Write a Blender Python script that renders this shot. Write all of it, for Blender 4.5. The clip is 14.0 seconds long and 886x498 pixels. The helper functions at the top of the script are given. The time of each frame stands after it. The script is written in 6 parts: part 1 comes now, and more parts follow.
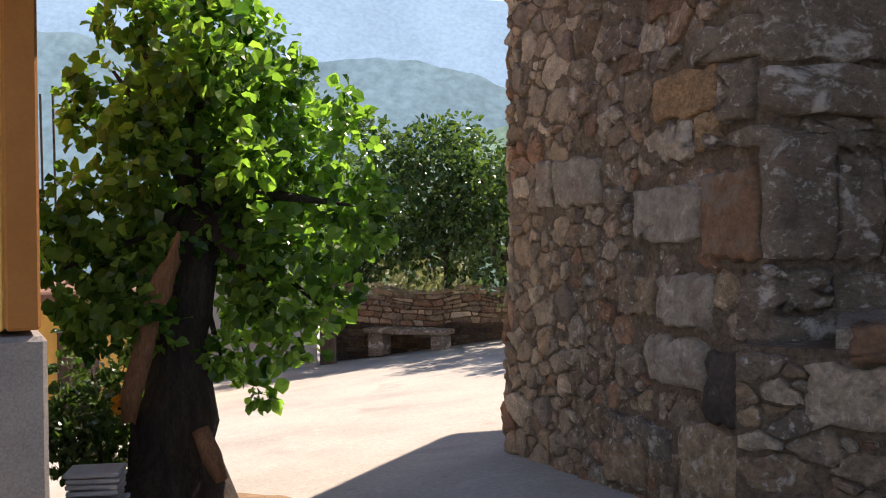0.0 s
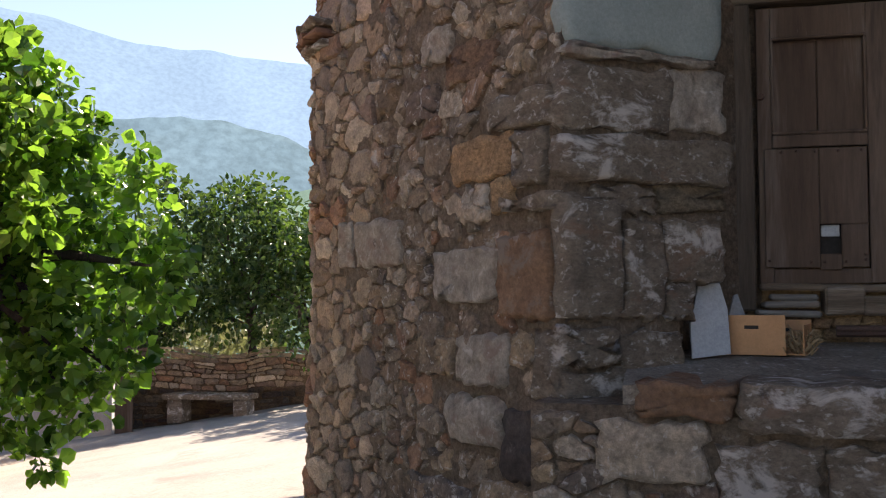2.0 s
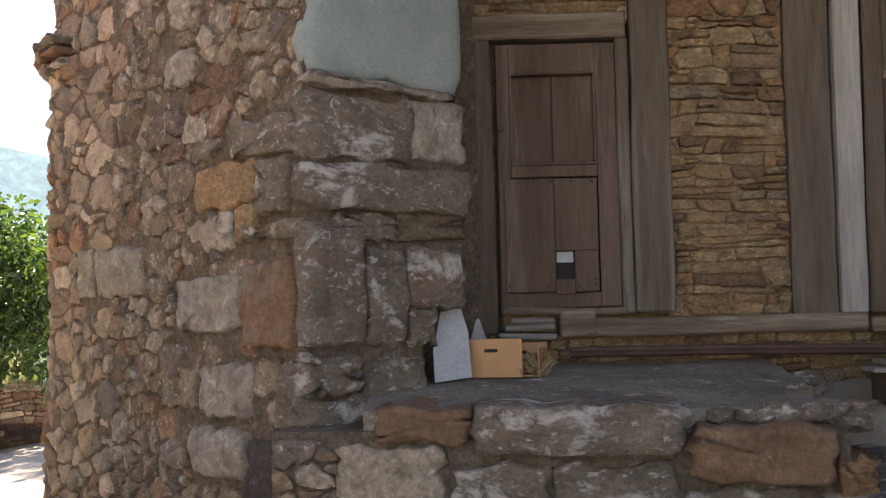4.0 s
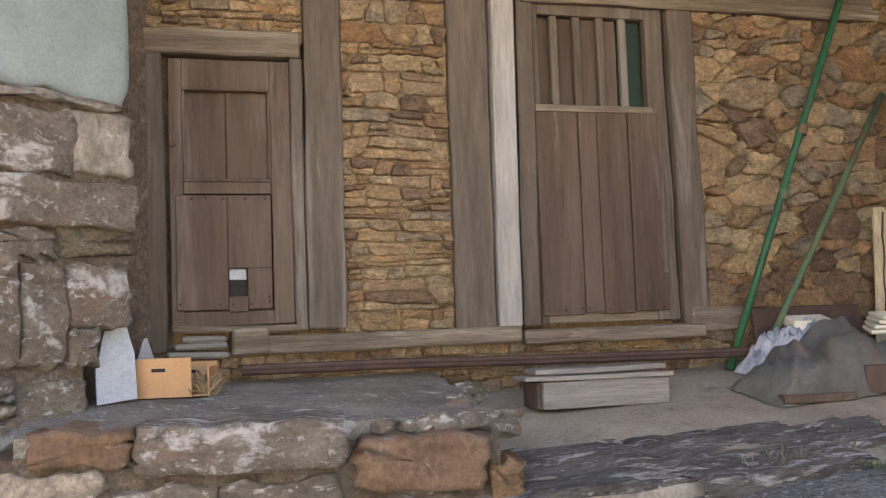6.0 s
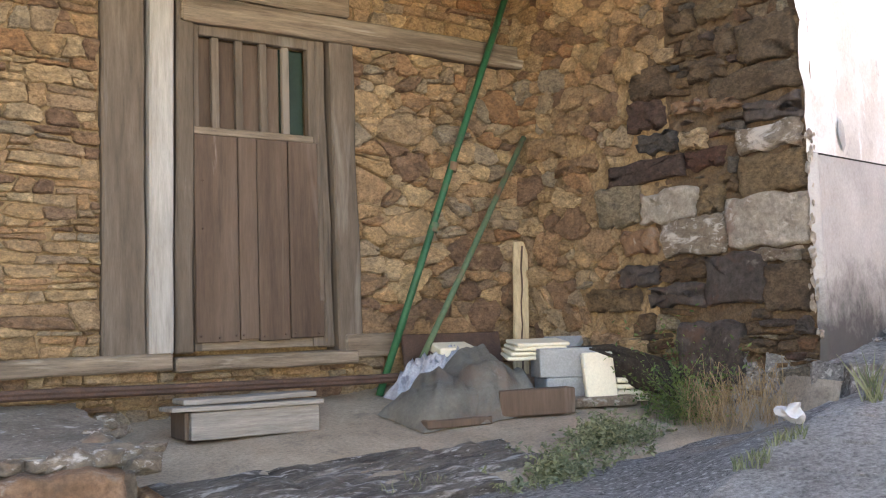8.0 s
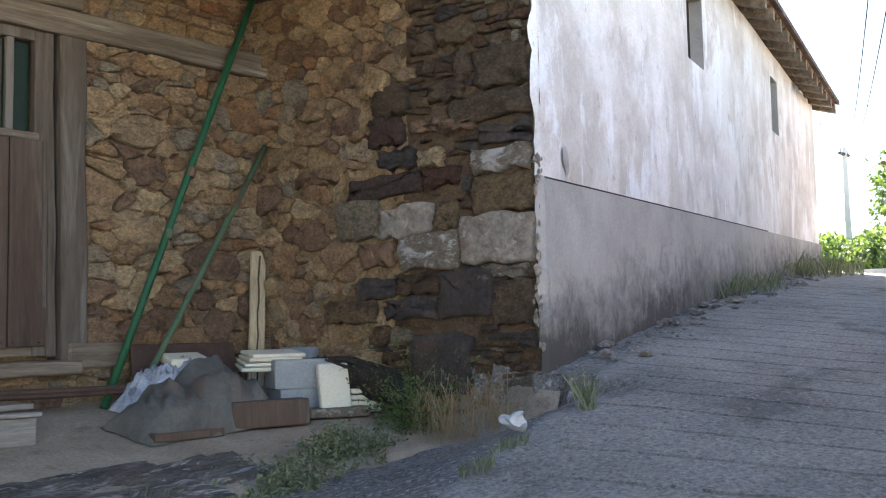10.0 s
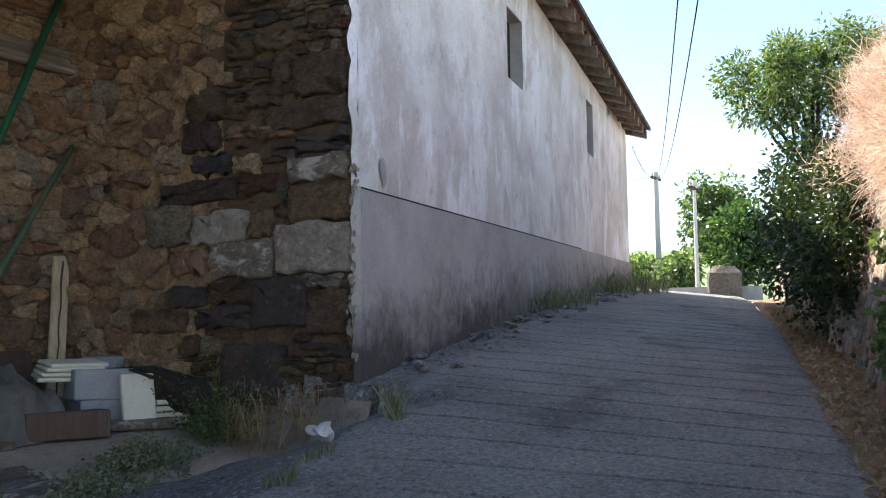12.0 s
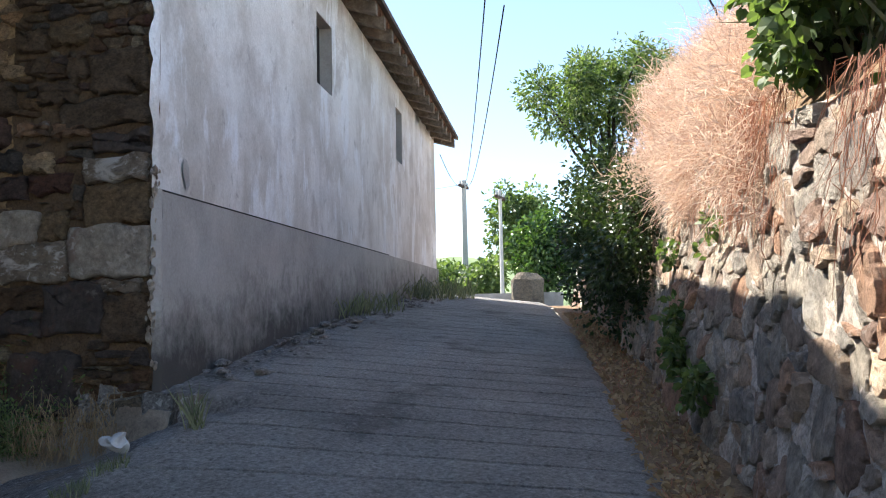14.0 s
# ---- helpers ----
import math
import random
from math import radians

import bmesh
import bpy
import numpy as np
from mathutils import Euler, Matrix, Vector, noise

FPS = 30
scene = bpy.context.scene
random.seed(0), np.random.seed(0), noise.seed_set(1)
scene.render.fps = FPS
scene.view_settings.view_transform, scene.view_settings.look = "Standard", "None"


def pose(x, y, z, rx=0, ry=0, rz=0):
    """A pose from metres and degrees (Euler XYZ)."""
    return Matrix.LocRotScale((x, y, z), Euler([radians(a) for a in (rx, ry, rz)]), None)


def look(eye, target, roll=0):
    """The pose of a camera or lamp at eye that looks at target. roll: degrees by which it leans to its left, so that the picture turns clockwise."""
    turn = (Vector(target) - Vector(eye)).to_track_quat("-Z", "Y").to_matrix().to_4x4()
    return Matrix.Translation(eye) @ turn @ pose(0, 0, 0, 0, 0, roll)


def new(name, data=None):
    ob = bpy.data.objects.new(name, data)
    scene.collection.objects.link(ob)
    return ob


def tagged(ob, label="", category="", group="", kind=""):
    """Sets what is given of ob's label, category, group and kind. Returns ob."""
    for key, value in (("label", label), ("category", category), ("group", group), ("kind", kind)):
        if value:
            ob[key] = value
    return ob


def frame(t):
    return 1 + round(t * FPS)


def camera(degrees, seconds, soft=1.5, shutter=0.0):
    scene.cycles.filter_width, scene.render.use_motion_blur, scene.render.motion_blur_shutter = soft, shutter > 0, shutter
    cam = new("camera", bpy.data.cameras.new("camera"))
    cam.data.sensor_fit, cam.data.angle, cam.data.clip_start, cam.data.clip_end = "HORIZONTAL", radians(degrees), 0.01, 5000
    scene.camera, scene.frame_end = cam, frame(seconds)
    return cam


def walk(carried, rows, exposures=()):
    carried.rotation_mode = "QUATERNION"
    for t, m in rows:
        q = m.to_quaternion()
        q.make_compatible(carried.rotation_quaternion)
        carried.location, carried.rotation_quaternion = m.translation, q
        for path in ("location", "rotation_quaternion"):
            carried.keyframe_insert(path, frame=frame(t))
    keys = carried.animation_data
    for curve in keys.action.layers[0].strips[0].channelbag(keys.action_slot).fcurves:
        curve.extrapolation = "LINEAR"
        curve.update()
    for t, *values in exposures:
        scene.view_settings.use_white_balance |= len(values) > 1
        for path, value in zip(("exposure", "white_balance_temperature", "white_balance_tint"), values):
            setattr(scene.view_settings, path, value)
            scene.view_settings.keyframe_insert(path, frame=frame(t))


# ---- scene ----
cam = camera(46.4, 14.0, 1.1)
PATH = [
    (0, (-0.133, 0.301, 1.578), (-0.9313, 2.1340, 1.5434), -0.40),
    (0.5, (-0.124, 0.301, 1.571), (-0.8428, 2.1677, 1.5657), -0.22),
    (1, (-0.105, 0.306, 1.568), (-0.7368, 2.2036, 1.5945), -0.23),
    (1.5, (-0.104, 0.308, 1.567), (-0.6471, 2.2317, 1.6230), -0.24),
    (2, (-0.102, 0.315, 1.568), (-0.5476, 2.2626, 1.6518), -0.40),
    (4.5, (0.070, 0.325, 1.584), (0.1972, 2.3171, 1.7109), -1.54),
    (5, (0.074, 0.308, 1.583), (0.3572, 2.2833, 1.7135), -1.75),
    (5.5, (0.078, 0.295, 1.582), (0.5081, 2.2435, 1.7165), -1.94),
    (6, (0.116, 0.273, 1.570), (0.6953, 2.1817, 1.7128), -2.07),
    (6.5, (0.147, 0.253, 1.572), (0.8645, 2.1138, 1.7195), -2.16),
    (7, (0.174, 0.238, 1.616), (1.0414, 2.0347, 1.7591), -1.97),
    (7.5, (0.208, 0.220, 1.642), (1.2065, 1.9462, 1.7867), -1.77),
    (8, (0.208, 0.220, 1.643), (1.3494, 1.8558, 1.7933), -1.80),
    (8.5, (0.182, 0.225, 1.647), (1.4435, 1.7698, 1.7972), -1.77),
    (9, (0.171, 0.226, 1.645), (1.5408, 1.6753, 1.7971), -1.64),
    (11.5, (0.242, 0.173, 1.614), (1.8991, 1.2786, 1.7924), -0.74),
    (12, (0.249, 0.161, 1.612), (1.9562, 1.1858, 1.7942), -0.75),
    (12.5, (0.248, 0.144, 1.613), (2.0003, 1.0907, 1.7977), -0.76),
    (13, (0.249, 0.134, 1.611), (2.0456, 0.9923, 1.7972), -0.91),
    (13.5, (0.249, 0.127, 1.606), (2.0823, 0.9026, 1.7941), -1.12),
    (14, (0.246, 0.128, 1.613), (2.1114, 0.8238, 1.8000), -1.19),
]
EXPO = [(0.0, 1.08, 7300, 22), (2.2, 1.28, 7500, 22), (4.3, 2.3, 8400, 21), (5.0, 2.85, 8450, 21), (6.0, 3.25, 8700, 22), (7.5, 3.6, 8650, 20), (9.2, 3.25, 7400, 12), (11.3, 1.85, 6650, 11), (14.0, 1.6, 6450, 10)]
walk(cam, [(t, look(eye, target, roll)) for t, eye, target, roll in PATH], EXPO)

# ---- light ----
SUN_AZ, SUN_EL = 15.0, 49.5
world = bpy.data.worlds.new("sky")
scene.world = world
world.use_nodes = True
wn = world.node_tree
sky = wn.nodes.new("ShaderNodeTexSky")
sky.sky_type, sky.sun_disc = "NISHITA", False
sky.sun_elevation, sky.sun_rotation = radians(SUN_EL), radians(SUN_AZ)
sky.altitude, sky.air_density, sky.dust_density = 700, 1.0, 0.4
wn.nodes["Background"].inputs[1].default_value = 0.105
wn.links.new(sky.outputs[0], wn.nodes["Background"].inputs[0])
sun = new("sun", bpy.data.lights.new("sun", "SUN"))
sun.data.energy, sun.data.angle, sun.data.color = 5.0, radians(0.53), (1.0, 0.93, 0.82)
sa, se = radians(SUN_AZ), radians(SUN_EL)
sun.matrix_world = look((0, 0, 30), (-10 * math.sin(sa) * math.cos(se), -10 * math.cos(sa) * math.cos(se), 30 - 10 * math.sin(se)))

# ---- materials ----
def ramp(nt, stops, fac, mode="LINEAR"):
    n = nt.nodes.new("ShaderNodeValToRGB")
    n.color_ramp.interpolation = mode
    el = n.color_ramp.elements
    while len(el) < len(stops):
        el.new(0.5)
    for e, (p, c) in zip(el, stops):
        e.position, e.color = p, (*c, 1)
    nt.links.new(fac, n.inputs[0])
    return n.outputs[0]


def noise_tex(nt, vec, scale, detail=5.0, rough=0.6, dist=0.0):
    n = nt.nodes.new("ShaderNodeTexNoise")
    n.inputs["Scale"].default_value, n.inputs["Detail"].default_value = scale, detail
    n.inputs["Roughness"].default_value, n.inputs["Distortion"].default_value = rough, dist
    nt.links.new(vec, n.inputs["Vector"])
    return n.outputs[0]


def mixc(nt, fac, a, b, mode="MIX"):
    n = nt.nodes.new("ShaderNodeMix")
    n.data_type, n.blend_type = "RGBA", mode
    for sock, v in ((n.inputs[0], fac), (n.inputs[6], a), (n.inputs[7], b)):
        if isinstance(v, (int, float)):
            sock.default_value = v
        elif isinstance(v, tuple):
            sock.default_value = (*v, 1)
        else:
            nt.links.new(v, sock)
    return n.outputs[2]


def surface(name, colors, scale=6.0, grain=60.0, grain_amt=0.35, rough=0.85, bump=0.4, bump_dist=0.01, stretch=(1, 1, 1),
            spots=None, random_from="", metal=0.0):
    """A weathered surface. colors: stops from dark to light, laid by a large noise (or per piece); spots: (colour, scale, threshold, amount)."""
    m = bpy.data.materials.new(name)
    m.use_nodes = True
    nt = m.node_tree
    bsdf = nt.nodes["Principled BSDF"]
    geo = nt.nodes.new("ShaderNodeNewGeometry")
    mp = nt.nodes.new("ShaderNodeMapping")
    mp.inputs["Scale"].default_value = stretch
    nt.links.new(geo.outputs["Position"], mp.inputs["Vector"])
    vec = mp.outputs[0]
    big = noise_tex(nt, vec, scale, 4.0)
    stops = [(0.25 + 0.5 * i / max(1, len(colors) - 1), c) for i, c in enumerate(colors)]
    if random_from:
        if random_from == "object":
            rnd = nt.nodes.new("ShaderNodeObjectInfo").outputs["Random"]
        else:
            rnd = geo.outputs["Random Per Island"]
        col = ramp(nt, [(i / len(colors), c) for i, c in enumerate(colors)], rnd)
        big2 = ramp(nt, [(0.3, (0.62, 0.62, 0.62)), (0.7, (1.25, 1.2, 1.12))], big)
        col = mixc(nt, 1.0, col, big2, "MULTIPLY")
    else:
        col = ramp(nt, stops, big)
    fine = noise_tex(nt, vec, grain, 9.0, 0.82)
    g = ramp(nt, [(0.36, (1 - grain_amt,) * 3), (0.64, (1 + grain_amt * 0.7,) * 3)], fine)
    col = mixc(nt, 1.0, col, g, "MULTIPLY")
    for c, sc, th, amt in spots or ():
        s = noise_tex(nt, vec, sc, 6.0, 0.65, 0.4)
        f = ramp(nt, [(th, (0, 0, 0)), (th + 0.09, (amt,) * 3)], s)
        col = mixc(nt, f, col, c)
    nt.links.new(col, bsdf.inputs["Base Color"])
    bsdf.inputs["Roughness"].default_value, bsdf.inputs["Metallic"].default_value = rough, metal
    bsdf.inputs["Specular IOR Level"].default_value = 0.3
    if bump:
        b = nt.nodes.new("ShaderNodeBump")
        b.inputs["Strength"].default_value, b.inputs["Distance"].default_value = bump, bump_dist
        add = nt.nodes.new("ShaderNodeMath")
        add.operation = "ADD"
        nt.links.new(fine, add.inputs[0])
        nt.links.new(big, add.inputs[1])
        nt.links.new(add.outputs[0], b.inputs["Height"])
        nt.links.new(b.outputs[0], bsdf.inputs["Normal"])
    return m


def leafy(name, c1, c2, trans=0.5, rough=0.45, glow=(1.8, 1.9, 0.75)):
    """Leaves that let light through, each of its own shade."""
    m = bpy.data.materials.new(name)
    m.use_nodes = True
    nt = m.node_tree
    bsdf = nt.nodes["Principled BSDF"]
    geo = nt.nodes.new("ShaderNodeNewGeometry")
    col = ramp(nt, [(0.0, c1), (1.0, c2)], geo.outputs["Random Per Island"])
    nt.links.new(col, bsdf.inputs["Base Color"])
    bsdf.inputs["Roughness"].default_value = rough
    tr = nt.nodes.new("ShaderNodeBsdfTranslucent")
    bright = mixc(nt, 1.0, col, glow, "MULTIPLY")
    nt.links.new(bright, tr.inputs["Color"])
    mx = nt.nodes.new("ShaderNodeMixShader")
    mx.inputs[0].default_value = trans
    nt.links.new(bsdf.outputs[0], mx.inputs[1])
    nt.links.new(tr.outputs[0], mx.inputs[2])
    nt.links.new(mx.outputs[0], nt.nodes["Material Output"].inputs["Surface"])
    return m


LICHEN = ((0.66, 0.62, 0.56), 7.0, 0.585, 0.75)
DARK = ((0.045, 0.04, 0.036), 2.2, 0.58, 0.7)
RUBBLE = [(0.24, 0.18, 0.13), (0.38, 0.275, 0.19), (0.29, 0.225, 0.175), (0.46, 0.35, 0.24), (0.2, 0.17, 0.15), (0.36, 0.2, 0.125), (0.58, 0.49, 0.39), (0.33, 0.265, 0.205)]
WARM = [(0.36, 0.235, 0.13), (0.5, 0.345, 0.195), (0.29, 0.18, 0.115), (0.6, 0.44, 0.26), (0.37, 0.195, 0.105), (0.5, 0.37, 0.235), (0.34, 0.285, 0.22), (0.49, 0.3, 0.165), (0.58, 0.44, 0.275), (0.27, 0.17, 0.115)]
DIM = [(0.13, 0.085, 0.055), (0.2, 0.13, 0.075), (0.09, 0.07, 0.06), (0.24, 0.17, 0.1), (0.14, 0.06, 0.04), (0.1, 0.09, 0.085), (0.3, 0.25, 0.18), (0.17, 0.12, 0.08)]
BANK = [(0.38, 0.29, 0.22), (0.52, 0.4, 0.3), (0.3, 0.21, 0.17), (0.5, 0.31, 0.21), (0.3, 0.28, 0.26), (0.58, 0.52, 0.44), (0.42, 0.31, 0.24), (0.4, 0.36, 0.31)]
m_rubble = surface("rubble_stone", RUBBLE, 13, 30, 0.45, 0.9, 1.0, 0.03, spots=[LICHEN, ((0.07, 0.06, 0.05), 3.0, 0.6, 0.6), ((0.7, 0.66, 0.59), 24, 0.58, 0.8)], random_from="object")
m_warm = surface("ochre_stone", WARM, 10, 36, 0.55, 0.9, 1.0, 0.035, stretch=(1, 1, 1.5), random_from="object", spots=[((0.13, 0.085, 0.05), 3.4, 0.6, 0.6), ((0.5, 0.37, 0.22), 5, 0.62, 0.6)])
m_dim = surface("brown_stone", DIM, 10, 36, 0.58, 0.9, 1.0, 0.04, stretch=(1, 1, 1.5), random_from="object", spots=[((0.5, 0.45, 0.36), 5.0, 0.66, 0.6), ((0.04, 0.03, 0.028), 2.6, 0.58, 0.6)])
m_bank = surface("bank_stone", BANK, 10, 28, 0.45, 0.9, 1.0, 0.03, random_from="object", spots=[((0.62, 0.58, 0.52), 6.0, 0.6, 0.75), ((0.1, 0.08, 0.065), 3.0, 0.62, 0.6)])
m_warm_far = surface("ochre_stone_far", WARM, 12, 28, 0.42, 0.9, 1.0, 0.025, stretch=(1, 1, 2.0), random_from="island")
m_dim_far = surface("brown_stone_far", DIM, 11, 28, 0.45, 0.9, 1.0, 0.028, random_from="island")
m_bank_far = surface("bank_stone_far", BANK, 8, 60, 0.45, 0.9, 0.7, 0.014, random_from="island")
m_rub_far = surface("rubble_stone_far", RUBBLE, 8, 60, 0.45, 0.9, 0.7, 0.014, random_from="island")
m_mortar = surface("earth_mortar", [(0.19, 0.14, 0.1), (0.33, 0.255, 0.185)], 9, 34, 0.5, 0.95, 1.0, 0.05, spots=[((0.6, 0.56, 0.5), 9, 0.6, 0.5)])
m_mortar_warm = surface("clay_mortar", [(0.22, 0.145, 0.078), (0.33, 0.225, 0.125), (0.44, 0.31, 0.18)], 4, 40, 0.5, 0.95, 1.0, 0.015, spots=[((0.16, 0.1, 0.055), 2.2, 0.56, 0.7)])
m_mortar_dim = surface("dark_mortar", [(0.1, 0.068, 0.046), (0.2, 0.135, 0.08)], 5, 60, 0.5, 0.95, 1.0, 0.015, spots=[((0.38, 0.32, 0.24), 7, 0.64, 0.5)])
m_mortar_bank = surface("lime_mortar", [(0.38, 0.32, 0.27), (0.6, 0.53, 0.46)], 8, 34, 0.5, 0.95, 0.9, 0.012)
WOODS = dict(stretch=(3.2, 3.2, 0.3), rough=0.85, bump=0.45, bump_dist=0.006)
m_wood = surface("weathered_wood", [(0.062, 0.048, 0.036), (0.11, 0.086, 0.066), (0.165, 0.135, 0.108)], 1.5, 11, 0.3, **WOODS, spots=[((0.24, 0.215, 0.185), 1.1, 0.57, 0.6), ((0.035, 0.027, 0.022), 1.8, 0.62, 0.6), ((0.28, 0.26, 0.23), 6, 0.66, 0.5)])
m_wood_dark = surface("brown_door_wood", [(0.056, 0.036, 0.026), (0.097, 0.066, 0.048), (0.138, 0.1, 0.076)], 1.1, 12, 0.22, **WOODS, spots=[((0.22, 0.18, 0.15), 0.9, 0.56, 0.6), ((0.03, 0.021, 0.017), 1.3, 0.6, 0.6), ((0.27, 0.235, 0.205), 7, 0.67, 0.5)])
m_wood_pale = surface("pale_board_wood", [(0.2, 0.185, 0.165), (0.3, 0.285, 0.265), (0.38, 0.365, 0.345)], 1.8, 12, 0.25, **WOODS, spots=[((0.14, 0.125, 0.11), 2, 0.62, 0.5)])
m_wood_beam = surface("horizontal_beam_wood", [(0.085, 0.064, 0.045), (0.165, 0.128, 0.094), (0.27, 0.222, 0.172)], 2.0, 10, 0.4, stretch=(0.4, 6, 6), rough=0.85, bump=0.6, bump_dist=0.008, spots=[((0.42, 0.38, 0.32), 2.2, 0.6, 0.5)])
m_wood_grey = surface("grey_plank_wood", [(0.17, 0.152, 0.132), (0.3, 0.275, 0.245)], 2.0, 10, 0.35, stretch=(0.4, 6, 6), rough=0.85, bump=0.5, bump_dist=0.006)
m_fresh = surface("pale_lath_wood", [(0.42, 0.33, 0.2), (0.55, 0.45, 0.3)], 3.0, 16, 0.3, **WOODS)
# near-black; its sheets stand in for shade inside windows and holes
m_dark = surface("dark_void", [(0.015, 0.013, 0.012), (0.03, 0.027, 0.024)], 4, 40, 0.3, bump=0)
m_glass_green = surface("green_glass", [(0.008, 0.02, 0.013), (0.012, 0.032, 0.02)], 2, 30, 0.2, rough=0.55, bump=0)
m_iron = surface("rusty_iron", [(0.05, 0.032, 0.025), (0.11, 0.062, 0.045)], 8, 90, 0.4, rough=0.7, bump=0.3)
m_green = surface("green_paint", [(0.012, 0.075, 0.034), (0.022, 0.12, 0.056)], 4, 50, 0.3, rough=0.5, bump=0.2, spots=[((0.1, 0.065, 0.045), 2.2, 0.52, 0.85)])
m_green_dull = surface("faded_green_paint", [(0.055, 0.11, 0.06), (0.1, 0.14, 0.08)], 4, 50, 0.3, rough=0.65, bump=0.2, spots=[((0.15, 0.08, 0.05), 3.0, 0.52, 0.85)])
m_card = surface("cardboard", [(0.4, 0.21, 0.1), (0.5, 0.28, 0.145)], 4, 60, 0.12, rough=0.85, bump=0.1)
m_slate = surface("grey_slate", [(0.3, 0.33, 0.35), (0.44, 0.47, 0.49)], 3, 50, 0.2, rough=0.65, bump=0.25)
m_render_patch = surface("grey_green_render", [(0.17, 0.21, 0.2), (0.26, 0.3, 0.285)], 3, 60, 0.2, rough=0.8, bump=0.3, spots=[((0.42, 0.46, 0.44), 4, 0.66, 0.6)])
m_orange = surface("orange_sandstone", [(0.18, 0.115, 0.075), (0.3, 0.175, 0.105), (0.37, 0.235, 0.15)], 6, 26, 0.4, bump=1.0, bump_dist=0.03, spots=[((0.3, 0.255, 0.21), 4, 0.55, 0.7), ((0.6, 0.56, 0.5), 9, 0.62, 0.6), ((0.1, 0.075, 0.06), 5, 0.62, 0.6)])
m_blue = surface("blue_grey_stone", [(0.062, 0.05, 0.045), (0.135, 0.11, 0.098)], 6, 26, 0.45, bump=1.0, bump_dist=0.035, spots=[((0.4, 0.36, 0.31), 7, 0.63, 0.6), ((0.16, 0.085, 0.06), 3.5, 0.57, 0.6)])
m_pale_stone = surface("pale_stone", [(0.3, 0.25, 0.2), (0.44, 0.38, 0.31), (0.56, 0.5, 0.42)], 7, 26, 0.4, bump=1.0, bump_dist=0.035, spots=[((0.3, 0.2, 0.16), 4, 0.56, 0.7), ((0.1, 0.085, 0.07), 9, 0.6, 0.6), ((0.72, 0.68, 0.62), 14, 0.58, 0.7)])
m_grey_stone = surface("grey_brown_stone", [(0.185, 0.145, 0.11), (0.285, 0.228, 0.172), (0.4, 0.33, 0.255)], 5, 30, 0.4, bump=1.0, bump_dist=0.04, stretch=(1, 1, 1.6), spots=[((0.34, 0.2, 0.13), 3, 0.58, 0.6), ((0.075, 0.065, 0.055), 4, 0.61, 0.7), ((0.78, 0.73, 0.67), 4.2, 0.545, 0.9), ((0.76, 0.72, 0.66), 17, 0.57, 0.8)])


def wall_coat(name, base, marks, damp=None):
    """Old render: a mottled base, then marks (colour, scale along, scale up, threshold, softness, amount); damp: the foot's height, its rise per metre and how high the black mould climbs."""
    m = bpy.data.materials.new(name)
    m.use_nodes = True
    nt = m.node_tree
    bsdf = nt.nodes["Principled BSDF"]
    pos = nt.nodes.new("ShaderNodeNewGeometry").outputs["Position"]

    def stretched(sx, sz):
        mp = nt.nodes.new("ShaderNodeMapping")
        mp.inputs["Scale"].default_value = (sx, sx, sz)
        nt.links.new(pos, mp.inputs["Vector"])
        return mp.outputs[0]

    def math_node(op, a, b):
        n = nt.nodes.new("ShaderNodeMath")
        n.operation = op
        for sock, v in zip(n.inputs, (a, b)):
            if isinstance(v, (int, float)):
                sock.default_value = v
            else:
                nt.links.new(v, sock)
        return n.outputs[0]
    col = ramp(nt, [(0.3 + 0.4 * k / (len(base) - 1), c) for k, c in enumerate(base)], noise_tex(nt, stretched(1, 1), 1.3, 8, 0.68))
    for c, sx, sz, th, soft, amt in marks:
        f = ramp(nt, [(th, (0, 0, 0)), (th + soft, (amt,) * 3)], noise_tex(nt, stretched(sx, sz), 1.0, 7, 0.66, 0.3))
        col = mixc(nt, f, col, c)
    fine = noise_tex(nt, stretched(1, 1), 45, 6, 0.75)
    col = mixc(nt, 1.0, col, ramp(nt, [(0.35, (0.86,) * 3), (0.65, (1.08,) * 3)], fine), "MULTIPLY")
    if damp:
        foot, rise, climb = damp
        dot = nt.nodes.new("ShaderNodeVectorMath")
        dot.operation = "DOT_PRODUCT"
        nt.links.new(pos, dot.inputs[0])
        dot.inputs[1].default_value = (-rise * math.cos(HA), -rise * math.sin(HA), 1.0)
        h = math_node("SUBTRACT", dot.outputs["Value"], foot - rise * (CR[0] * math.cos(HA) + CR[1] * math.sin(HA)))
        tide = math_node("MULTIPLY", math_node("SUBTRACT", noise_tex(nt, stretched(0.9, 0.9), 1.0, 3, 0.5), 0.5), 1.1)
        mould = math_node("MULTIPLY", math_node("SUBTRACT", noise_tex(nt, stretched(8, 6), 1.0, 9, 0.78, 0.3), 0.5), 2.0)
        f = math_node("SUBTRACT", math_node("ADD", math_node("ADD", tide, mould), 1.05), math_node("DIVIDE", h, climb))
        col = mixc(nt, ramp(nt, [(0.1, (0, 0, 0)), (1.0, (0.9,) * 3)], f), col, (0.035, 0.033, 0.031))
    nt.links.new(col, bsdf.inputs["Base Color"])
    bsdf.inputs["Roughness"].default_value = 0.92
    b = nt.nodes.new("ShaderNodeBump")
    b.inputs["Strength"].default_value, b.inputs["Distance"].default_value = 0.4, 0.01
    nt.links.new(fine, b.inputs["Height"])
    nt.links.new(b.outputs[0], bsdf.inputs["Normal"])
    return m


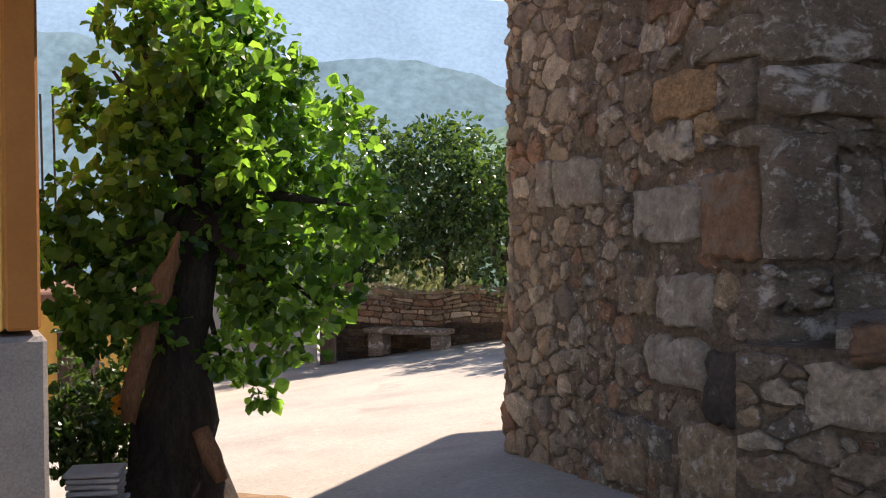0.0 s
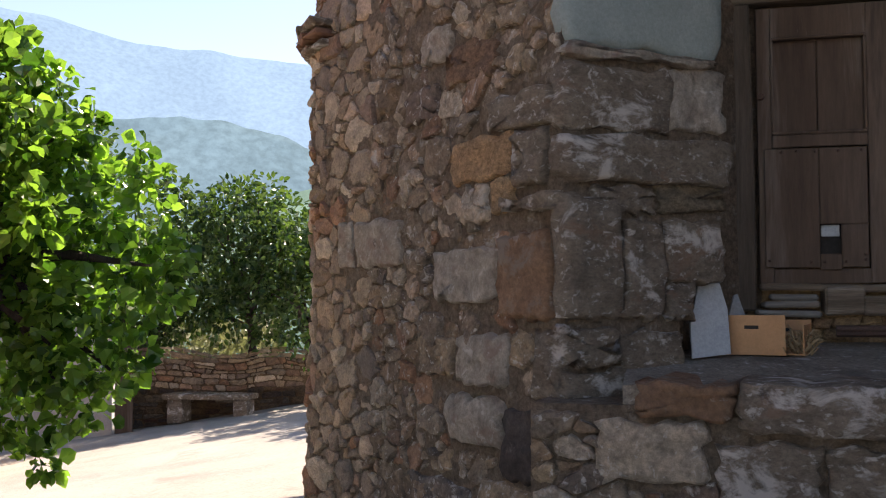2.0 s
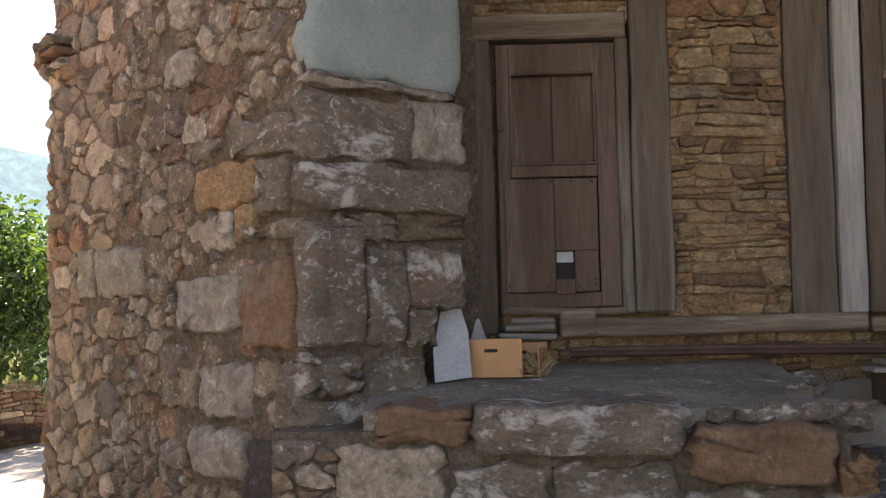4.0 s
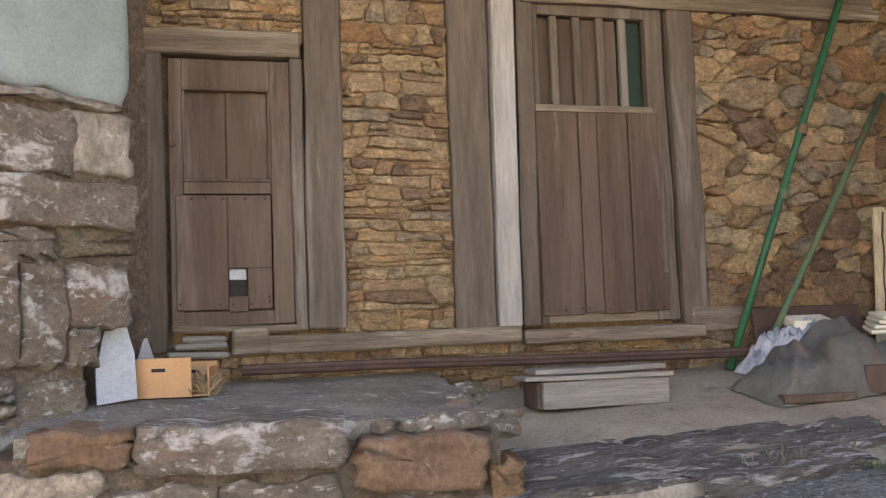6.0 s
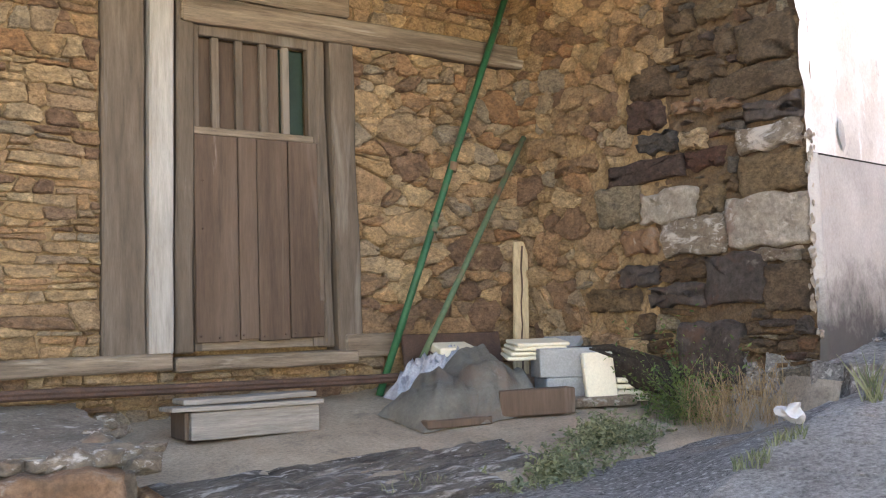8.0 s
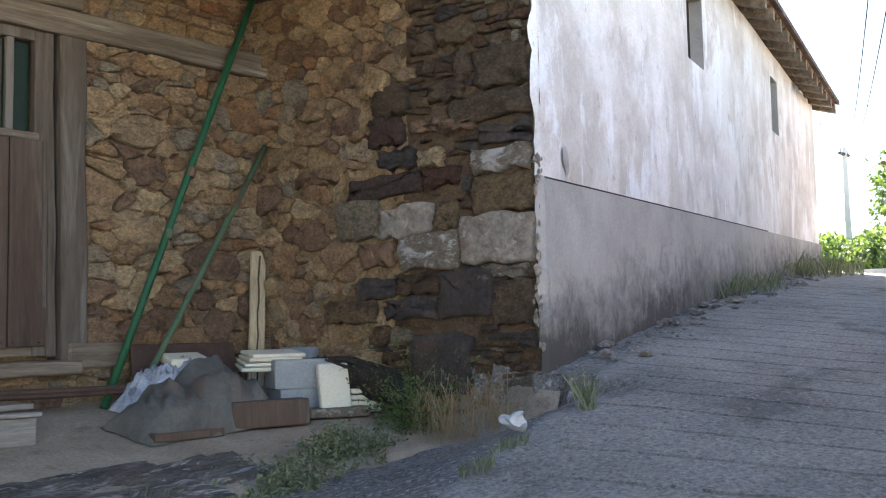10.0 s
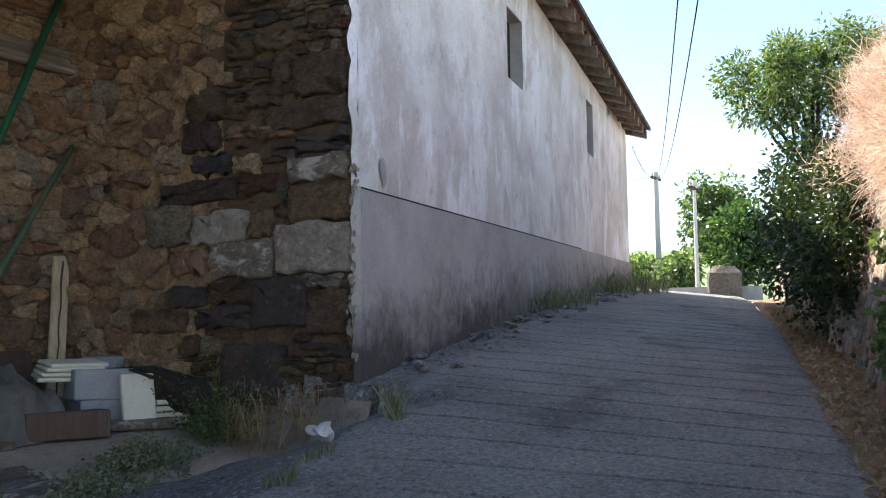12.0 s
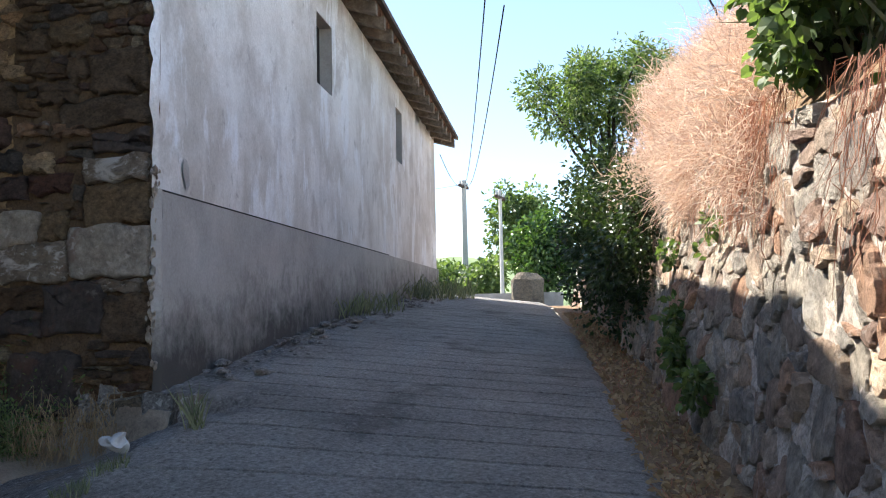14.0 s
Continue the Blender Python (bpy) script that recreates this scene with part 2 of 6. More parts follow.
CR = (5.35, 3.87)        # street corner of the plastered house
HA = radians(12.5)       # the way its face runs
m_plaster = wall_coat("streaked_white_plaster", [(0.6, 0.58, 0.55), (0.76, 0.75, 0.73), (0.84, 0.84, 0.83)], [((0.47, 0.435, 0.385), 0.55, 0.45, 0.49, 0.14, 0.8), ((0.42, 0.39, 0.36), 1.5, 1.1, 0.53, 0.12, 0.65), ((0.84, 0.86, 0.88), 2.4, 1.0, 0.55, 0.08, 0.85), ((0.4, 0.375, 0.35), 2.2, 0.7, 0.56, 0.12, 0.45), ((0.26, 0.24, 0.22), 9, 6, 0.6, 0.1, 0.5)])
m_dado = wall_coat("grey_cement_dado", [(0.3, 0.29, 0.275), (0.41, 0.4, 0.38), (0.49, 0.48, 0.46)], [((0.25, 0.235, 0.215), 0.8, 0.8, 0.52, 0.14, 0.6), ((0.48, 0.47, 0.45), 3, 1.2, 0.58, 0.12, 0.5)])
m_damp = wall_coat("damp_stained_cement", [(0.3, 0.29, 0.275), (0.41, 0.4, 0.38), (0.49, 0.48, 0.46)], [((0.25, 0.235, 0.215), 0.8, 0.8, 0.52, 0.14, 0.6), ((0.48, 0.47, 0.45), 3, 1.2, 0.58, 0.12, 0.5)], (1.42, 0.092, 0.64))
m_road = surface("road_concrete", [(0.2, 0.19, 0.178), (0.3, 0.288, 0.27), (0.38, 0.365, 0.345)], 1.1, 42, 0.6, rough=0.9, bump=1.0, bump_dist=0.025, spots=[((0.085, 0.08, 0.075), 1.4, 0.56, 0.55), ((0.36, 0.345, 0.32), 2.6, 0.6, 0.5), ((0.07, 0.066, 0.062), 20, 0.58, 0.55), ((0.48, 0.46, 0.435), 38, 0.58, 0.7)])
m_yard = surface("yard_concrete", [(0.29, 0.275, 0.245), (0.37, 0.352, 0.315), (0.42, 0.4, 0.36)], 0.7, 30, 0.22, rough=0.95, bump=0.5, bump_dist=0.015, spots=[((0.25, 0.23, 0.2), 0.9, 0.58, 0.6), ((0.46, 0.44, 0.4), 3.5, 0.6, 0.5), ((0.19, 0.175, 0.15), 9, 0.64, 0.5)])
m_asphalt = surface("gritty_gutter", [(0.15, 0.144, 0.136), (0.24, 0.23, 0.218), (0.32, 0.308, 0.29)], 1.6, 40, 0.65, rough=0.92, bump=1.0, bump_dist=0.025, spots=[((0.24, 0.19, 0.135), 1.8, 0.56, 0.6), ((0.045, 0.043, 0.04), 18, 0.55, 0.75), ((0.5, 0.48, 0.45), 30, 0.55, 0.85)])
m_dirt = surface("dry_earth", [(0.26, 0.205, 0.15), (0.42, 0.345, 0.26)], 2.5, 50, 0.35, rough=0.95, bump=0.6, spots=[((0.14, 0.12, 0.1), 4, 0.58, 0.5)])
m_litter = surface("dry_litter", [(0.17, 0.11, 0.065), (0.32, 0.22, 0.13)], 6, 60, 0.5, rough=0.95, bump=0.9)
m_slab = surface("lichened_dark_slab", [(0.065, 0.057, 0.05), (0.16, 0.142, 0.124), (0.26, 0.232, 0.2)], 4, 24, 0.5, rough=0.9, bump=1.0, bump_dist=0.03, stretch=(0.8, 3.2, 3), spots=[((0.55, 0.53, 0.5), 3.6, 0.55, 0.85), ((0.65, 0.63, 0.6), 14, 0.59, 0.8), ((0.04, 0.036, 0.033), 9, 0.6, 0.7)])
m_platform = surface("worn_concrete", [(0.19, 0.162, 0.13), (0.36, 0.315, 0.26)], 2.5, 45, 0.5, rough=0.95, bump=0.8, bump_dist=0.02, spots=[((0.08, 0.068, 0.058), 1.6, 0.53, 0.5), ((0.62, 0.6, 0.57), 5, 0.6, 0.7), ((0.66, 0.64, 0.6), 18, 0.6, 0.8)])
m_yellow = surface("yellow_wall_paint", [(0.62, 0.36, 0.09), (0.7, 0.42, 0.12)], 3, 60, 0.1, rough=0.85, bump=0.2)
m_brown = surface("ochre_border_paint", [(0.3, 0.12, 0.03), (0.37, 0.16, 0.045)], 3, 60, 0.1, rough=0.85, bump=0.2)
m_base = surface("grey_pebbledash", [(0.22, 0.2, 0.19), (0.31, 0.29, 0.27)], 3, 90, 0.3, rough=0.95, bump=0.6)
m_tile = surface("clay_roof_tile", [(0.12, 0.065, 0.045), (0.24, 0.13, 0.085)], 3, 40, 0.3, rough=0.9, bump=0.4)
m_bark = surface("dark_bark", [(0.028, 0.022, 0.018), (0.085, 0.067, 0.052)], 6, 30, 0.5, rough=0.95, bump=1.0, bump_dist=0.02, stretch=(3, 3, 0.6))
m_split = surface("split_heartwood", [(0.2, 0.1, 0.05), (0.38, 0.21, 0.11)], 6, 30, 0.5, rough=0.9, bump=0.9, bump_dist=0.015, stretch=(3, 3, 0.5))
m_tarp = surface("grey_tarpaulin", [(0.1, 0.1, 0.088), (0.15, 0.148, 0.13), (0.2, 0.19, 0.165)], 4, 30, 0.25, rough=0.6, bump=0.9, bump_dist=0.02, spots=[((0.17, 0.125, 0.1), 2.5, 0.55, 0.6), ((0.34, 0.31, 0.27), 7, 0.64, 0.5)])
m_block = surface("grey_foam_block", [(0.27, 0.28, 0.28), (0.36, 0.37, 0.37)], 4, 60, 0.2, rough=0.85, bump=0.2, spots=[((0.2, 0.19, 0.17), 5, 0.6, 0.5)])
m_cream = surface("cream_tile", [(0.62, 0.57, 0.44), (0.75, 0.7, 0.56)], 4, 60, 0.12, rough=0.6, bump=0.15)
m_cloth = surface("pale_rag", [(0.28, 0.3, 0.34), (0.5, 0.51, 0.54)], 12, 60, 0.3, rough=0.9, bump=0.5, spots=[((0.12, 0.13, 0.17), 9, 0.56, 0.8)])
m_white = surface("white_plastic", [(0.36, 0.36, 0.355), (0.55, 0.55, 0.54)], 8, 50, 0.1, rough=0.4, bump=0.2)
m_pole = surface("pale_concrete_pole", [(0.5, 0.48, 0.45), (0.64, 0.62, 0.58)], 3, 40, 0.12, rough=0.9, bump=0.2)
m_black = surface("black_cable", [(0.02, 0.02, 0.02), (0.035, 0.035, 0.035)], 4, 40, 0.1, rough=0.6, bump=0)
m_leaf = leafy("lime_leaf", (0.026, 0.078, 0.016), (0.2, 0.345, 0.08), 0.52, 0.24, (1.75, 1.95, 0.75))
m_leaf_dark = leafy("dark_leaf", (0.02, 0.052, 0.016), (0.095, 0.16, 0.055), 0.32, 0.22)
m_leaf_mid = leafy("bank_leaf", (0.04, 0.075, 0.03), (0.16, 0.22, 0.095), 0.38)
m_ivy = leafy("ivy_leaf", (0.012, 0.028, 0.01), (0.06, 0.095, 0.036), 0.22, 0.35)
m_grass = leafy("weed_green", (0.085, 0.105, 0.06), (0.26, 0.275, 0.175), 0.3, 0.7, (1.5, 1.55, 0.9))
m_straw = leafy("dry_straw", (0.5, 0.33, 0.24), (0.88, 0.73, 0.6), 0.3, 0.8, (1.1, 1.05, 1.0))
m_stem = leafy("dry_red_stem", (0.22, 0.085, 0.05), (0.5, 0.25, 0.16), 0.2, 0.8, (1.1, 1.05, 1.0))
m_straw2 = leafy("dry_straw_pale", (0.25, 0.18, 0.1), (0.45, 0.34, 0.2), 0.3, 0.8, (1.2, 1.1, 1.0))
m_rose = leafy("orange_petal", (0.7, 0.3, 0.03), (0.8, 0.42, 0.06), 0.3)


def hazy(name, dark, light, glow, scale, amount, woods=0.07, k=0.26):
    """Far hillside with the haze of the air put into its colour as a glow."""
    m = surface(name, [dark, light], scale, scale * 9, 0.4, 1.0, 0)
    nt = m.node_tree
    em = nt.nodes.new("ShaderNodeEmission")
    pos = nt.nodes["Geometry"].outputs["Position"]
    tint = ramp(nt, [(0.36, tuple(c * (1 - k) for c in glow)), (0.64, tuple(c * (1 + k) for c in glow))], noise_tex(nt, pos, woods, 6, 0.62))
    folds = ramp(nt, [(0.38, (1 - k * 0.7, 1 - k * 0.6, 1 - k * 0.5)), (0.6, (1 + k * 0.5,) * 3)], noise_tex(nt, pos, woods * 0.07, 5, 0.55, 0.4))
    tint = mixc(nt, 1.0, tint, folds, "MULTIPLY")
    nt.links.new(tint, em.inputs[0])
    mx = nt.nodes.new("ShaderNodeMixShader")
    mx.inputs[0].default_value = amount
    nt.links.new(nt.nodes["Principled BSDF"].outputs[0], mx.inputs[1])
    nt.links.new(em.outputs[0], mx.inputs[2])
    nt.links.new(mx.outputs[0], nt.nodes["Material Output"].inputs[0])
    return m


m_mount = hazy("far_wooded_haze_glow", (0.05, 0.08, 0.05), (0.14, 0.18, 0.1), (0.22, 0.35, 0.5), 0.006, 0.93, 0.11, 0.09)
m_mount2 = hazy("near_wooded_haze_glow", (0.05, 0.08, 0.04), (0.12, 0.16, 0.08), (0.15, 0.25, 0.32), 0.012, 0.85, 0.11, 0.16)
m_mount3 = hazy("green_spur_haze_glow", (0.06, 0.1, 0.04), (0.14, 0.2, 0.08), (0.17, 0.28, 0.24), 0.02, 0.65, 0.09)
m_field = hazy("green_field_haze_glow", (0.1, 0.16, 0.05), (0.2, 0.26, 0.09), (0.45, 0.55, 0.4), 0.05, 0.3)


# ---- building blocks ----
def mesh_of(name, bm, mat, smooth=False):
    me = bpy.data.meshes.new(name)
    bm.to_mesh(me)
    bm.free()
    me.materials.append(mat)
    if smooth:
        me.polygons.foreach_set("use_smooth", [True] * len(me.polygons))
    return me


def part(name, bm, mat, parent=None, label="", smooth=False):
    ob = new(name, mesh_of(name, bm, mat, smooth))
    ob.parent = parent
    if label:
        ob["label"] = label
    return ob


def thing(name, place, label, category, group="", kind="", turn=0):
    e = new(name)
    e.empty_display_size = 0.1
    e.matrix_world = pose(*place, 0, 0, turn)
    return tagged(e, label, category, group, kind)


def box(x0, x1, y0, y1, z0, z1, bevel=0.006, rough=0.0, seed=0, cuts=0):
    """A box with softened, slightly uneven edges."""
    bm = bmesh.new()
    bmesh.ops.create_cube(bm, size=1)
    for v in bm.verts:
        v.co = Vector(((x0 + x1) / 2 + v.co.x * (x1 - x0), (y0 + y1) / 2 + v.co.y * (y1 - y0), (z0 + z1) / 2 + v.co.z * (z1 - z0)))
    if cuts:
        dims = [(x1 - x0, 0), (y1 - y0, 1), (z1 - z0, 2)]
        ax = max(dims)[1]
        es = [e for e in bm.edges if abs((e.verts[0].co - e.verts[1].co)[ax]) > max(dims)[0] * 0.9]
        bmesh.ops.subdivide_edges(bm, edges=es, cuts=cuts)
    if bevel:
        es = [e for e in bm.edges if e.calc_face_angle(0) > 0.5]
        bmesh.ops.bevel(bm, geom=es, offset=bevel, segments=1, affect="EDGES", clamp_overlap=True)
    if rough:
        off = Vector((seed * 3.7, seed * 1.3, seed * 7.1))
        for v in bm.verts:
            v.co += noise.noise_vector(v.co * 2.5 + off) * rough
    return bm


def tube(points, radii, sides=8, caps=True):
    """A tapered, bent round bar along points."""
    bm = bmesh.new()
    rings = []
    for i, p in enumerate(points):
        p = Vector(p)
        a = Vector(points[max(0, i - 1)])
        b = Vector(points[min(len(points) - 1, i + 1)])
        d = (b - a).normalized()
        side = d.cross(Vector((0.31, 0.95, 0.1))).normalized()
        up = d.cross(side)
        r = radii[i] if isinstance(radii, (list, tuple)) else radii
        rings.append([bm.verts.new(p + (side * math.cos(k * math.tau / sides) + up * math.sin(k * math.tau / sides)) * r) for k in range(sides)])
    for a, b in zip(rings, rings[1:]):
        for k in range(sides):
            bm.faces.new((a[k], a[(k + 1) % sides], b[(k + 1) % sides], b[k]))
    if caps:
        bm.faces.new(rings[0][::-1])
        bm.faces.new(rings[-1])
    bmesh.ops.recalc_face_normals(bm, faces=bm.faces)
    return bm


def cells(w, h, size, rng, aspect=1.5, keep=None, vary=0.75):
    """Irregular fitted pieces that fill a w by h field: convex outlines as lists of (u, v)."""
    pts, tries = [], 0
    target = int(w * h / (size * size * aspect) * 1.05)
    while len(pts) < target and tries < target * 14:
        tries += 1
        u, v = rng.uniform(0, w), rng.uniform(0, h)
        r = size * (1 - vary + 2 * vary * rng.random() ** 1.6) * 0.62
        if all(((u - a) / aspect) ** 2 + (v - b) ** 2 > (0.5 * (r + c)) ** 2 * 1.9 for a, b, c in pts):
            pts.append((u, v, r))
    arr = np.array(pts)
    sc = np.array([1 / aspect, 1.0])
    out = []
    for i, (u, v, r) in enumerate(pts):
        poly = [(0, 0), (w, 0), (w, h), (0, h)]
        d = ((arr[:, :2] - (u, v)) * sc)
        near = np.argsort((d ** 2).sum(1))[1:26]
        for j in near:
            a, b, c = pts[j]
            nx, ny = (a - u) / aspect ** 2, (b - v)
            dd = ((a - u) / aspect) ** 2 + (b - v) ** 2
            t = min(0.75, max(0.25, 0.5 + (r * r - c * c) / (2 * dd)))
            lim = nx * (u + (a - u) * t) + ny * (v + (b - v) * t)
            res = []
            for k in range(len(poly)):
                p, q = poly[k], poly[(k + 1) % len(poly)]
                fp, fq = nx * p[0] + ny * p[1] - lim, nx * q[0] + ny * q[1] - lim
                if fp <= 0:
                    res.append(p)
                if fp * fq < 0:
                    s = fp / (fp - fq)
                    res.append((p[0] + s * (q[0] - p[0]), p[1] + s * (q[1] - p[1])))
            poly = res
            if len(poly) < 3:
                break
        if len(poly) >= 3 and (keep is None or keep(u, v)):
            out.append(poly)
    return out


def rounded(poly, rng, gap):
    """The outline with cut corners, drawn in by the joint and made a little crooked."""
    n = len(poly)
    cu, cv = sum(p[0] for p in poly) / n, sum(p[1] for p in poly) / n
    hu = max(0.015, max(abs(p[0] - cu) for p in poly))
    hv = max(0.015, max(abs(p[1] - cv) for p in poly))
    gap *= rng.uniform(0.4, 1.5)
    ku, kv = max(0.55, 1 - gap / hu), max(0.55, 1 - gap / hv)
    out = []
    for i in range(n):
        p, q = poly[i], poly[(i + 1) % n]
        ln = math.hypot(q[0] - p[0], q[1] - p[1])
        if ln < 0.018:
            out.append(((p[0] + q[0]) / 2, (p[1] + q[1]) / 2))
            continue
        c = rng.uniform(0.1, 0.26)
        for s in (c, 0.36, 0.64, 1 - c) if ln > 0.09 else (c, 1 - c):
            out.append((p[0] + s * (q[0] - p[0]), p[1] + s * (q[1] - p[1])))
    j = min(0.018, 0.13 * min(hu, hv))
    return [(cu + (u - cu) * ku + rng.uniform(-j, j), cv + (v - cv) * kv + rng.uniform(-j, j)) for u, v in out], (cu, cv)


def courses(w, h, rng, lo, hi, wmin, wmax, keep=None, wob=0.02, split=0.3, slant=0.25):
    """Rough courses of flat stones: rows of uneven height with crooked ends, some stones split in two."""
    out, v, k = [], 0.0, rng.randint(0, 99)
    line = lambda u, v0, kk: v0 + wob * noise.noise((u * 2.2, kk * 3.7, 0.5)) + 0.4 * wob * noise.noise((u * 7, kk * 2.3, 4.5))
    while v < h:
        rh = lo + (hi - lo) * rng.random() ** 1.7
        u = -rng.uniform(0, wmax)
        sl0 = 0.0
        while u < w:
            sw = (wmin + (wmax - wmin) * rng.random() ** 1.4) * (0.6 + 0.5 * rh / hi)
            u2 = u + sw
            sl1 = rng.uniform(-slant, slant) * rh
            a, b = max(0.0, u), min(w, u2)
            if b - a > 0.03:
                def edge(u_, lo_):
                    return line(u_, v if lo_ else v + rh, k if lo_ else k + 1)
                m = (a + b) / 2 + rng.uniform(-0.15, 0.15) * (b - a)
                quad = [(a - sl0, edge(a, 1)), (m, edge(m, 1)), (b - sl1, edge(b, 1)), (b + sl1, edge(b, 0)), (m, edge(m, 0)), (a + sl0, edge(a, 0))]
                quad = [(min(w, max(0.0, p)), min(h, max(0.0, q))) for p, q in quad]
                parts = [quad]
                if rh > lo * 1.5 and rng.random() < split:
                    f, g = rng.uniform(0.3, 0.7), rng.uniform(0.3, 0.7)
                    l = (quad[0][0] * (1 - f) + quad[5][0] * f, quad[0][1] * (1 - f) + quad[5][1] * f)
                    r = (quad[2][0] * (1 - g) + quad[3][0] * g, quad[2][1] * (1 - g) + quad[3][1] * g)
                    parts = [[quad[0], quad[1], quad[2], r, l], [l, r, quad[3], quad[4], quad[5]]]
                    if rng.random() < 0.5 and b - a > 0.16:
                        t = rng.uniform(0.35, 0.65)
                        mid = (l[0] + (r[0] - l[0]) * t, l[1] + (r[1] - l[1]) * t)
                        topm = (quad[5][0] + (quad[3][0] - quad[5][0]) * t, quad[4][1])
                        parts = [parts[0], [l, mid, topm, quad[5]], [mid, r, quad[3], topm]]
                for p in parts:
                    cu, cv = sum(q[0] for q in p) / len(p), sum(q[1] for q in p) / len(p)
                    if max(q[1] for q in p) - min(q[1] for q in p) > 0.02 and (keep is None or keep(cu, cv)):
                        out.append(p)
            u, sl0 = u2, sl1
        v += rh
        k += 1
    return out


def stone_into(verts, faces, poly, surf, rng, gap, proud, deep=0.06):
    """Adds one stone: surf(u, v, d) gives the place d metres out of the wall's face."""
    ring, (cu, cv) = rounded(poly, rng, gap)
    n, b = len(ring), len(verts)
    pr = proud * rng.uniform(0.25, 1.4)
    tilt = (rng.uniform(-0.16, 0.16), rng.uniform(-0.16, 0.16))
    key = rng.uniform(0, 50)
    edge = rng.uniform(0.84, 0.95)
    levels = ((1.0, -deep), (1.0, pr * 0.35), (edge, pr * 0.9), (0.55, pr * 1.08))
    for s, d in levels:
        for u, v in ring:
            uu, vv = cu + (u - cu) * s, cv + (v - cv) * s
            lift = d if d < 0 else d + (uu - cu) * tilt[0] + (vv - cv) * tilt[1] + 0.5 * pr * noise.noise((uu * 14, vv * 14, key)) + 0.3 * pr * noise.noise((uu * 37, vv * 37, key))
            verts.append(surf(uu, vv, lift))
    verts.append(surf(cu, cv, pr * rng.uniform(0.8, 1.2)))
    top = (len(levels) - 1) * n
    for r in range(len(levels) - 1):
        for k in range(n):
            k2 = (k + 1) % n
            faces.append((b + r * n + k, b + r * n + k2, b + (r + 1) * n + k2, b + (r + 1) * n + k))
    for k in range(n):
        faces.append((b + top + k, b + top + (k + 1) % n, b + top + n))


def masonry(parent, polys, surf, mat, far_mat, seed, gap=0.012, proud=0.03, singles=300, order=None):
    """Stones on a wall: those that can be told apart one by one, the rest as one piece."""
    rng = random.Random(seed)
    if order:
        polys = sorted(polys, key=lambda p: order(sum(q[0] for q in p) / len(p), sum(q[1] for q in p) / len(p)))
    for poly in polys[:singles]:
        vs, fs = [], []
        stone_into(vs, fs, poly, surf, rng, gap, proud)
        c = sum(vs, Vector()) / len(vs)
        me = bpy.data.meshes.new("stone")
        me.from_pydata([v - c for v in vs], [], fs)
        me.materials.append(mat)
        ob = new("stone", me)
        ob.parent, ob.location = parent, c
    if len(polys) > singles:
        vs, fs = [], []
        for poly in polys[singles:]:
            stone_into(vs, fs, poly, surf, rng, gap, proud)
        me = bpy.data.meshes.new("stones")
        me.from_pydata(vs, [], fs)
        me.materials.append(far_mat)
        ob = new("stones", me)
        ob.parent = parent
        ob["kind"] = "stuff"


def daub(surf, u0, u1, v0, v1, step, base, amp, seed):
    """Rough mortar that swells over the edges of the stones set in it."""
    nu, nv = max(2, int((u1 - u0) / step)), max(2, int((v1 - v0) / step))

    def fn(i, j):
        u, v = u0 + (u1 - u0) * i / nu, v0 + (v1 - v0) * j / nv
        d = base + amp * noise.noise((u * 7, v * 7, seed)) + 0.7 * amp * noise.noise((u * 21, v * 21, seed + 3)) + 0.35 * amp * noise.noise((u * 50, v * 50, seed + 7))
        return surf(u, v, d)
    return sheet(fn, list(range(nu + 1)), list(range(nv + 1)))


def flat_wall(p, q, z0):
    """The surf of an upright wall from p to q (plan), facing the right-hand side of that way."""
    p, q = Vector((*p, 0)), Vector((*q, 0))
    along = (q - p).normalized()
    out = Vector((along.y, -along.x, 0))
    return lambda u, v, d: p + along * u + out * d + Vector((0, 0, z0 + v))


def slab_wall(p, q, z0, z1, thick, proud=0.0):
    """An upright slab behind the line from p to q."""
    s = flat_wall(p, q, 0)
    ln = math.hypot(q[0] - p[0], q[1] - p[1])
    bm = bmesh.new()
    vs = [bm.verts.new(s(u, z, d)) for u in (0, ln) for z in (z0, z1) for d in (proud, -thick)]
    for f in ((0, 4, 6, 2), (1, 3, 7, 5), (0, 2, 3, 1), (4, 5, 7, 6), (2, 6, 7, 3), (0, 1, 5, 4)):
        bm.faces.new([vs[i] for i in f])
    bmesh.ops.recalc_face_normals(bm, faces=bm.faces)
    return bm


def sheet(fn, us, vs):
    """A grid surface."""
    bm = bmesh.new()
    g = [[bm.verts.new(fn(u, v)) for v in vs] for u in us]
    for i in range(len(us) - 1):
        for j in range(len(vs) - 1):
            bm.faces.new((g[i][j], g[i + 1][j], g[i + 1][j + 1], g[i][j + 1]))
    bmesh.ops.recalc_face_normals(bm, faces=bm.faces)
    return bm


# ---- ground ----
GX = [-3000, -60, -25, -9.3, -2.6, 0, 2.3, 4.6, 6.5, 8.7, 12.5, 16.7, 21, 25, 32, 70, 3000]
GZ = [-60, -12, -2.6, -0.8, 0.08, 0.22, 0.6, 1.03, 1.27, 1.54, 1.92, 2.23, 2.42, 2.52, 2.35, 0.5, -20]


def road_mid(x):
    return 0.3 + 0.25 * x


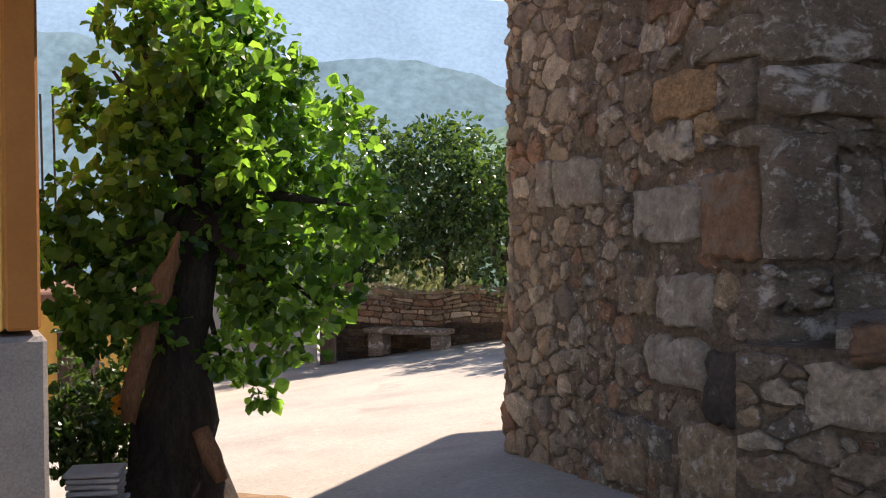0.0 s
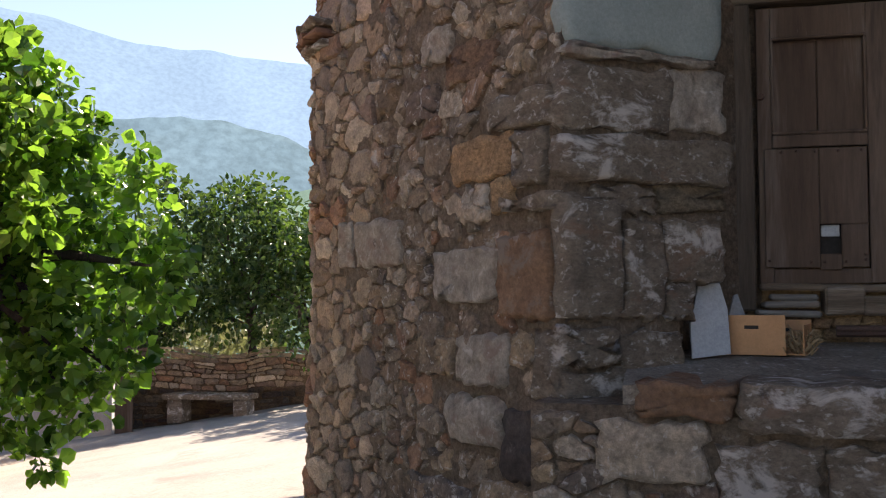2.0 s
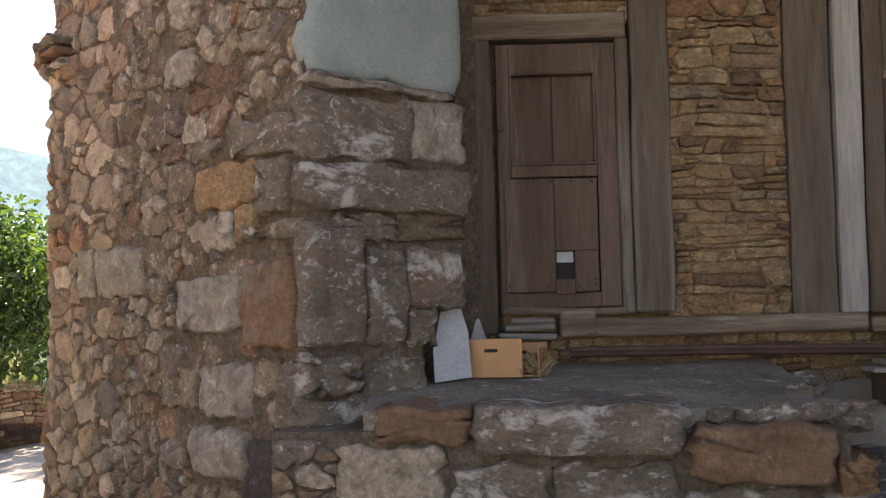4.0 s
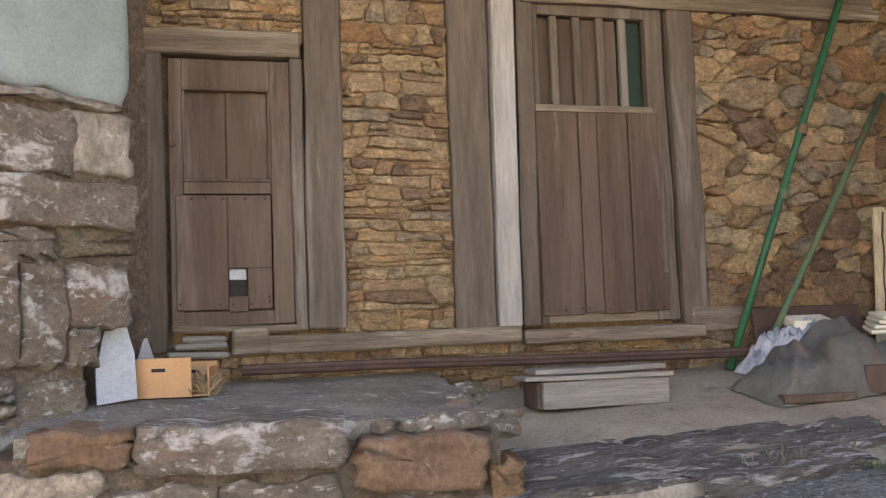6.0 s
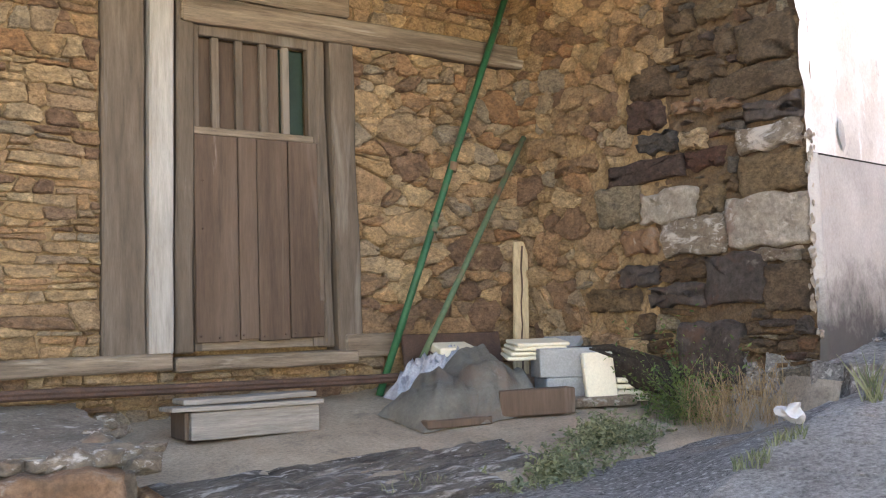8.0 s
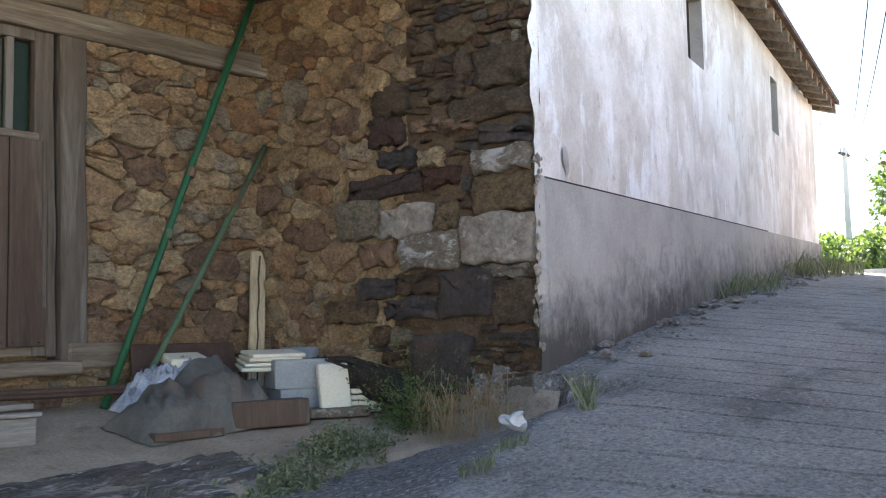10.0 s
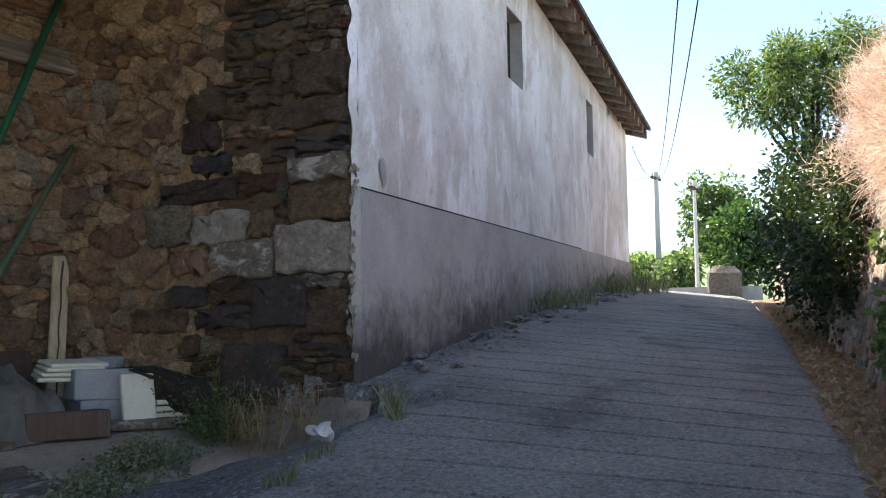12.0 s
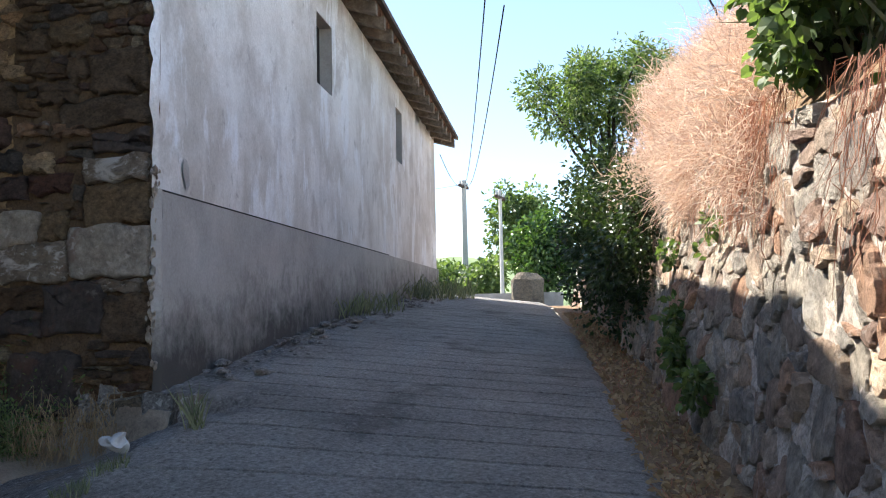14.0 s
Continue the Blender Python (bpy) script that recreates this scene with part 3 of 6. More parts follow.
def ground_z(x, y):
    z = 0.0
    for k in (-0.6, 0, 0.6):
        z += float(np.interp(x + k, GX, GZ)) / 3
    s = min(1.0, max(0.0, x / 5.0))
    off = max(-3.0, min(3.0, y - road_mid(x)))
    z += 0.12 * s * off
    if 1.4 < x < 5.3 and y > 3.1:
        t = min(1.0, (y - 3.0 + 0.1 * noise.noise((x * 2, 3, 1))) / 1.5)
        t = t * t * (3 - 2 * t)
        z += t * min(0.0, 1.2 - 0.15 * (6.3 - min(y, 6.3)) + 0.06 * (x - 3.2) - 0.07 - z)
    far = max(0.0, math.hypot(x, y) - 40)
    return z - min(40.0, far * 0.12)


def grow(lo, hi, step, far):
    a = [lo + step * i for i in range(int((hi - lo) / step) + 1)]
    d = step
    left, right = [lo], [a[-1]]
    while right[-1] < far:
        d *= 1.45
        right.append(right[-1] + d)
        left.append(left[-1] - d)
    return left[:0:-1] + a + right[1:]


def under_road(x, y):
    dx, dy = x + 0.6, y + 0.25
    s, c = dx * math.cos(radians(14.5)) + dy * math.sin(radians(14.5)), dy * math.cos(radians(14.5)) - dx * math.sin(radians(14.5))
    return 0.14 if 0.0 < s < 26 and -0.05 < c < 3.7 else 0.0


ground = part("ground", sheet(lambda x, y: Vector((x, y, ground_z(x, y) - under_road(x, y) + 0.012 * noise.noise((x * 0.7, y * 0.7, 0)))), grow(-14, 26, 0.5, 2800), grow(-8, 24, 0.5, 2800)), m_yard, smooth=True)
tagged(ground, "pale sun-bleached concrete yard sloping gently", "ground", kind="structure")

# ---- road ----
ROAD_A = radians(14.5)


def road_point(s, c):
    """s metres up the road from its foot, c metres to its left side."""
    x0, y0 = -0.6, -0.25
    return x0 + s * math.cos(ROAD_A) - c * math.sin(ROAD_A), y0 + s * math.sin(ROAD_A) + c * math.cos(ROAD_A)


def road_surface(s, c):
    x, y = road_point(s, c)
    z = ground_z(x, y) + 0.03
    z += 0.005 * noise.noise((x * 1.3, y * 1.3, 4)) + 0.003 * noise.noise((x * 9, y * 9, 1))
    return Vector((x, y, z))


grooves, s = [], -1.0
rr = random.Random(5)
while s < 27:
    w = 0.37 + rr.uniform(-0.015, 0.015)
    grooves += [(s + w * k, 0) for k in (0, 0.2, 0.4, 0.6, 0.8, 0.9)] + [(s + w * 0.91, -1), (s + w * 0.98, -1), (s + w * 0.99, 0)]
    s += w
ROAD_W = 2.2             # the grooved slab; beyond it the gutter runs to the house


def road_grid():
    cs = [ROAD_W * k / 30 - 0.31 * (1 - k / 30) for k in range(31)]
    bm = bmesh.new()
    rows = []
    for s, g in grooves:
        row = []
        for k, c in enumerate(cs):
            wob = 0.035 * noise.noise((c * 1.1, s * 0.8, 7)) + 0.014 * noise.noise((c * 6, s * 2, 3))
            c2 = c + (0.05 * noise.noise((s * 1.7, k, 1)) + 0.03 * noise.noise((s * 6, k, 2)) if k in (0, 30) else 0) + max(0.0, s - 5.7) * 0.042 * (1 - k / 30)
            p = road_surface(s + wob, c2)
            depth = 0.055 * max(0.25, min(1.0, 0.7 + 1.1 * noise.noise((c * 1.7, s * 1.3, 11))))
            p.z += g * depth * min(1.0, max(0.0, (2.16 - c) / 0.2)) + 0.004 * noise.noise((c * 14, s * 14, 5)) - (0.03 if k in (0, 30) else 0)
            row.append(bm.verts.new(p))
        rows.append(row)
    for a, b in zip(rows, rows[1:]):
        for k in range(len(cs) - 1):
            bm.faces.new((a[k], b[k], b[k + 1], a[k + 1]))
    bmesh.ops.recalc_face_normals(bm, faces=bm.faces)
    return bm


def gutter_at(s, c):
    p = road_surface(s, c)
    p.z += -0.014 + 0.014 * noise.noise((p.x * 6, p.y * 6, 3)) + 0.009 * noise.noise((p.x * 20, p.y * 20, 8)) - 0.03 * math.exp(-((c - 2.6) / 0.3) ** 2)
    return p


road = tagged(part("road", road_grid(), m_road), "grey concrete lane with grooves across, climbing steeply", "road", kind="structure")
gutter = tagged(part("gutter", sheet(gutter_at, [-0.8 + 0.07 * k for k in range(300)], [2.05 + 0.06 * k for k in range(36)]), m_asphalt), "dark gritty strip between the lane and the buildings", "gutter", kind="structure")

# ---- left building: a rubble corner ----
YW = 6.32               # the porch wall
PC = (-0.65, 5.08)       # its near corner
PL = (-2.47, 6.86)      # where the far corner begins to round
PR = (0.1, 5.68)        # its inner edge; behind it a return runs back to the porch wall


def left_face(u, v, d):
    """From the rounded far corner along the face to the near corner."""
    ln = math.hypot(PC[0] - PL[0], PC[1] - PL[1])
    a = Vector(((PC[0] - PL[0]) / ln, (PC[1] - PL[1]) / ln, 0))
    o = Vector((a.y, -a.x, 0))
    r = 0.5
    uu = u - 1.1
    if uu >= 0:
        p = Vector((*PL, 0)) + a * uu + o * d
    else:
        ang = min(1.75, -uu / r)
        c = Vector((*PL, 0)) - o * r
        p = c + (o * math.cos(ang) - a * math.sin(ang)) * (r + d)
        if -uu > r * 1.75:
            tang = -(a * math.cos(1.75) + o * math.sin(1.75))
            p += tang * (-uu - r * 1.75)
    p.z = v - 0.15 + 0.0
    bulge = 0.035 * noise.noise((u * 0.9, v * 0.9, 2)) - 0.02 * v
    return p + o * bulge


LF = 1.1 + math.hypot(PC[0] - PL[0], PC[1] - PL[1])
LH = 3.95
wall_left = part("wall_left", daub(left_face, 0, LF, 0, LH, 0.022, 0.008, 0.016, 1), m_mortar)
tagged(wall_left, "rubble stone wall with a rounded corner and earth mortar", "wall", kind="structure")
pr = flat_wall(PC, PR, -0.15)
PRL = math.hypot(PR[0] - PC[0], PR[1] - PC[1])
PLOW = (PC[0] + 0.7 * (PR[0] - PC[0]), PC[1] + 0.7 * (PR[1] - PC[1]))
wall_pier = part("wall_pier", slab_wall((PC[0] + 0.05, PC[1] + 0.04), PR, 1.72, 4.0, 0.6, -0.02), m_mortar)
part("pier_foot", slab_wall((PC[0] + 0.05, PC[1] + 0.04), PLOW, -0.15, 1.719, 0.6, -0.02), m_mortar, wall_pier)
part("pier_return", slab_wall(PLOW, (PLOW[0], YW), -0.15, 1.718, 0.4), m_mortar, wall_pier)
part("pier_return", slab_wall((PR[0] - 0.01, PR[1] + 0.02), (PR[0] - 0.01, YW), 1.72, 4.0, 0.5), m_mortar, wall_pier)
tagged(wall_pier, "rubble stone pier of large worn blocks beside the porch", "wall", kind="structure")
rng = random.Random(11)


def block(parent, surf, u0, u1, v0, v1, mat, out, seed, jit=0.02, deep=0.05, lump=1.0):
    """A large single stone of its own."""
    q = random.Random(seed)
    ring = []
    for (a, b), (c, d) in zip(((u0, v0), (u1, v0), (u1, v1), (u0, v1)), ((u1, v0), (u1, v1), (u0, v1), (u0, v0))):
        for s in (0.06, 0.2, 0.36, 0.5, 0.64, 0.8, 0.94):
            ring.append((a + (c - a) * s + q.uniform(-jit, jit), b + (d - b) * s + q.uniform(-jit, jit)))
    cu, cv = (u0 + u1) / 2, (v0 + v1) / 2
    vs, fs = [], []
    levels = ((1.0, -deep), (1.0, out * 0.3), (0.96, out * 0.85), (0.88, out), (0.72, out * 1.05), (0.52, out * 1.1), (0.32, out * 1.05), (0.14, out * 1.08))
    n = len(ring)
    for s, d in levels:
        for u, v in ring:
            uu, vv = cu + (u - cu) * s, cv + (v - cv) * s
            dd = d if d < 0 else d + lump * 0.026 * noise.noise((uu * 5, vv * 7, seed)) + lump * 0.014 * noise.noise((uu * 15, vv * 22, seed))
            vs.append(surf(uu, vv, dd))
    vs.append(surf(cu, cv, out * 1.05))
    for r in range(len(levels) - 1):
        for k in range(n):
            fs.append((r * n + k, r * n + (k + 1) % n, (r + 1) * n + (k + 1) % n, (r + 1) * n + k))
    b = (len(levels) - 1) * n
    fs += [(b + k, b + (k + 1) % n, len(vs) - 1) for k in range(n)]
    c = sum(vs, Vector()) / len(vs)
    me = bpy.data.meshes.new("stone")
    me.from_pydata([v - c for v in vs], [], fs)
    me.materials.append(mat)
    me.polygons.foreach_set("use_smooth", [True] * len(me.polygons))
    ob = new("stone", me)
    ob.parent, ob.location = parent, c
    return ob


# near face (u from the near corner towards the porch wall)
PIER = [
    (0.01, 0.65, 2.48, 2.79, m_grey_stone, 0.05),
    (0.63, 0.97, 2.5, 2.81, m_pale_stone, 0.04),
    (0.0, 1.0, 2.24, 2.46, m_grey_stone, 0.075),
    (0.19, 0.54, 2.09, 2.22, m_grey_stone, 0.04),
    (0.56, 0.97, 2.1, 2.24, m_dim, 0.04),
    (0.01, 0.34, 1.58, 2.17, m_grey_stone, 0.055),
    (0.35, 0.59, 1.58, 2.06, m_grey_stone, 0.05),
    (0.6, 0.95, 1.76, 2.06, m_grey_stone, 0.045),
    (0.6, 0.77, 1.58, 1.75, m_grey_stone, 0.04),
    (0.0, 0.3, 1.37, 1.55, m_grey_stone, 0.055),
    (0.0, 0.48, 1.17, 1.35, m_grey_stone, 0.05),
    (0.32, 0.69, 1.34, 1.53, m_grey_stone, 0.045),
    (0.03, 0.93, 2.82, 2.87, m_pale_stone, 0.06),
    (0.0, 0.27, 0.97, 1.17, m_blue, 0.055),
]
FACE = [
    (LF - 0.48, LF - 0.08, 1.58, 2.01, m_orange, 0.055),
    (LF - 0.47, LF + 0.01, 2.11, 2.18, m_grey_stone, 0.05),
    (LF - 1.09, LF - 0.51, 1.67, 1.94, m_pale_stone, 0.045),
    (LF - 0.83, LF - 0.40, 1.25, 1.51, m_pale_stone, 0.05),
    (LF - 0.92, LF - 0.43, 0.93, 1.18, m_pale_stone, 0.05),
    (LF - 1.99, LF - 1.46, 1.87, 2.16, m_pale_stone, 0.045),
    (LF - 0.93, LF - 0.35, 2.29, 2.52, m_warm, 0.035),
    (LF - 1.25, LF - 0.96, 3.0, 3.19, m_pale_stone, 0.04),
    (LF - 0.34, LF - 0.08, 2.24, 2.5, m_grey_stone, 0.06),
    (LF - 2.24, LF - 2.05, 1.88, 2.16, m_pale_stone, 0.035),
    (LF - 1.25, LF - 0.87, 1.27, 1.47, m_rubble, 0.035),
    (LF - 1.43, LF - 1.08, 2.69, 2.87, m_rubble, 0.035),
    (LF - 1.00, LF - 0.51, 2.83, 3.04, m_warm, 0.035),
    (LF - 0.41, LF - 0.11, 0.8, 1.15, m_blue, 0.05),
    (LF - 0.19, LF + 0.02, 1.2, 1.53, m_grey_stone, 0.05),
    (LF - 1.32, LF - 0.71, 0.53, 0.72, m_rubble, 0.04),
    (LF - 0.56, LF - 0.04, 2.51, 2.69, m_grey_stone, 0.05),
    (LF - 0.80, LF - 0.59, 2.08, 2.28, m_rubble, 0.04),
    (LF - 0.56, LF - 0.35, 2.12, 2.3, m_warm, 0.04),
    (LF - 1.33, LF - 0.94, 0.33, 0.7, m_rubble, 0.045),
    (LF - 0.60, LF - 0.11, 0.45, 0.78, m_rubble, 0.05),
]


def outside(spec):
    return lambda u, v: not any(a - 0.03 < u < b + 0.03 and c - 0.03 < v < d + 0.03 for a, b, c, d, *_ in spec)


masonry(wall_left, cells(LF, LH, 0.118, rng, 1.25, outside(FACE), 1.0), left_face, m_rubble, m_rub_far, 3, 0.009, 0.03, 300, lambda u, v: -u)
for i, (a, b, c, d, m, o) in enumerate(FACE):
    block(wall_left, left_face, a, b, c, d, m, o, 20 + i)
part("mortar_face", daub(pr, 0.03, PRL, 1.88, 4.1, 0.025, 0.004, 0.016, 5), m_mortar, wall_pier)
part("mortar_face", daub(pr, 0.03, PRL * 0.72, 0.0, 1.88, 0.025, 0.004, 0.016, 6), m_mortar, wall_pier)
masonry(wall_pier, cells(PRL, 4.0, 0.085, rng, 1.6, lambda u, v: outside(PIER + [(0.1, PRL, 2.88, 3.5, 0, 0), (-1, 0.06, 0, 5, 0, 0)])(u, v) and (v > 1.9 or u < PRL * 0.68), 1.0), pr, m_rubble, m_rub_far, 4, 0.008, 0.03, 120)
for i, (a, b, c, d, m, o) in enumerate(PIER):
    block(wall_pier, pr, a, b, c, d, m, o, 50 + i)
patch = block(wall_pier, pr, 0.03, PRL + 0.0, 2.87, 3.7, m_render_patch, 0.045, 90, 0.03, 0.05, 0.2)
patch.name = "render_patch"
# upper mass and eave of the left building
body = part("wall_left_core", slab_wall((-2.0, 7.3), (-0.35, 5.7), -0.2, 3.9, 3.0), m_mortar)
tagged(body, "stone core of the corner building", "wall", kind="structure")


def eave(parent, surf, ln, z, mat, n, over, rng):
    for i in range(n):
        a = ln * i / n
        bm = bmesh.new()
        vs = [bm.verts.new(surf(u, z + dz, d)) for u in (a + 0.01, a + ln / n - 0.01) for dz in (0, 0.05) for d in (-0.3, over + rng.uniform(-0.04, 0.04))]
        for f in ((0, 1, 3, 2), (4, 6, 7, 5), (0, 4, 5, 1), (2, 3, 7, 6), (1, 5, 7, 3), (0, 2, 6, 4)):
            bm.faces.new([vs[k] for k in f])
        bmesh.ops.recalc_face_normals(bm, faces=bm.faces)
        bmesh.ops.bevel(bm, geom=bm.edges[:], offset=0.012, segments=1, affect="EDGES")
        part("eave_stone", bm, mat, parent)


eave(wall_left, left_face, 1.25, 3.36, m_grey_stone, 6, 0.1, random.Random(3))
eave(wall_left, left_face, 1.25, 3.43, m_tile, 7, 0.14, random.Random(4))
eave(wall_left, left_face, 1.25, 3.5, m_grey_stone, 5, 0.17, random.Random(5))
roof_left = tagged(part("roof_left", box(-2.45, 0.6, 6.9, 11, 3.85, 4.05, 0.02), m_tile), "clay tile roof over the corner building", "roof", kind="structure")

# ---- porch wall ----
WX1 = 5.19
wall_porch = tagged(part("wall_porch", box(-0.4, WX1 + 0.4, YW + 0.1, YW + 0.5, 0.4, 4.4, 0), m_mortar_warm), "ochre rubble wall framed by old timber posts", "wall", kind="structure")


def porch_surf(x0, z0):
    return lambda u, v, d: Vector((x0 + u, YW - d, z0 + v))


rng = random.Random(21)
PANELS = [(1.3, 2.02, 1.47, 4.1, 0.04, 0.17, 0.09, 0.42, 0.03), (3.7, WX1 + 0.02, 1.0, 3.6, 0.07, 0.27, 0.12, 0.38, 0.045), (0.0, 1.12, 3.27, 4.1, 0.04, 0.15, 0.1, 0.35, 0.024), (0.0, 3.7, 1.0, 1.45, 0.05, 0.14, 0.1, 0.3, 0.03), (3.7, WX1, 3.7, 4.3, 0.05, 0.2, 0.1, 0.3, 0.03)]
for i, (x0, x1, z0, z1, lo, hi, wmin, wmax, prd) in enumerate(PANELS):
    part("panel_core", box(x0, x1, YW + 0.035, YW + 0.1, z0, z1, 0), m_mortar_warm, wall_porch)
    part("clay_bed", daub(porch_surf(x0, z0), 0, x1 - x0, 0, z1 - z0, 0.022, -prd * 0.35, prd * 0.4, i), m_mortar_warm, wall_porch)
    if i == 1:
        polys = cells(x1 - x0, z1 - z0, 0.125, rng, 1.55, None, 1.0)
    else:
        polys = courses(x1 - x0, z1 - z0, rng, lo, hi, wmin, wmax, None, 0.03, 0.35, 0.3)
    masonry(wall_porch, polys, porch_surf(x0, z0), m_warm, m_warm_far, 60 + i, 0.006, prd, 220)

# timber frame, each piece lifted off its neighbours
frame_set = thing("trim", (0, 0, 0), "weathered grey-brown timber posts and beams framing two doors", "trim", kind="structure")


def timber(name, x0, x1, z0, z1, front, mat, seed, lean=0.0, label="", back=0.12, rough=0.012):
    bm = box(x0, x1, YW - front, YW + back, z0, z1, 0.012, rough, seed, 12)
    for v in bm.verts:
        v.co.x += lean * (v.co.z - z0)
    return part(name, bm, mat, frame_set, label)


timber("post", 0.12, 0.315, 1.45, 3.17, 0.035, m_wood, 1, -0.008)
timber("lintel", 0.06, 1.1, 3.17, 3.32, 0.05, m_wood_beam, 2)
timber("post", 1.11, 1.335, 1.56, 4.1, 0.06, m_wood, 3, 0.004)
timber("post", 1.035, 1.11, 1.56, 3.17, 0.03, m_wood, 31)
timber("post", 2.01, 2.27, 1.52, 4.1, 0.05, m_wood, 4, 0.003)
timber("pale_board", 2.275, 2.425, 1.53, 4.1, 0.085, m_wood_pale, 5, 0.012, "pale new board nailed to a dark post", 0.05, 0.006)
timber("post", 2.45, 2.565, 1.53, 4.0, 0.06, m_wood, 6, 0.01)
timber("post", 3.475, 3.545, 1.53, 3.68, 0.045, m_wood, 7, -0.02)
timber("post", 3.56, 3.745, 1.5, 3.68, 0.07, m_wood, 8, -0.012)
timber("beam", 2.5, WX1 + 0.02, 3.585, 3.755, 0.1, m_wood_beam, 9)
timber("beam", 2.46, 3.7, 3.77, 3.93, 0.07, m_wood_beam, 10)
timber("sill_beam", 0.86, 2.42, 1.43, 1.535, 0.1, m_wood_beam, 12)
timber("sill_beam", 2.43, 3.69, 1.42, 1.51, 0.11, m_wood_beam, 13)
timber("sill_block", 3.6, 4.0, 1.46, 1.62, 0.09, m_wood_beam, 14)
timber("sill_block", 0.66, 0.87, 1.43, 1.585, 0.09, m_wood_beam, 15)
timber("threshold", 0.33, 1.1, 1.56, 1.6, 0.03, m_wood_beam, 16)
for i in range(3):
    timber("wedge_plank", 0.3 + 0.04 * i, 0.64, 1.42 + 0.045 * i, 1.455 + 0.045 * i, 0.12 - 0.03 * i, m_wood_grey, 17 + i)

# ---- small door ----
door_1 = thing("door_1", (0.335, YW, 1.6), "closed small brown wooden door with a cat hole", "door")
DW, DH = 0.7, 1.55


def dpart(parent, name, x0, x1, z0, z1, y0, y1, mat, label="", bev=0.005, seed=0):
    return part(name, box(x0, x1, y0, y1, z0, z1, bev, 0.003, seed + 1, 4), mat, parent, label)


dpart(door_1, "stile", 0.0, 0.075, 0, DH, 0.0, 0.05, m_wood_dark)
dpart(door_1, "stile", DW - 0.12, DW, 0, DH, 0.0, 0.05, m_wood_dark, seed=2)
dpart(door_1, "rail", 0.075, DW - 0.12, DH - 0.17, DH, 0.0, 0.05, m_wood_dark, seed=3)
dpart(door_1, "rail", 0.075, DW - 0.12, 0.76, 0.83, 0.0, 0.05, m_wood_dark, seed=4)
for a, b, k in ((0.075, 0.325, 5), (0.329, DW - 0.12, 15)):
    dpart(door_1, "panel", a, b, 0.83, DH - 0.17, 0.055, 0.08, m_wood_dark, "dark recessed upper panel", seed=k)
for a, b, c, d in ((0.075, DW - 0.12, DH - 0.185, DH - 0.17), (0.075, DW - 0.12, 0.83, 0.848), (0.075, 0.09, 0.848, DH - 0.185), (DW - 0.135, DW - 0.12, 0.848, DH - 0.185)):
    dpart(door_1, "moulding", a, b, c, d, -0.01, 0.052, m_wood_dark)
# two wide lower boards leave the cat hole free
dpart(door_1, "board", 0.03, 0.318, 0.09, 0.75, -0.022, 0.0, m_wood_dark, seed=6)
dpart(door_1, "board", 0.43, DW - 0.13, 0.09, 0.325, -0.022, 0.0, m_wood_dark, seed=7)
dpart(door_1, "board", 0.32, DW - 0.13, 0.325, 0.75, -0.022, 0.0, m_wood_dark, seed=7)
dpart(door_1, "board", 0.318, 0.432, 0.075, 0.165, -0.02, 0.0, m_wood_dark, seed=9)
dpart(door_1, "bottom_rail", 0.075, DW - 0.12, 0.0, 0.085, 0.0, 0.04, m_wood_dark)
dpart(door_1, "cat_hole_back", 0.3, 0.46, 0.1, 0.4, 0.03, 0.05, m_dark, "near-black sheet painting the shade in the cat hole")
dpart(door_1, "cat_flap", 0.325, 0.425, 0.26, 0.325, 0.012, 0.022, m_slate, "pale flap in the cat hole")
for i, (x, z) in enumerate(((0.05, 0.13), (0.27, 0.12), (0.34, 0.12), (0.45, 0.12), (0.55, 0.13), (0.12, 0.73), (0.2, 0.735), (0.3, 0.73), (0.42, 0.73), (0.54, 0.73), (0.55, 0.16))):
    bm = bmesh.new()
    bmesh.ops.create_uvsphere(bm, u_segments=8, v_segments=5, radius=0.008)
    bmesh.ops.translate(bm, verts=bm.verts, vec=(x, -0.024, z))
    part("nail", bm, m_iron, door_1)
bm = bmesh.new()
bmesh.ops.create_cone(bm, cap_ends=True, segments=14, radius1=0.022, radius2=0.018, depth=0.02, matrix=pose(0.02, -0.01, 1.05, 90))
part("lock_plate", bm, m_iron, door_1)

# ---- large door ----
door_2 = thing("door_2", (2.575, YW, 1.54), "tall weathered plank door with a barred opening at its top", "door")
W2, H2 = 0.9, 2.12
dpart(door_2, "stile", 0.0, 0.05, 0, H2, -0.03, 0.03, m_wood)
dpart(door_2, "stile", W2 - 0.09, W2, 0, H2, -0.03, 0.03, m_wood, seed=2)
dpart(door_2, "rail", 0.05, W2 - 0.09, 1.98, H2 - 0.03, -0.03, 0.03, m_wood, seed=3)
dpart(door_2, "rail", 0.0, W2 - 0.06, 1.35, 1.395, -0.04, 0.03, m_wood_beam, "worn pale rail under the bars", seed=4)
dpart(door_2, "bottom_rail", 0.0, W2, 0.0, 0.07, -0.02, 0.03, m_wood_beam, seed=5)
px = [0.0, 0.29, 0.42, 0.64, 0.885]
for i in range(4):
    dpart(door_2, "plank", px[i] + 0.003, px[i + 1] - 0.003, 0.05 + 0.012 * (i % 2), 1.345, -0.055 - 0.004 * (i % 2), -0.03, m_wood_dark, seed=6 + i)
dpart(door_2, "edge_strip", W2 - 0.05, W2 - 0.02, 0.3, 1.345, -0.07, -0.055, m_wood)
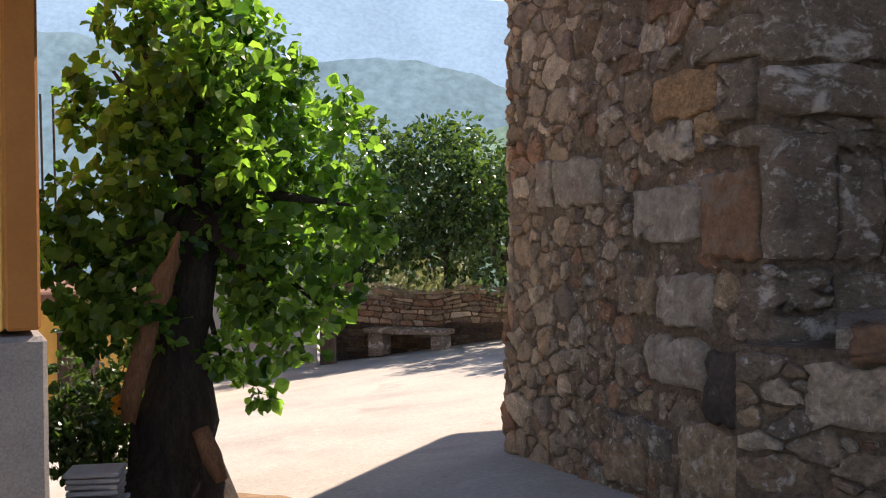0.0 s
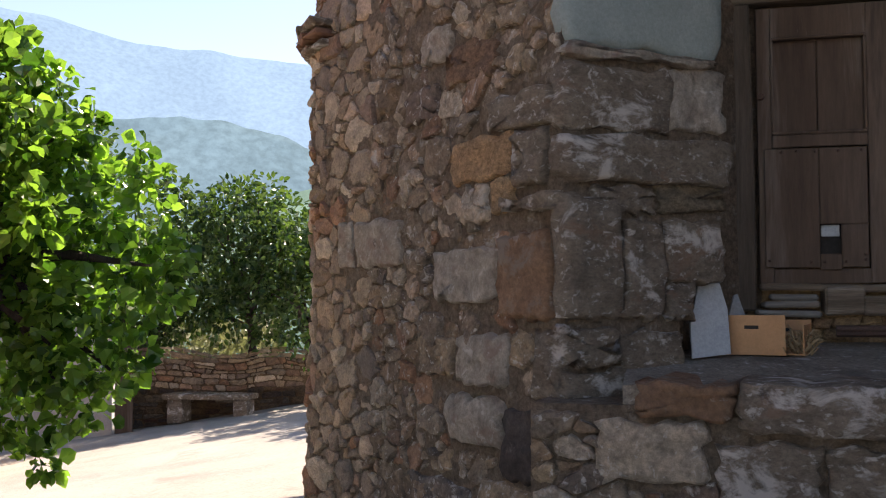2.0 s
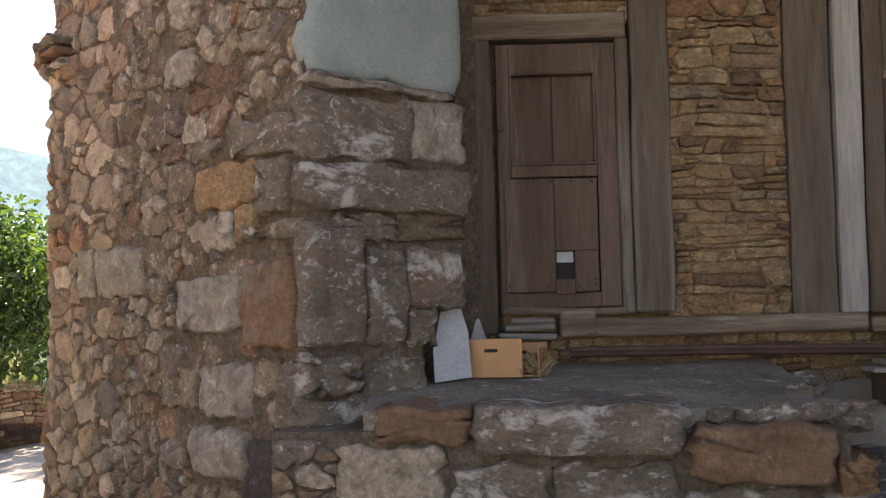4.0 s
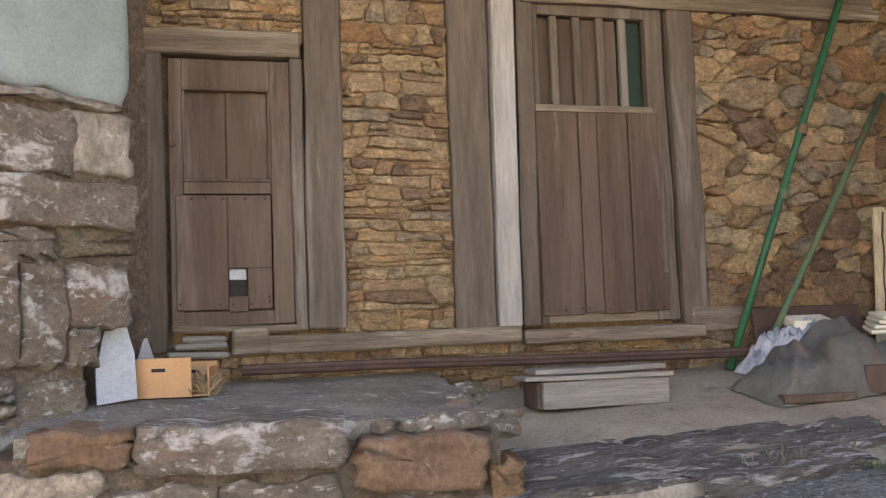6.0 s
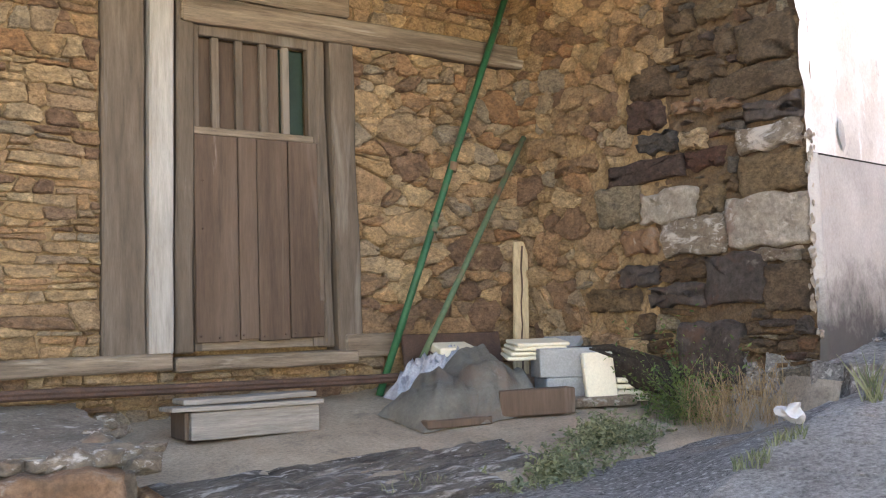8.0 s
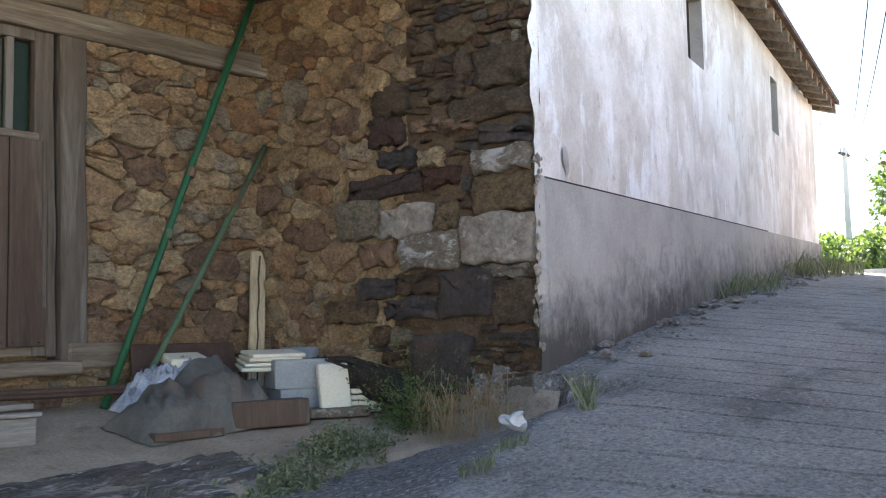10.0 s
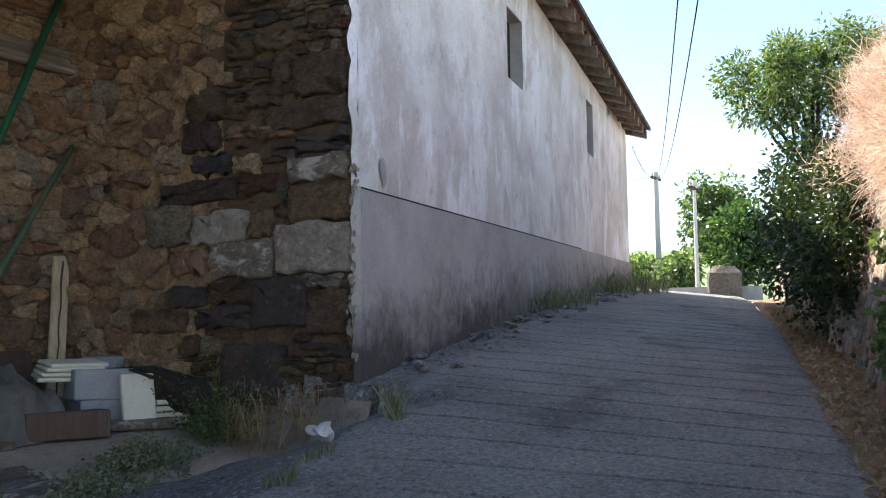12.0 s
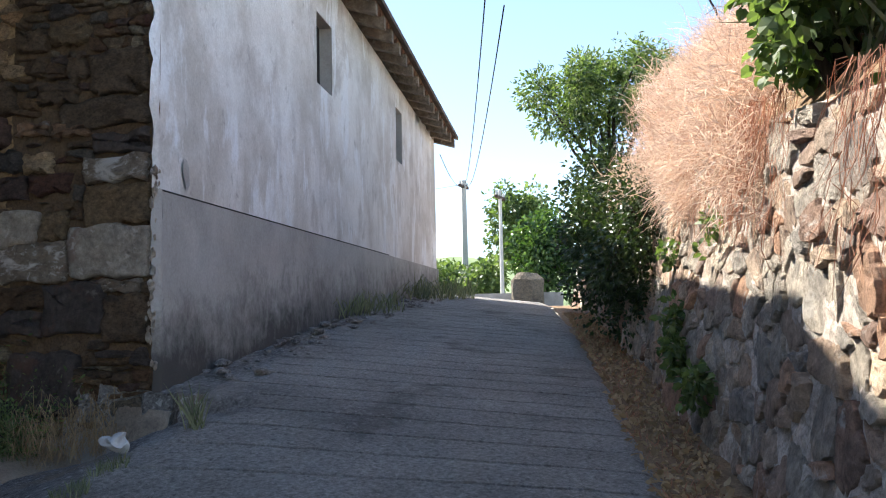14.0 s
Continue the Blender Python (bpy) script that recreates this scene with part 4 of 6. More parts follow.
for i, x in enumerate((0.14, 0.3, 0.47, 0.63)):
    dpart(door_2, "bar", x, x + 0.05, 1.395, 1.98, -0.02, 0.02, m_wood, seed=11 + i)
dpart(door_2, "back_board", 0.05, 0.63, 1.395, 1.98, 0.04, 0.06, m_wood_dark, "dark boards behind the bars")
dpart(door_2, "pane", 0.63, W2 - 0.09, 1.395, 1.98, 0.045, 0.06, m_glass_green, "dark green glass pane")
for i, (x, z) in enumerate(((0.03, 0.09), (0.15, 0.08), (0.26, 0.09), (0.31, 0.09), (0.45, 0.08), (0.6, 0.09), (0.67, 0.09), (0.84, 0.09), (0.05, 0.75), (0.05, 1.05))):
    bm = bmesh.new()
    bmesh.ops.create_uvsphere(bm, u_segments=8, v_segments=5, radius=0.008)
    bmesh.ops.translate(bm, verts=bm.verts, vec=(x, -0.062, z))
    part("nail", bm, m_iron, door_2)

# ---- right inner wall ----
wall_right = tagged(part("wall_right", slab_wall((WX1, YW), CR, 0.6, 4.6, 0.08, -0.03), m_mortar_dim), "dark brown rubble wall closing the porch", "wall", kind="structure")
RL = math.hypot(CR[0] - WX1, CR[1] - YW)
rs = flat_wall((WX1, YW), CR, 0.9)
rng = random.Random(31)
QUOIN = [
    (1.21, 1.67, 1.38, 1.59, m_pale_stone, 0.045),
    (1.89, 2.45, 1.16, 1.48, m_pale_stone, 0.045),
    (1.71, 2.13, 0.82, 1.14, m_blue, 0.045),
    (2.14, 2.44, 0.77, 1.06, m_dim, 0.045),
    (1.38, 1.87, 1.15, 1.39, m_grey_stone, 0.045),
    (0.94, 1.58, 1.66, 1.81, m_dim, 0.045),
    (1.17, 1.48, 2.21, 2.42, m_dim, 0.045),
    (1.13, 1.42, 2.01, 2.21, m_dim, 0.045),
    (1.81, 2.44, 2.08, 2.25, m_dim, 0.045),
    (2.05, 2.44, 1.91, 2.04, m_blue, 0.045),
    (1.98, 2.43, 1.74, 1.9, m_grey_stone, 0.045),
    (2.0, 2.45, 1.48, 1.72, m_dim, 0.045),
    (1.67, 1.94, 2.25, 2.39, m_dim, 0.045),
    (2.04, 2.42, 2.28, 2.55, m_dim, 0.045),
    (1.75, 2.02, 2.62, 2.74, m_dim, 0.045),
    (1.6, 1.88, 1.69, 1.82, m_dim, 0.045),
    (0.82, 1.19, 1.39, 1.67, m_dim, 0.045),
    (1.04, 1.33, 1.19, 1.35, m_orange, 0.045),
    (1.35, 1.71, 0.99, 1.12, m_dim, 0.045),
    (1.0, 1.35, 0.98, 1.11, m_blue, 0.045),
    (1.25, 1.69, 0.83, 0.97, m_blue, 0.045),
    (0.69, 1.17, 0.8, 0.96, m_dim, 0.045),
    (1.49, 1.71, 2.06, 2.14, m_orange, 0.045),
    (1.77, 2.02, 2.03, 2.11, m_warm, 0.045),
    (1.21, 1.53, 1.85, 1.98, m_dim, 0.045),
    (1.56, 1.76, 1.83, 1.94, m_warm, 0.045),
    (1.87, 2.01, 2.4, 2.56, m_dim, 0.045),
    (1.69, 1.87, 1.4, 1.57, m_dim, 0.045),
    (0.43, 0.82, 1.81, 1.92, m_warm, 0.045),
    (0.15, 0.52, 1.96, 2.11, m_warm, 0.045),
    (2.06, 2.38, 1.07, 1.15, m_grey_stone, 0.045),
    (1.5, 1.71, 2.59, 2.73, m_dim, 0.045),
    (RL - 0.98, RL - 0.5, 0.35, 0.72, m_blue, 0.07),
]
small = outside(QUOIN)
# ochre rubble near the inner corner, half drowned in clay higher up; darker small stones towards the street
edge_at = lambda v: 1.12 + 0.35 * noise.noise((v * 0.9, 1, 3))
ochre = cells(RL, 3.6, 0.115, rng, 1.35, lambda u, v: small(u, v) and u < edge_at(v) + (0.35 if v > 2.3 else 0), 1.0)
dark = courses(RL, 3.6, rng, 0.035, 0.12, 0.06, 0.24, lambda u, v: small(u, v) and u >= edge_at(v) and not (v > 2.3 and u < 1.5), 0.05, 0.3, 0.4)
part("clay_bed", daub(rs, 0, 1.45, -0.3, 3.6, 0.024, -0.01, 0.022, 31), m_mortar_warm, wall_right)
part("mortar_bed", daub(rs, 1.3, RL, -0.3, 3.6, 0.024, -0.014, 0.018, 32), m_mortar_dim, wall_right)
masonry(wall_right, ochre, rs, m_warm, m_warm_far, 71, 0.006, 0.036, 260)
masonry(wall_right, dark, rs, m_dim, m_dim_far, 72, 0.007, 0.036, 260)
for i, (a, b, c, d, m, o) in enumerate(QUOIN):
    block(wall_right, rs, a, b, c, d, m, o, 130 + i)

# ---- plastered house ----
HL = 11.6
ha, ho = Vector((math.cos(HA), math.sin(HA), 0)), Vector((math.sin(HA), -math.cos(HA), 0))


def house(s, z, d=0.0):
    return Vector((CR[0], CR[1], 0)) + ha * s + ho * d + Vector((0, 0, z))


def house_box(s0, s1, z0a, z0b, z1a, z1b, d0, d1):
    """A slab on the facade whose foot and top may slope along it."""
    n = 16
    bm = bmesh.new()
    rings = []
    for i in range(n + 1):
        t = i / n
        s = s0 + (s1 - s0) * t
        lo, hi = z0a + (z0b - z0a) * t, z1a + (z1b - z1a) * t
        rings.append([bm.verts.new(house(s, z, d)) for z, d in ((lo, d0), (lo, d1), (hi, d1), (hi, d0))])
    for a, b in zip(rings, rings[1:]):
        for k in range(4):
            bm.faces.new((a[k], a[(k + 1) % 4], b[(k + 1) % 4], b[k]))
    bm.faces.new(rings[0])
    bm.faces.new(rings[-1])
    bmesh.ops.recalc_face_normals(bm, faces=bm.faces)
    return bm


plastered_house = thing("plastered_house", (CR[0], CR[1], 1.3), "long house with streaked white plaster over a grey cement dado", "house")


def house_part(name, bm, mat, parent=plastered_house, label="", smooth=False):
    bmesh.ops.translate(bm, verts=bm.verts, vec=-Vector((CR[0], CR[1], 1.3)))
    return part(name, bm, mat, parent, label, smooth)


WIN = [(3.82, 4.42, 4.2, 4.92), (8.02, 8.48, 4.18, 4.92)]


def facade(us, vs, top):
    """The plaster face with its two window holes, set in steps."""
    bm = bmesh.new()
    cache = {}

    def vert(i, j):
        if (i, j) not in cache:
            s, z = us[i], vs[j]
            if j == len(vs) - 1:
                z = top(s)
            if j == 0:
                z = dado_top(s)
            cache[i, j] = bm.verts.new(house(s, z, 0.012 * noise.noise((s * 0.8, z * 0.8, 3))))
        return cache[i, j]
    for i in range(len(us) - 1):
        for j in range(len(vs) - 1):
            sm, zm = (us[i] + us[i + 1]) / 2, (vs[j] + vs[j + 1]) / 2
            if any(a < sm < b and c < zm < d for a, b, c, d in WIN):
                continue
            bm.faces.new((vert(i, j), vert(i + 1, j), vert(i + 1, j + 1), vert(i, j + 1)))
    bmesh.ops.recalc_face_normals(bm, faces=bm.faces)
    return bm


def dado_top(s):
    return 2.58 + (2.92 - 2.58) * s / HL


def house_top(s):
    return 5.55 - 0.42 * s / HL


us = sorted(set([HL * i / 40 for i in range(41)] + [w for a, b, *_ in WIN for w in (a, b)]))
vs = sorted(set([2.5, 3.0, 3.3, 3.6, 3.9, 4.2, 4.18, 4.5, 4.92, 5.2, 5.5]))
house_part("wall", facade(us, vs, house_top), m_plaster, smooth=True)
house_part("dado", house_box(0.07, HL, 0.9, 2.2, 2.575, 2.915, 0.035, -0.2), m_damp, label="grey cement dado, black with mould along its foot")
house_part("wall_core", house_box(1.9, HL - 0.02, 0.9, 2.0, 5.5, 5.1, -0.32, -7.0), m_dado)
for a, b, c, d in WIN:
    bm = house_box(a - 0.3, b + 0.3, c - 0.3, c - 0.3, d + 0.3, d + 0.3, -0.13, -0.17)
    w = house_part("window", bm, m_dark, label="deep-set window with no visible pane, a near-black sheet for its shade")
    for s0, s1, z0, z1 in ((a - 0.04, a, c, d), (b, b + 0.04, c, d), (a - 0.04, b + 0.04, c - 0.04, c), (a - 0.04, b + 0.04, d, d + 0.04)):
        p = part("reveal", house_box(s0, s1, z0, z0, z1, z1, -0.005, -0.14), m_dado, w)
        p.data.transform(Matrix.Translation(-Vector((CR[0], CR[1], 1.3))))
# roof
roof_h = house_part("roof", house_box(-0.15, HL + 0.2, 5.62, 5.17, 5.68, 5.23, 0.4, -4.2), m_wood_dark, label="low roof of dark boards and clay tiles with deep eaves")
for v in roof_h.data.vertices:
    q = v.co + Vector((CR[0], CR[1], 0))
    back = -(q - Vector((CR[0], CR[1], q.z))).dot(ho)
    v.co.z += (back + 0.4) * 0.3
for i in range(26):
    s = -0.05 + i * (HL + 0.15) / 25
    zt = house_top(s)
    bm = house_box(s - 0.06, s + 0.06, zt - 0.02, zt - 0.02, zt + 0.12, zt + 0.12, 0.34, -0.4)
    for v in bm.verts:
        back = -(v.co - Vector((CR[0], CR[1], v.co.z))).dot(ho)
        v.co.z += (back + 0.4) * 0.3 - 0.1
    part("rafter", bm, m_wood_beam, roof_h).data.transform(Matrix.Translation(-Vector((CR[0], CR[1], 1.3))))
for i in range(62):
    s = -0.05 + i * (HL + 0.15) / 61
    zt = house_top(s)
    a0, a1 = house(s, zt + 0.1, 0.34), house(s, zt + 0.13 + 0.3 * 0.95, -0.5)
    bm = tube([a0, (a0 + a1) / 2, a1], [0.085, 0.08, 0.075], 8)
    part("tile", bm, m_tile, roof_h).data.transform(Matrix.Translation(-Vector((CR[0], CR[1], 1.3))))
house_part("seam", house_box(0.02, HL * 0.62, 2.574, 2.574 + 0.34 * 0.62, 2.584, 2.584 + 0.34 * 0.62, 0.037, 0.0), m_dark, label="dark crack between plaster and dado")
# torn render along the corner
rng = random.Random(17)
for k in range(80):
    z = 1.45 + 1.25 * rng.random() ** 0.9
    bm = bmesh.new()
    bmesh.ops.create_icosphere(bm, subdivisions=1, radius=1)
    r = rng.uniform(0.008, 0.026)
    for v in bm.verts:
        v.co = Vector((v.co.x * r * 0.9, v.co.y * r * 0.6, v.co.z * r * 1.6)) + noise.noise_vector(v.co * 1.4 + Vector((k, 0, 0))) * r * 0.6
    bmesh.ops.translate(bm, verts=bm.verts, vec=house(rng.uniform(-0.06, 0.07) + 0.03 * math.sin(z * 6), z, rng.uniform(0.0, 0.03)))
    house_part("crumbled_render", bm, m_pale_stone)
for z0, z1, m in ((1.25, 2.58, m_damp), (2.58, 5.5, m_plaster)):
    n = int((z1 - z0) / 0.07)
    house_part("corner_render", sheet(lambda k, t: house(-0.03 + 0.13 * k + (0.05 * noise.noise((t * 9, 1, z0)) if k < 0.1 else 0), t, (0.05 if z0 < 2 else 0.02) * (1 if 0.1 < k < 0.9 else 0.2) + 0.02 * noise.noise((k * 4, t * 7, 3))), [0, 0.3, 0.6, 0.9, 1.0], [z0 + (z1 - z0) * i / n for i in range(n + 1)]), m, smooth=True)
# peeled flake in the plaster near the corner
bm = bmesh.new()
q = random.Random(4)
ring = [bm.verts.new(house(0.48 + 0.06 * math.cos(k * 0.7) * q.uniform(0.6, 1.2), 2.75 + 0.1 * math.sin(k * 0.7) * q.uniform(0.6, 1.2), 0.02)) for k in range(9)]
bm.faces.new(ring)
bmesh.ops.recalc_face_normals(bm, faces=bm.faces)
house_part("bare_patch", bm, m_dado, label="bare grey patch where plaster flaked off")

# unseen upper storey over the porch; ceiling and roofs added to shade porch and lane
ceiling_porch = tagged(part("ceiling", box(-0.3, 5.3, 4.1, 6.3, 4.17, 4.32, 0), m_wood_dark), "unseen dark boarded ceiling added to shade the upper porch", "ceiling", kind="structure")
wall_upper = tagged(part("wall_upper", box(-0.3, 5.2, 6.9, 12.5, 0.5, 5.4, 0), m_plaster), "unseen plastered upper storey added above the porch", "wall", kind="structure")
# front edge placed to draw the shadow line on the bank
roof_upper = tagged(part("roof_upper", box(-0.2, 5.5, 3.45, 13, 5.42, 5.58, 0), m_tile), "unseen tiled roof added over the porch, its edge shaping the shadow on the bank", "roof", kind="structure")
# added only to stop sun leaking onto the porch floor
tagged(part("roof_back", box(5.52, 6.6, 6.6, 13, 5.62, 5.8, 0), m_tile), "unseen tiled slab added to block stray sun behind the porch corner", "roof", kind="structure")

# ---- porch floor ----
def floor_z(x, y):
    z = 1.2 - 0.15 * (6.3 - y) + 0.06 * (x - 3.2)
    return z + 0.015 * noise.noise((x * 2, y * 2, 5))


FRONT = 4.25
porch_floor = tagged(part("porch_floor", sheet(lambda x, y: Vector((x, y, floor_z(x, y) if y > FRONT - 0.01 - 0.05 * (x > 3.3) else ground_z(x, y) - 0.1)), [1.5 + 0.1 * i for i in range(40)], [3.7, 4.05, 4.2] + [FRONT + 0.1 * i for i in range(22)]), m_dirt, smooth=True),
                     "dry trodden earth floor of the porch", "floor", kind="structure")


def plat_z(x, y):
    return 1.27 - 0.075 * (6.2 - y) + 0.008 * noise.noise((x * 3, y * 3, 9))


def plat_edge(y):
    """How far the raised slab reaches to the side at depth y."""
    return 1.62 + 0.14 * (y - 4.5) + 0.07 * noise.noise((y * 3, 0, 0))


bm = bmesh.new()
ys = [4.7] + [4.72 + 0.085 * i for i in range(20)]
rows = []
for y in ys:
    xe = plat_edge(y)
    x0 = -0.35 if y < 6.0 else -0.1
    row = [bm.verts.new((x0 + (xe - x0) * k / 16, max(y + 0.03 * noise.noise((k, y, 2)), 4.8 - 0.152 * (x0 + (xe - x0) * k / 16)), plat_z(x0 + (xe - x0) * k / 16, y) if y > 4.71 else 0.8)) for k in range(17)]
    row.append(bm.verts.new((xe + 0.03, y, 0.8)))
    rows.append(row)
for a, b in zip(rows, rows[1:]):
    for k in range(17):
        bm.faces.new((a[k], a[k + 1], b[k + 1], b[k]))
bmesh.ops.recalc_face_normals(bm, faces=bm.faces)
platform = tagged(part("platform", bm, m_platform, smooth=False), "raised worn concrete slab flecked with lichen", "platform", kind="structure")
# stone front of the platform
retaining = tagged(part("retaining_wall", slab_wall((-0.75, 4.86), (1.62, 4.5), 0.0, 1.08, 0.5, -0.02), m_mortar), "low dry stone front below the raised slab", "wall", kind="structure")
ret = flat_wall((-0.75, 4.86), (1.62, 4.5), 0.1)
RTL = math.hypot(2.37, 0.36)
TOPS = [(0.48, 0.87, 0.94, 1.09, m_orange, 0.06), (0.88, 1.75, 0.88, 1.09, m_grey_stone, 0.08), (1.77, 2.33, 0.78, 1.0, m_orange, 0.09), (2.34, 2.5, 0.66, 0.88, m_warm, 0.05), (0.8, 1.2, 0.6, 0.85, m_grey_stone, 0.05), (1.22, 1.72, 0.56, 0.85, m_grey_stone, 0.05), (1.74, 2.2, 0.5, 0.75, m_grey_stone, 0.05), (0.3, 0.76, 0.66, 0.92, m_rubble, 0.05)]
part("mortar_face", daub(ret, 0.0, RTL, 0.0, 0.95, 0.025, 0.006, 0.018, 9), m_mortar, retaining)
masonry(retaining, cells(RTL, 0.95, 0.1, random.Random(8), 1.6, outside(TOPS), 1.0), ret, m_rubble, m_rub_far, 81, 0.008, 0.036, 120)
for i, (a, b, c, d, m, o) in enumerate(TOPS):
    block(retaining, ret, a, b, c, d, m, o, 160 + i, 0.02, 0.4)
# layered dark ledge in front of the earth floor
for i, (x0, x1, y0, y1) in enumerate(((1.66, 2.45, 4.26, 5.1), (2.4, 3.3, 4.16, 4.95), (3.22, 3.75, 4.32, 4.8))):
    def ledge(x, y, i=i, x0=x0, x1=x1, y0=y0, y1=y1):
        q = y * 9 + 2.2 * noise.noise((x * 1.6, y * 2.5, i + 3)) + 0.8 * noise.noise((x * 5, y * 6, i))
        step = (math.floor(q) + min(1.0, (q - math.floor(q)) * 4)) / 9
        z = floor_z(x, y) + 0.15 * (step - y) + 0.022 + 0.008 * noise.noise((x * 12, y * 20, i))
        edge = min(1.0, (y1 - y) * 5 + 0.2) * min(1.0, min(x - x0, x1 - x) * 8 + 0.3)
        return z - (1 - edge) * 0.03
    bm = sheet(lambda x, y: Vector((x + 0.04 * noise.noise((y * 4, i, 0)), y + 0.06 * noise.noise((x * 3, i, 2)), ledge(x, y) if y > y0 + 0.02 else 0.5)), [x0 + (x1 - x0) * k / 36 for k in range(37)], [y0, y0 + 0.025] + [y0 + (y1 - y0) * (k + 1) / 34 for k in range(34)])
    tagged(part("stone_slab", bm, m_slab), "dark layered slab streaked with white lichen at the porch edge", "stone slab", "slabs at the porch edge")
# broken stones along the edge of the raised slab
rng = random.Random(18)
for i in range(34):
    y = rng.uniform(4.6, 5.9) if i % 3 else 4.68
    x = plat_edge(y) + rng.uniform(-0.09, 0.1) if i % 3 else rng.uniform(0.2, 1.6)
    bm = bmesh.new()
    bmesh.ops.create_icosphere(bm, subdivisions=1, radius=1)
    k = rng.uniform(0.03, 0.085)
    for v in bm.verts:
        v.co = Vector((v.co.x * k * 1.3, v.co.y * k, v.co.z * k * 0.7)) + noise.noise_vector(v.co * 1.5 + Vector((i, 0, 0))) * k * 0.5
    bmesh.ops.translate(bm, verts=bm.verts, vec=(x, y, plat_z(x, y) - k * rng.uniform(0.2, 0.9)))
    part("edge_stone", bm, m_grey_stone, platform)

# ---- bank on the far side of the lane ----
BA, BB = (3.2, 0.05), (19.0, 4.6)


def bank_at(s):
    ln = math.hypot(BB[0] - BA[0], BB[1] - BA[1])
    return BA[0] + (BB[0] - BA[0]) * s / ln, BA[1] + (BB[1] - BA[1]) * s / ln


BL = math.hypot(BB[0] - BA[0], BB[1] - BA[1])
bn = Vector((-(BB[1] - BA[1]) / BL, (BB[0] - BA[0]) / BL, 0))


def bank_surf(u, v, d):
    x, y = bank_at(u)
    lean = 0.16 * v
    p = Vector((x, y, ground_z(x, y) - 0.1 + v))
    return p + bn * (d - lean + 0.07 * noise.noise((u * 0.7, v * 0.8, 6)))


BH = 1.75
wall_bank = part("wall_bank", daub(bank_surf, 0, BL, 0, BH, 0.036, 0.0, 0.022, 41), m_mortar_bank)
tagged(wall_bank, "rough lime-mortared stone retaining wall along the lane", "wall", kind="structure")
masonry(wall_bank, cells(BL, BH, 0.145, random.Random(41), 1.45, None, 1.0), bank_surf, m_bank, m_bank_far, 91, 0.011, 0.026, 300, lambda u, v: abs(u - 3.0))


def bank_top(u, k):
    x, y = bank_at(u)
    p = Vector((x, y, ground_z(x, y) + BH - 0.12)) - bn * (0.25 + k)
    p.z += 1.5 * (1 - math.exp(-k * 0.8)) + 0.15 * noise.noise((u, k, 3))
    return p


slope = tagged(part("bank_slope", sheet(bank_top, [BL * i / 60 for i in range(61)], [0, 0.2, 0.5, 0.9, 1.5, 2.5, 4, 7]), m_litter, smooth=True), "earth slope above the retaining wall", "slope", kind="structure")
verge = tagged(part("verge", sheet(lambda u, k: Vector((bank_at(u)[0], bank_at(u)[1], ground_z(*bank_at(u)) + 0.035 + 0.02 * noise.noise((u * 3, k * 5, 1)))) + bn * k, [BL * i / 120 for i in range(121)], [-0.1, 0.05, 0.15, 0.3, 0.42]), m_litter, smooth=True), "strip of dry leaf litter beside the lane", "verge", kind="structure")


# ---- plants ----
def leaves(n, place, size, rng, bend=0.25, narrow=0.75, droop=0.3):
    """n folded leaves; place() gives a point and the way it faces."""
    vs, fs = [], []
    for _ in range(n):
        p, d = place()
        s = size * rng.uniform(0.6, 1.3)
        d = (d + Vector((rng.uniform(-1, 1), rng.uniform(-1, 1), rng.uniform(-1, 1) - droop)) * 0.9).normalized()
        side = d.cross(Vector((rng.uniform(-1, 1), rng.uniform(-1, 1), rng.uniform(0.2, 1)))).normalized()
        up = side.cross(d)
        b = len(vs)
        w = s * narrow * 0.5
        vs += [p, p + d * s * 0.35 + side * w + up * w * bend, p + d * s * 0.75 + side * w * 0.7 + up * w * bend, p + d * s - up * s * 0.1, p + d * s * 0.75 - side * w * 0.7 + up * w * bend, p + d * s * 0.35 - side * w + up * w * bend, p + d * s * 0.5]
        fs += [(b, b + 1, b + 6), (b + 1, b + 2, b + 6), (b + 2, b + 3, b + 6), (b + 3, b + 4, b + 6), (b + 4, b + 5, b + 6), (b + 5, b, b + 6)]
    return vs, fs


def raw(name, vs, fs, mat, parent=None, label=""):
    me = bpy.data.meshes.new(name)
    me.from_pydata(vs, [], fs)
    me.materials.append(mat)
    ob = new(name, me)
    ob.parent = parent
    if label:
        ob["label"] = label
    return ob


def clumps(centers, rng):
    """A sampler of places near the shells of many small balls."""
    def place():
        c, r = rng.choice(centers)
        d = Vector((rng.gauss(0, 1), rng.gauss(0, 1), rng.gauss(0, 1))).normalized()
        return Vector(c) + d * r * rng.uniform(0.45, 1.05), d
    return place


def crown_balls(c, rad, n, rng, ball, low=-1.0):
    out = []
    while len(out) < n:
        d = Vector((rng.uniform(-1, 1), rng.uniform(-1, 1), rng.uniform(low, 1)))
        if 0.15 < d.length < 1:
            out.append((Vector(c) + Vector((d.x * rad[0], d.y * rad[1], d.z * rad[2])), ball * rng.uniform(0.6, 1.3)))
    return out


def limbs(foot, balls, rng, r0, n):
    """Branches from a point to some of the clumps."""
    out = []
    for c, r in rng.sample(balls, min(n, len(balls))):
        a, b = Vector(foot), Vector(c)
        mid = (a + b) / 2 + Vector((rng.uniform(-0.1, 0.1), rng.uniform(-0.1, 0.1), rng.uniform(0, 0.15))) * (b - a).length
        out.append(tube([a, a.lerp(mid, 0.5) + Vector((0, 0, 0.02)), mid, b], [r0, r0 * 0.75, r0 * 0.5, r0 * 0.15], 6))
    return out


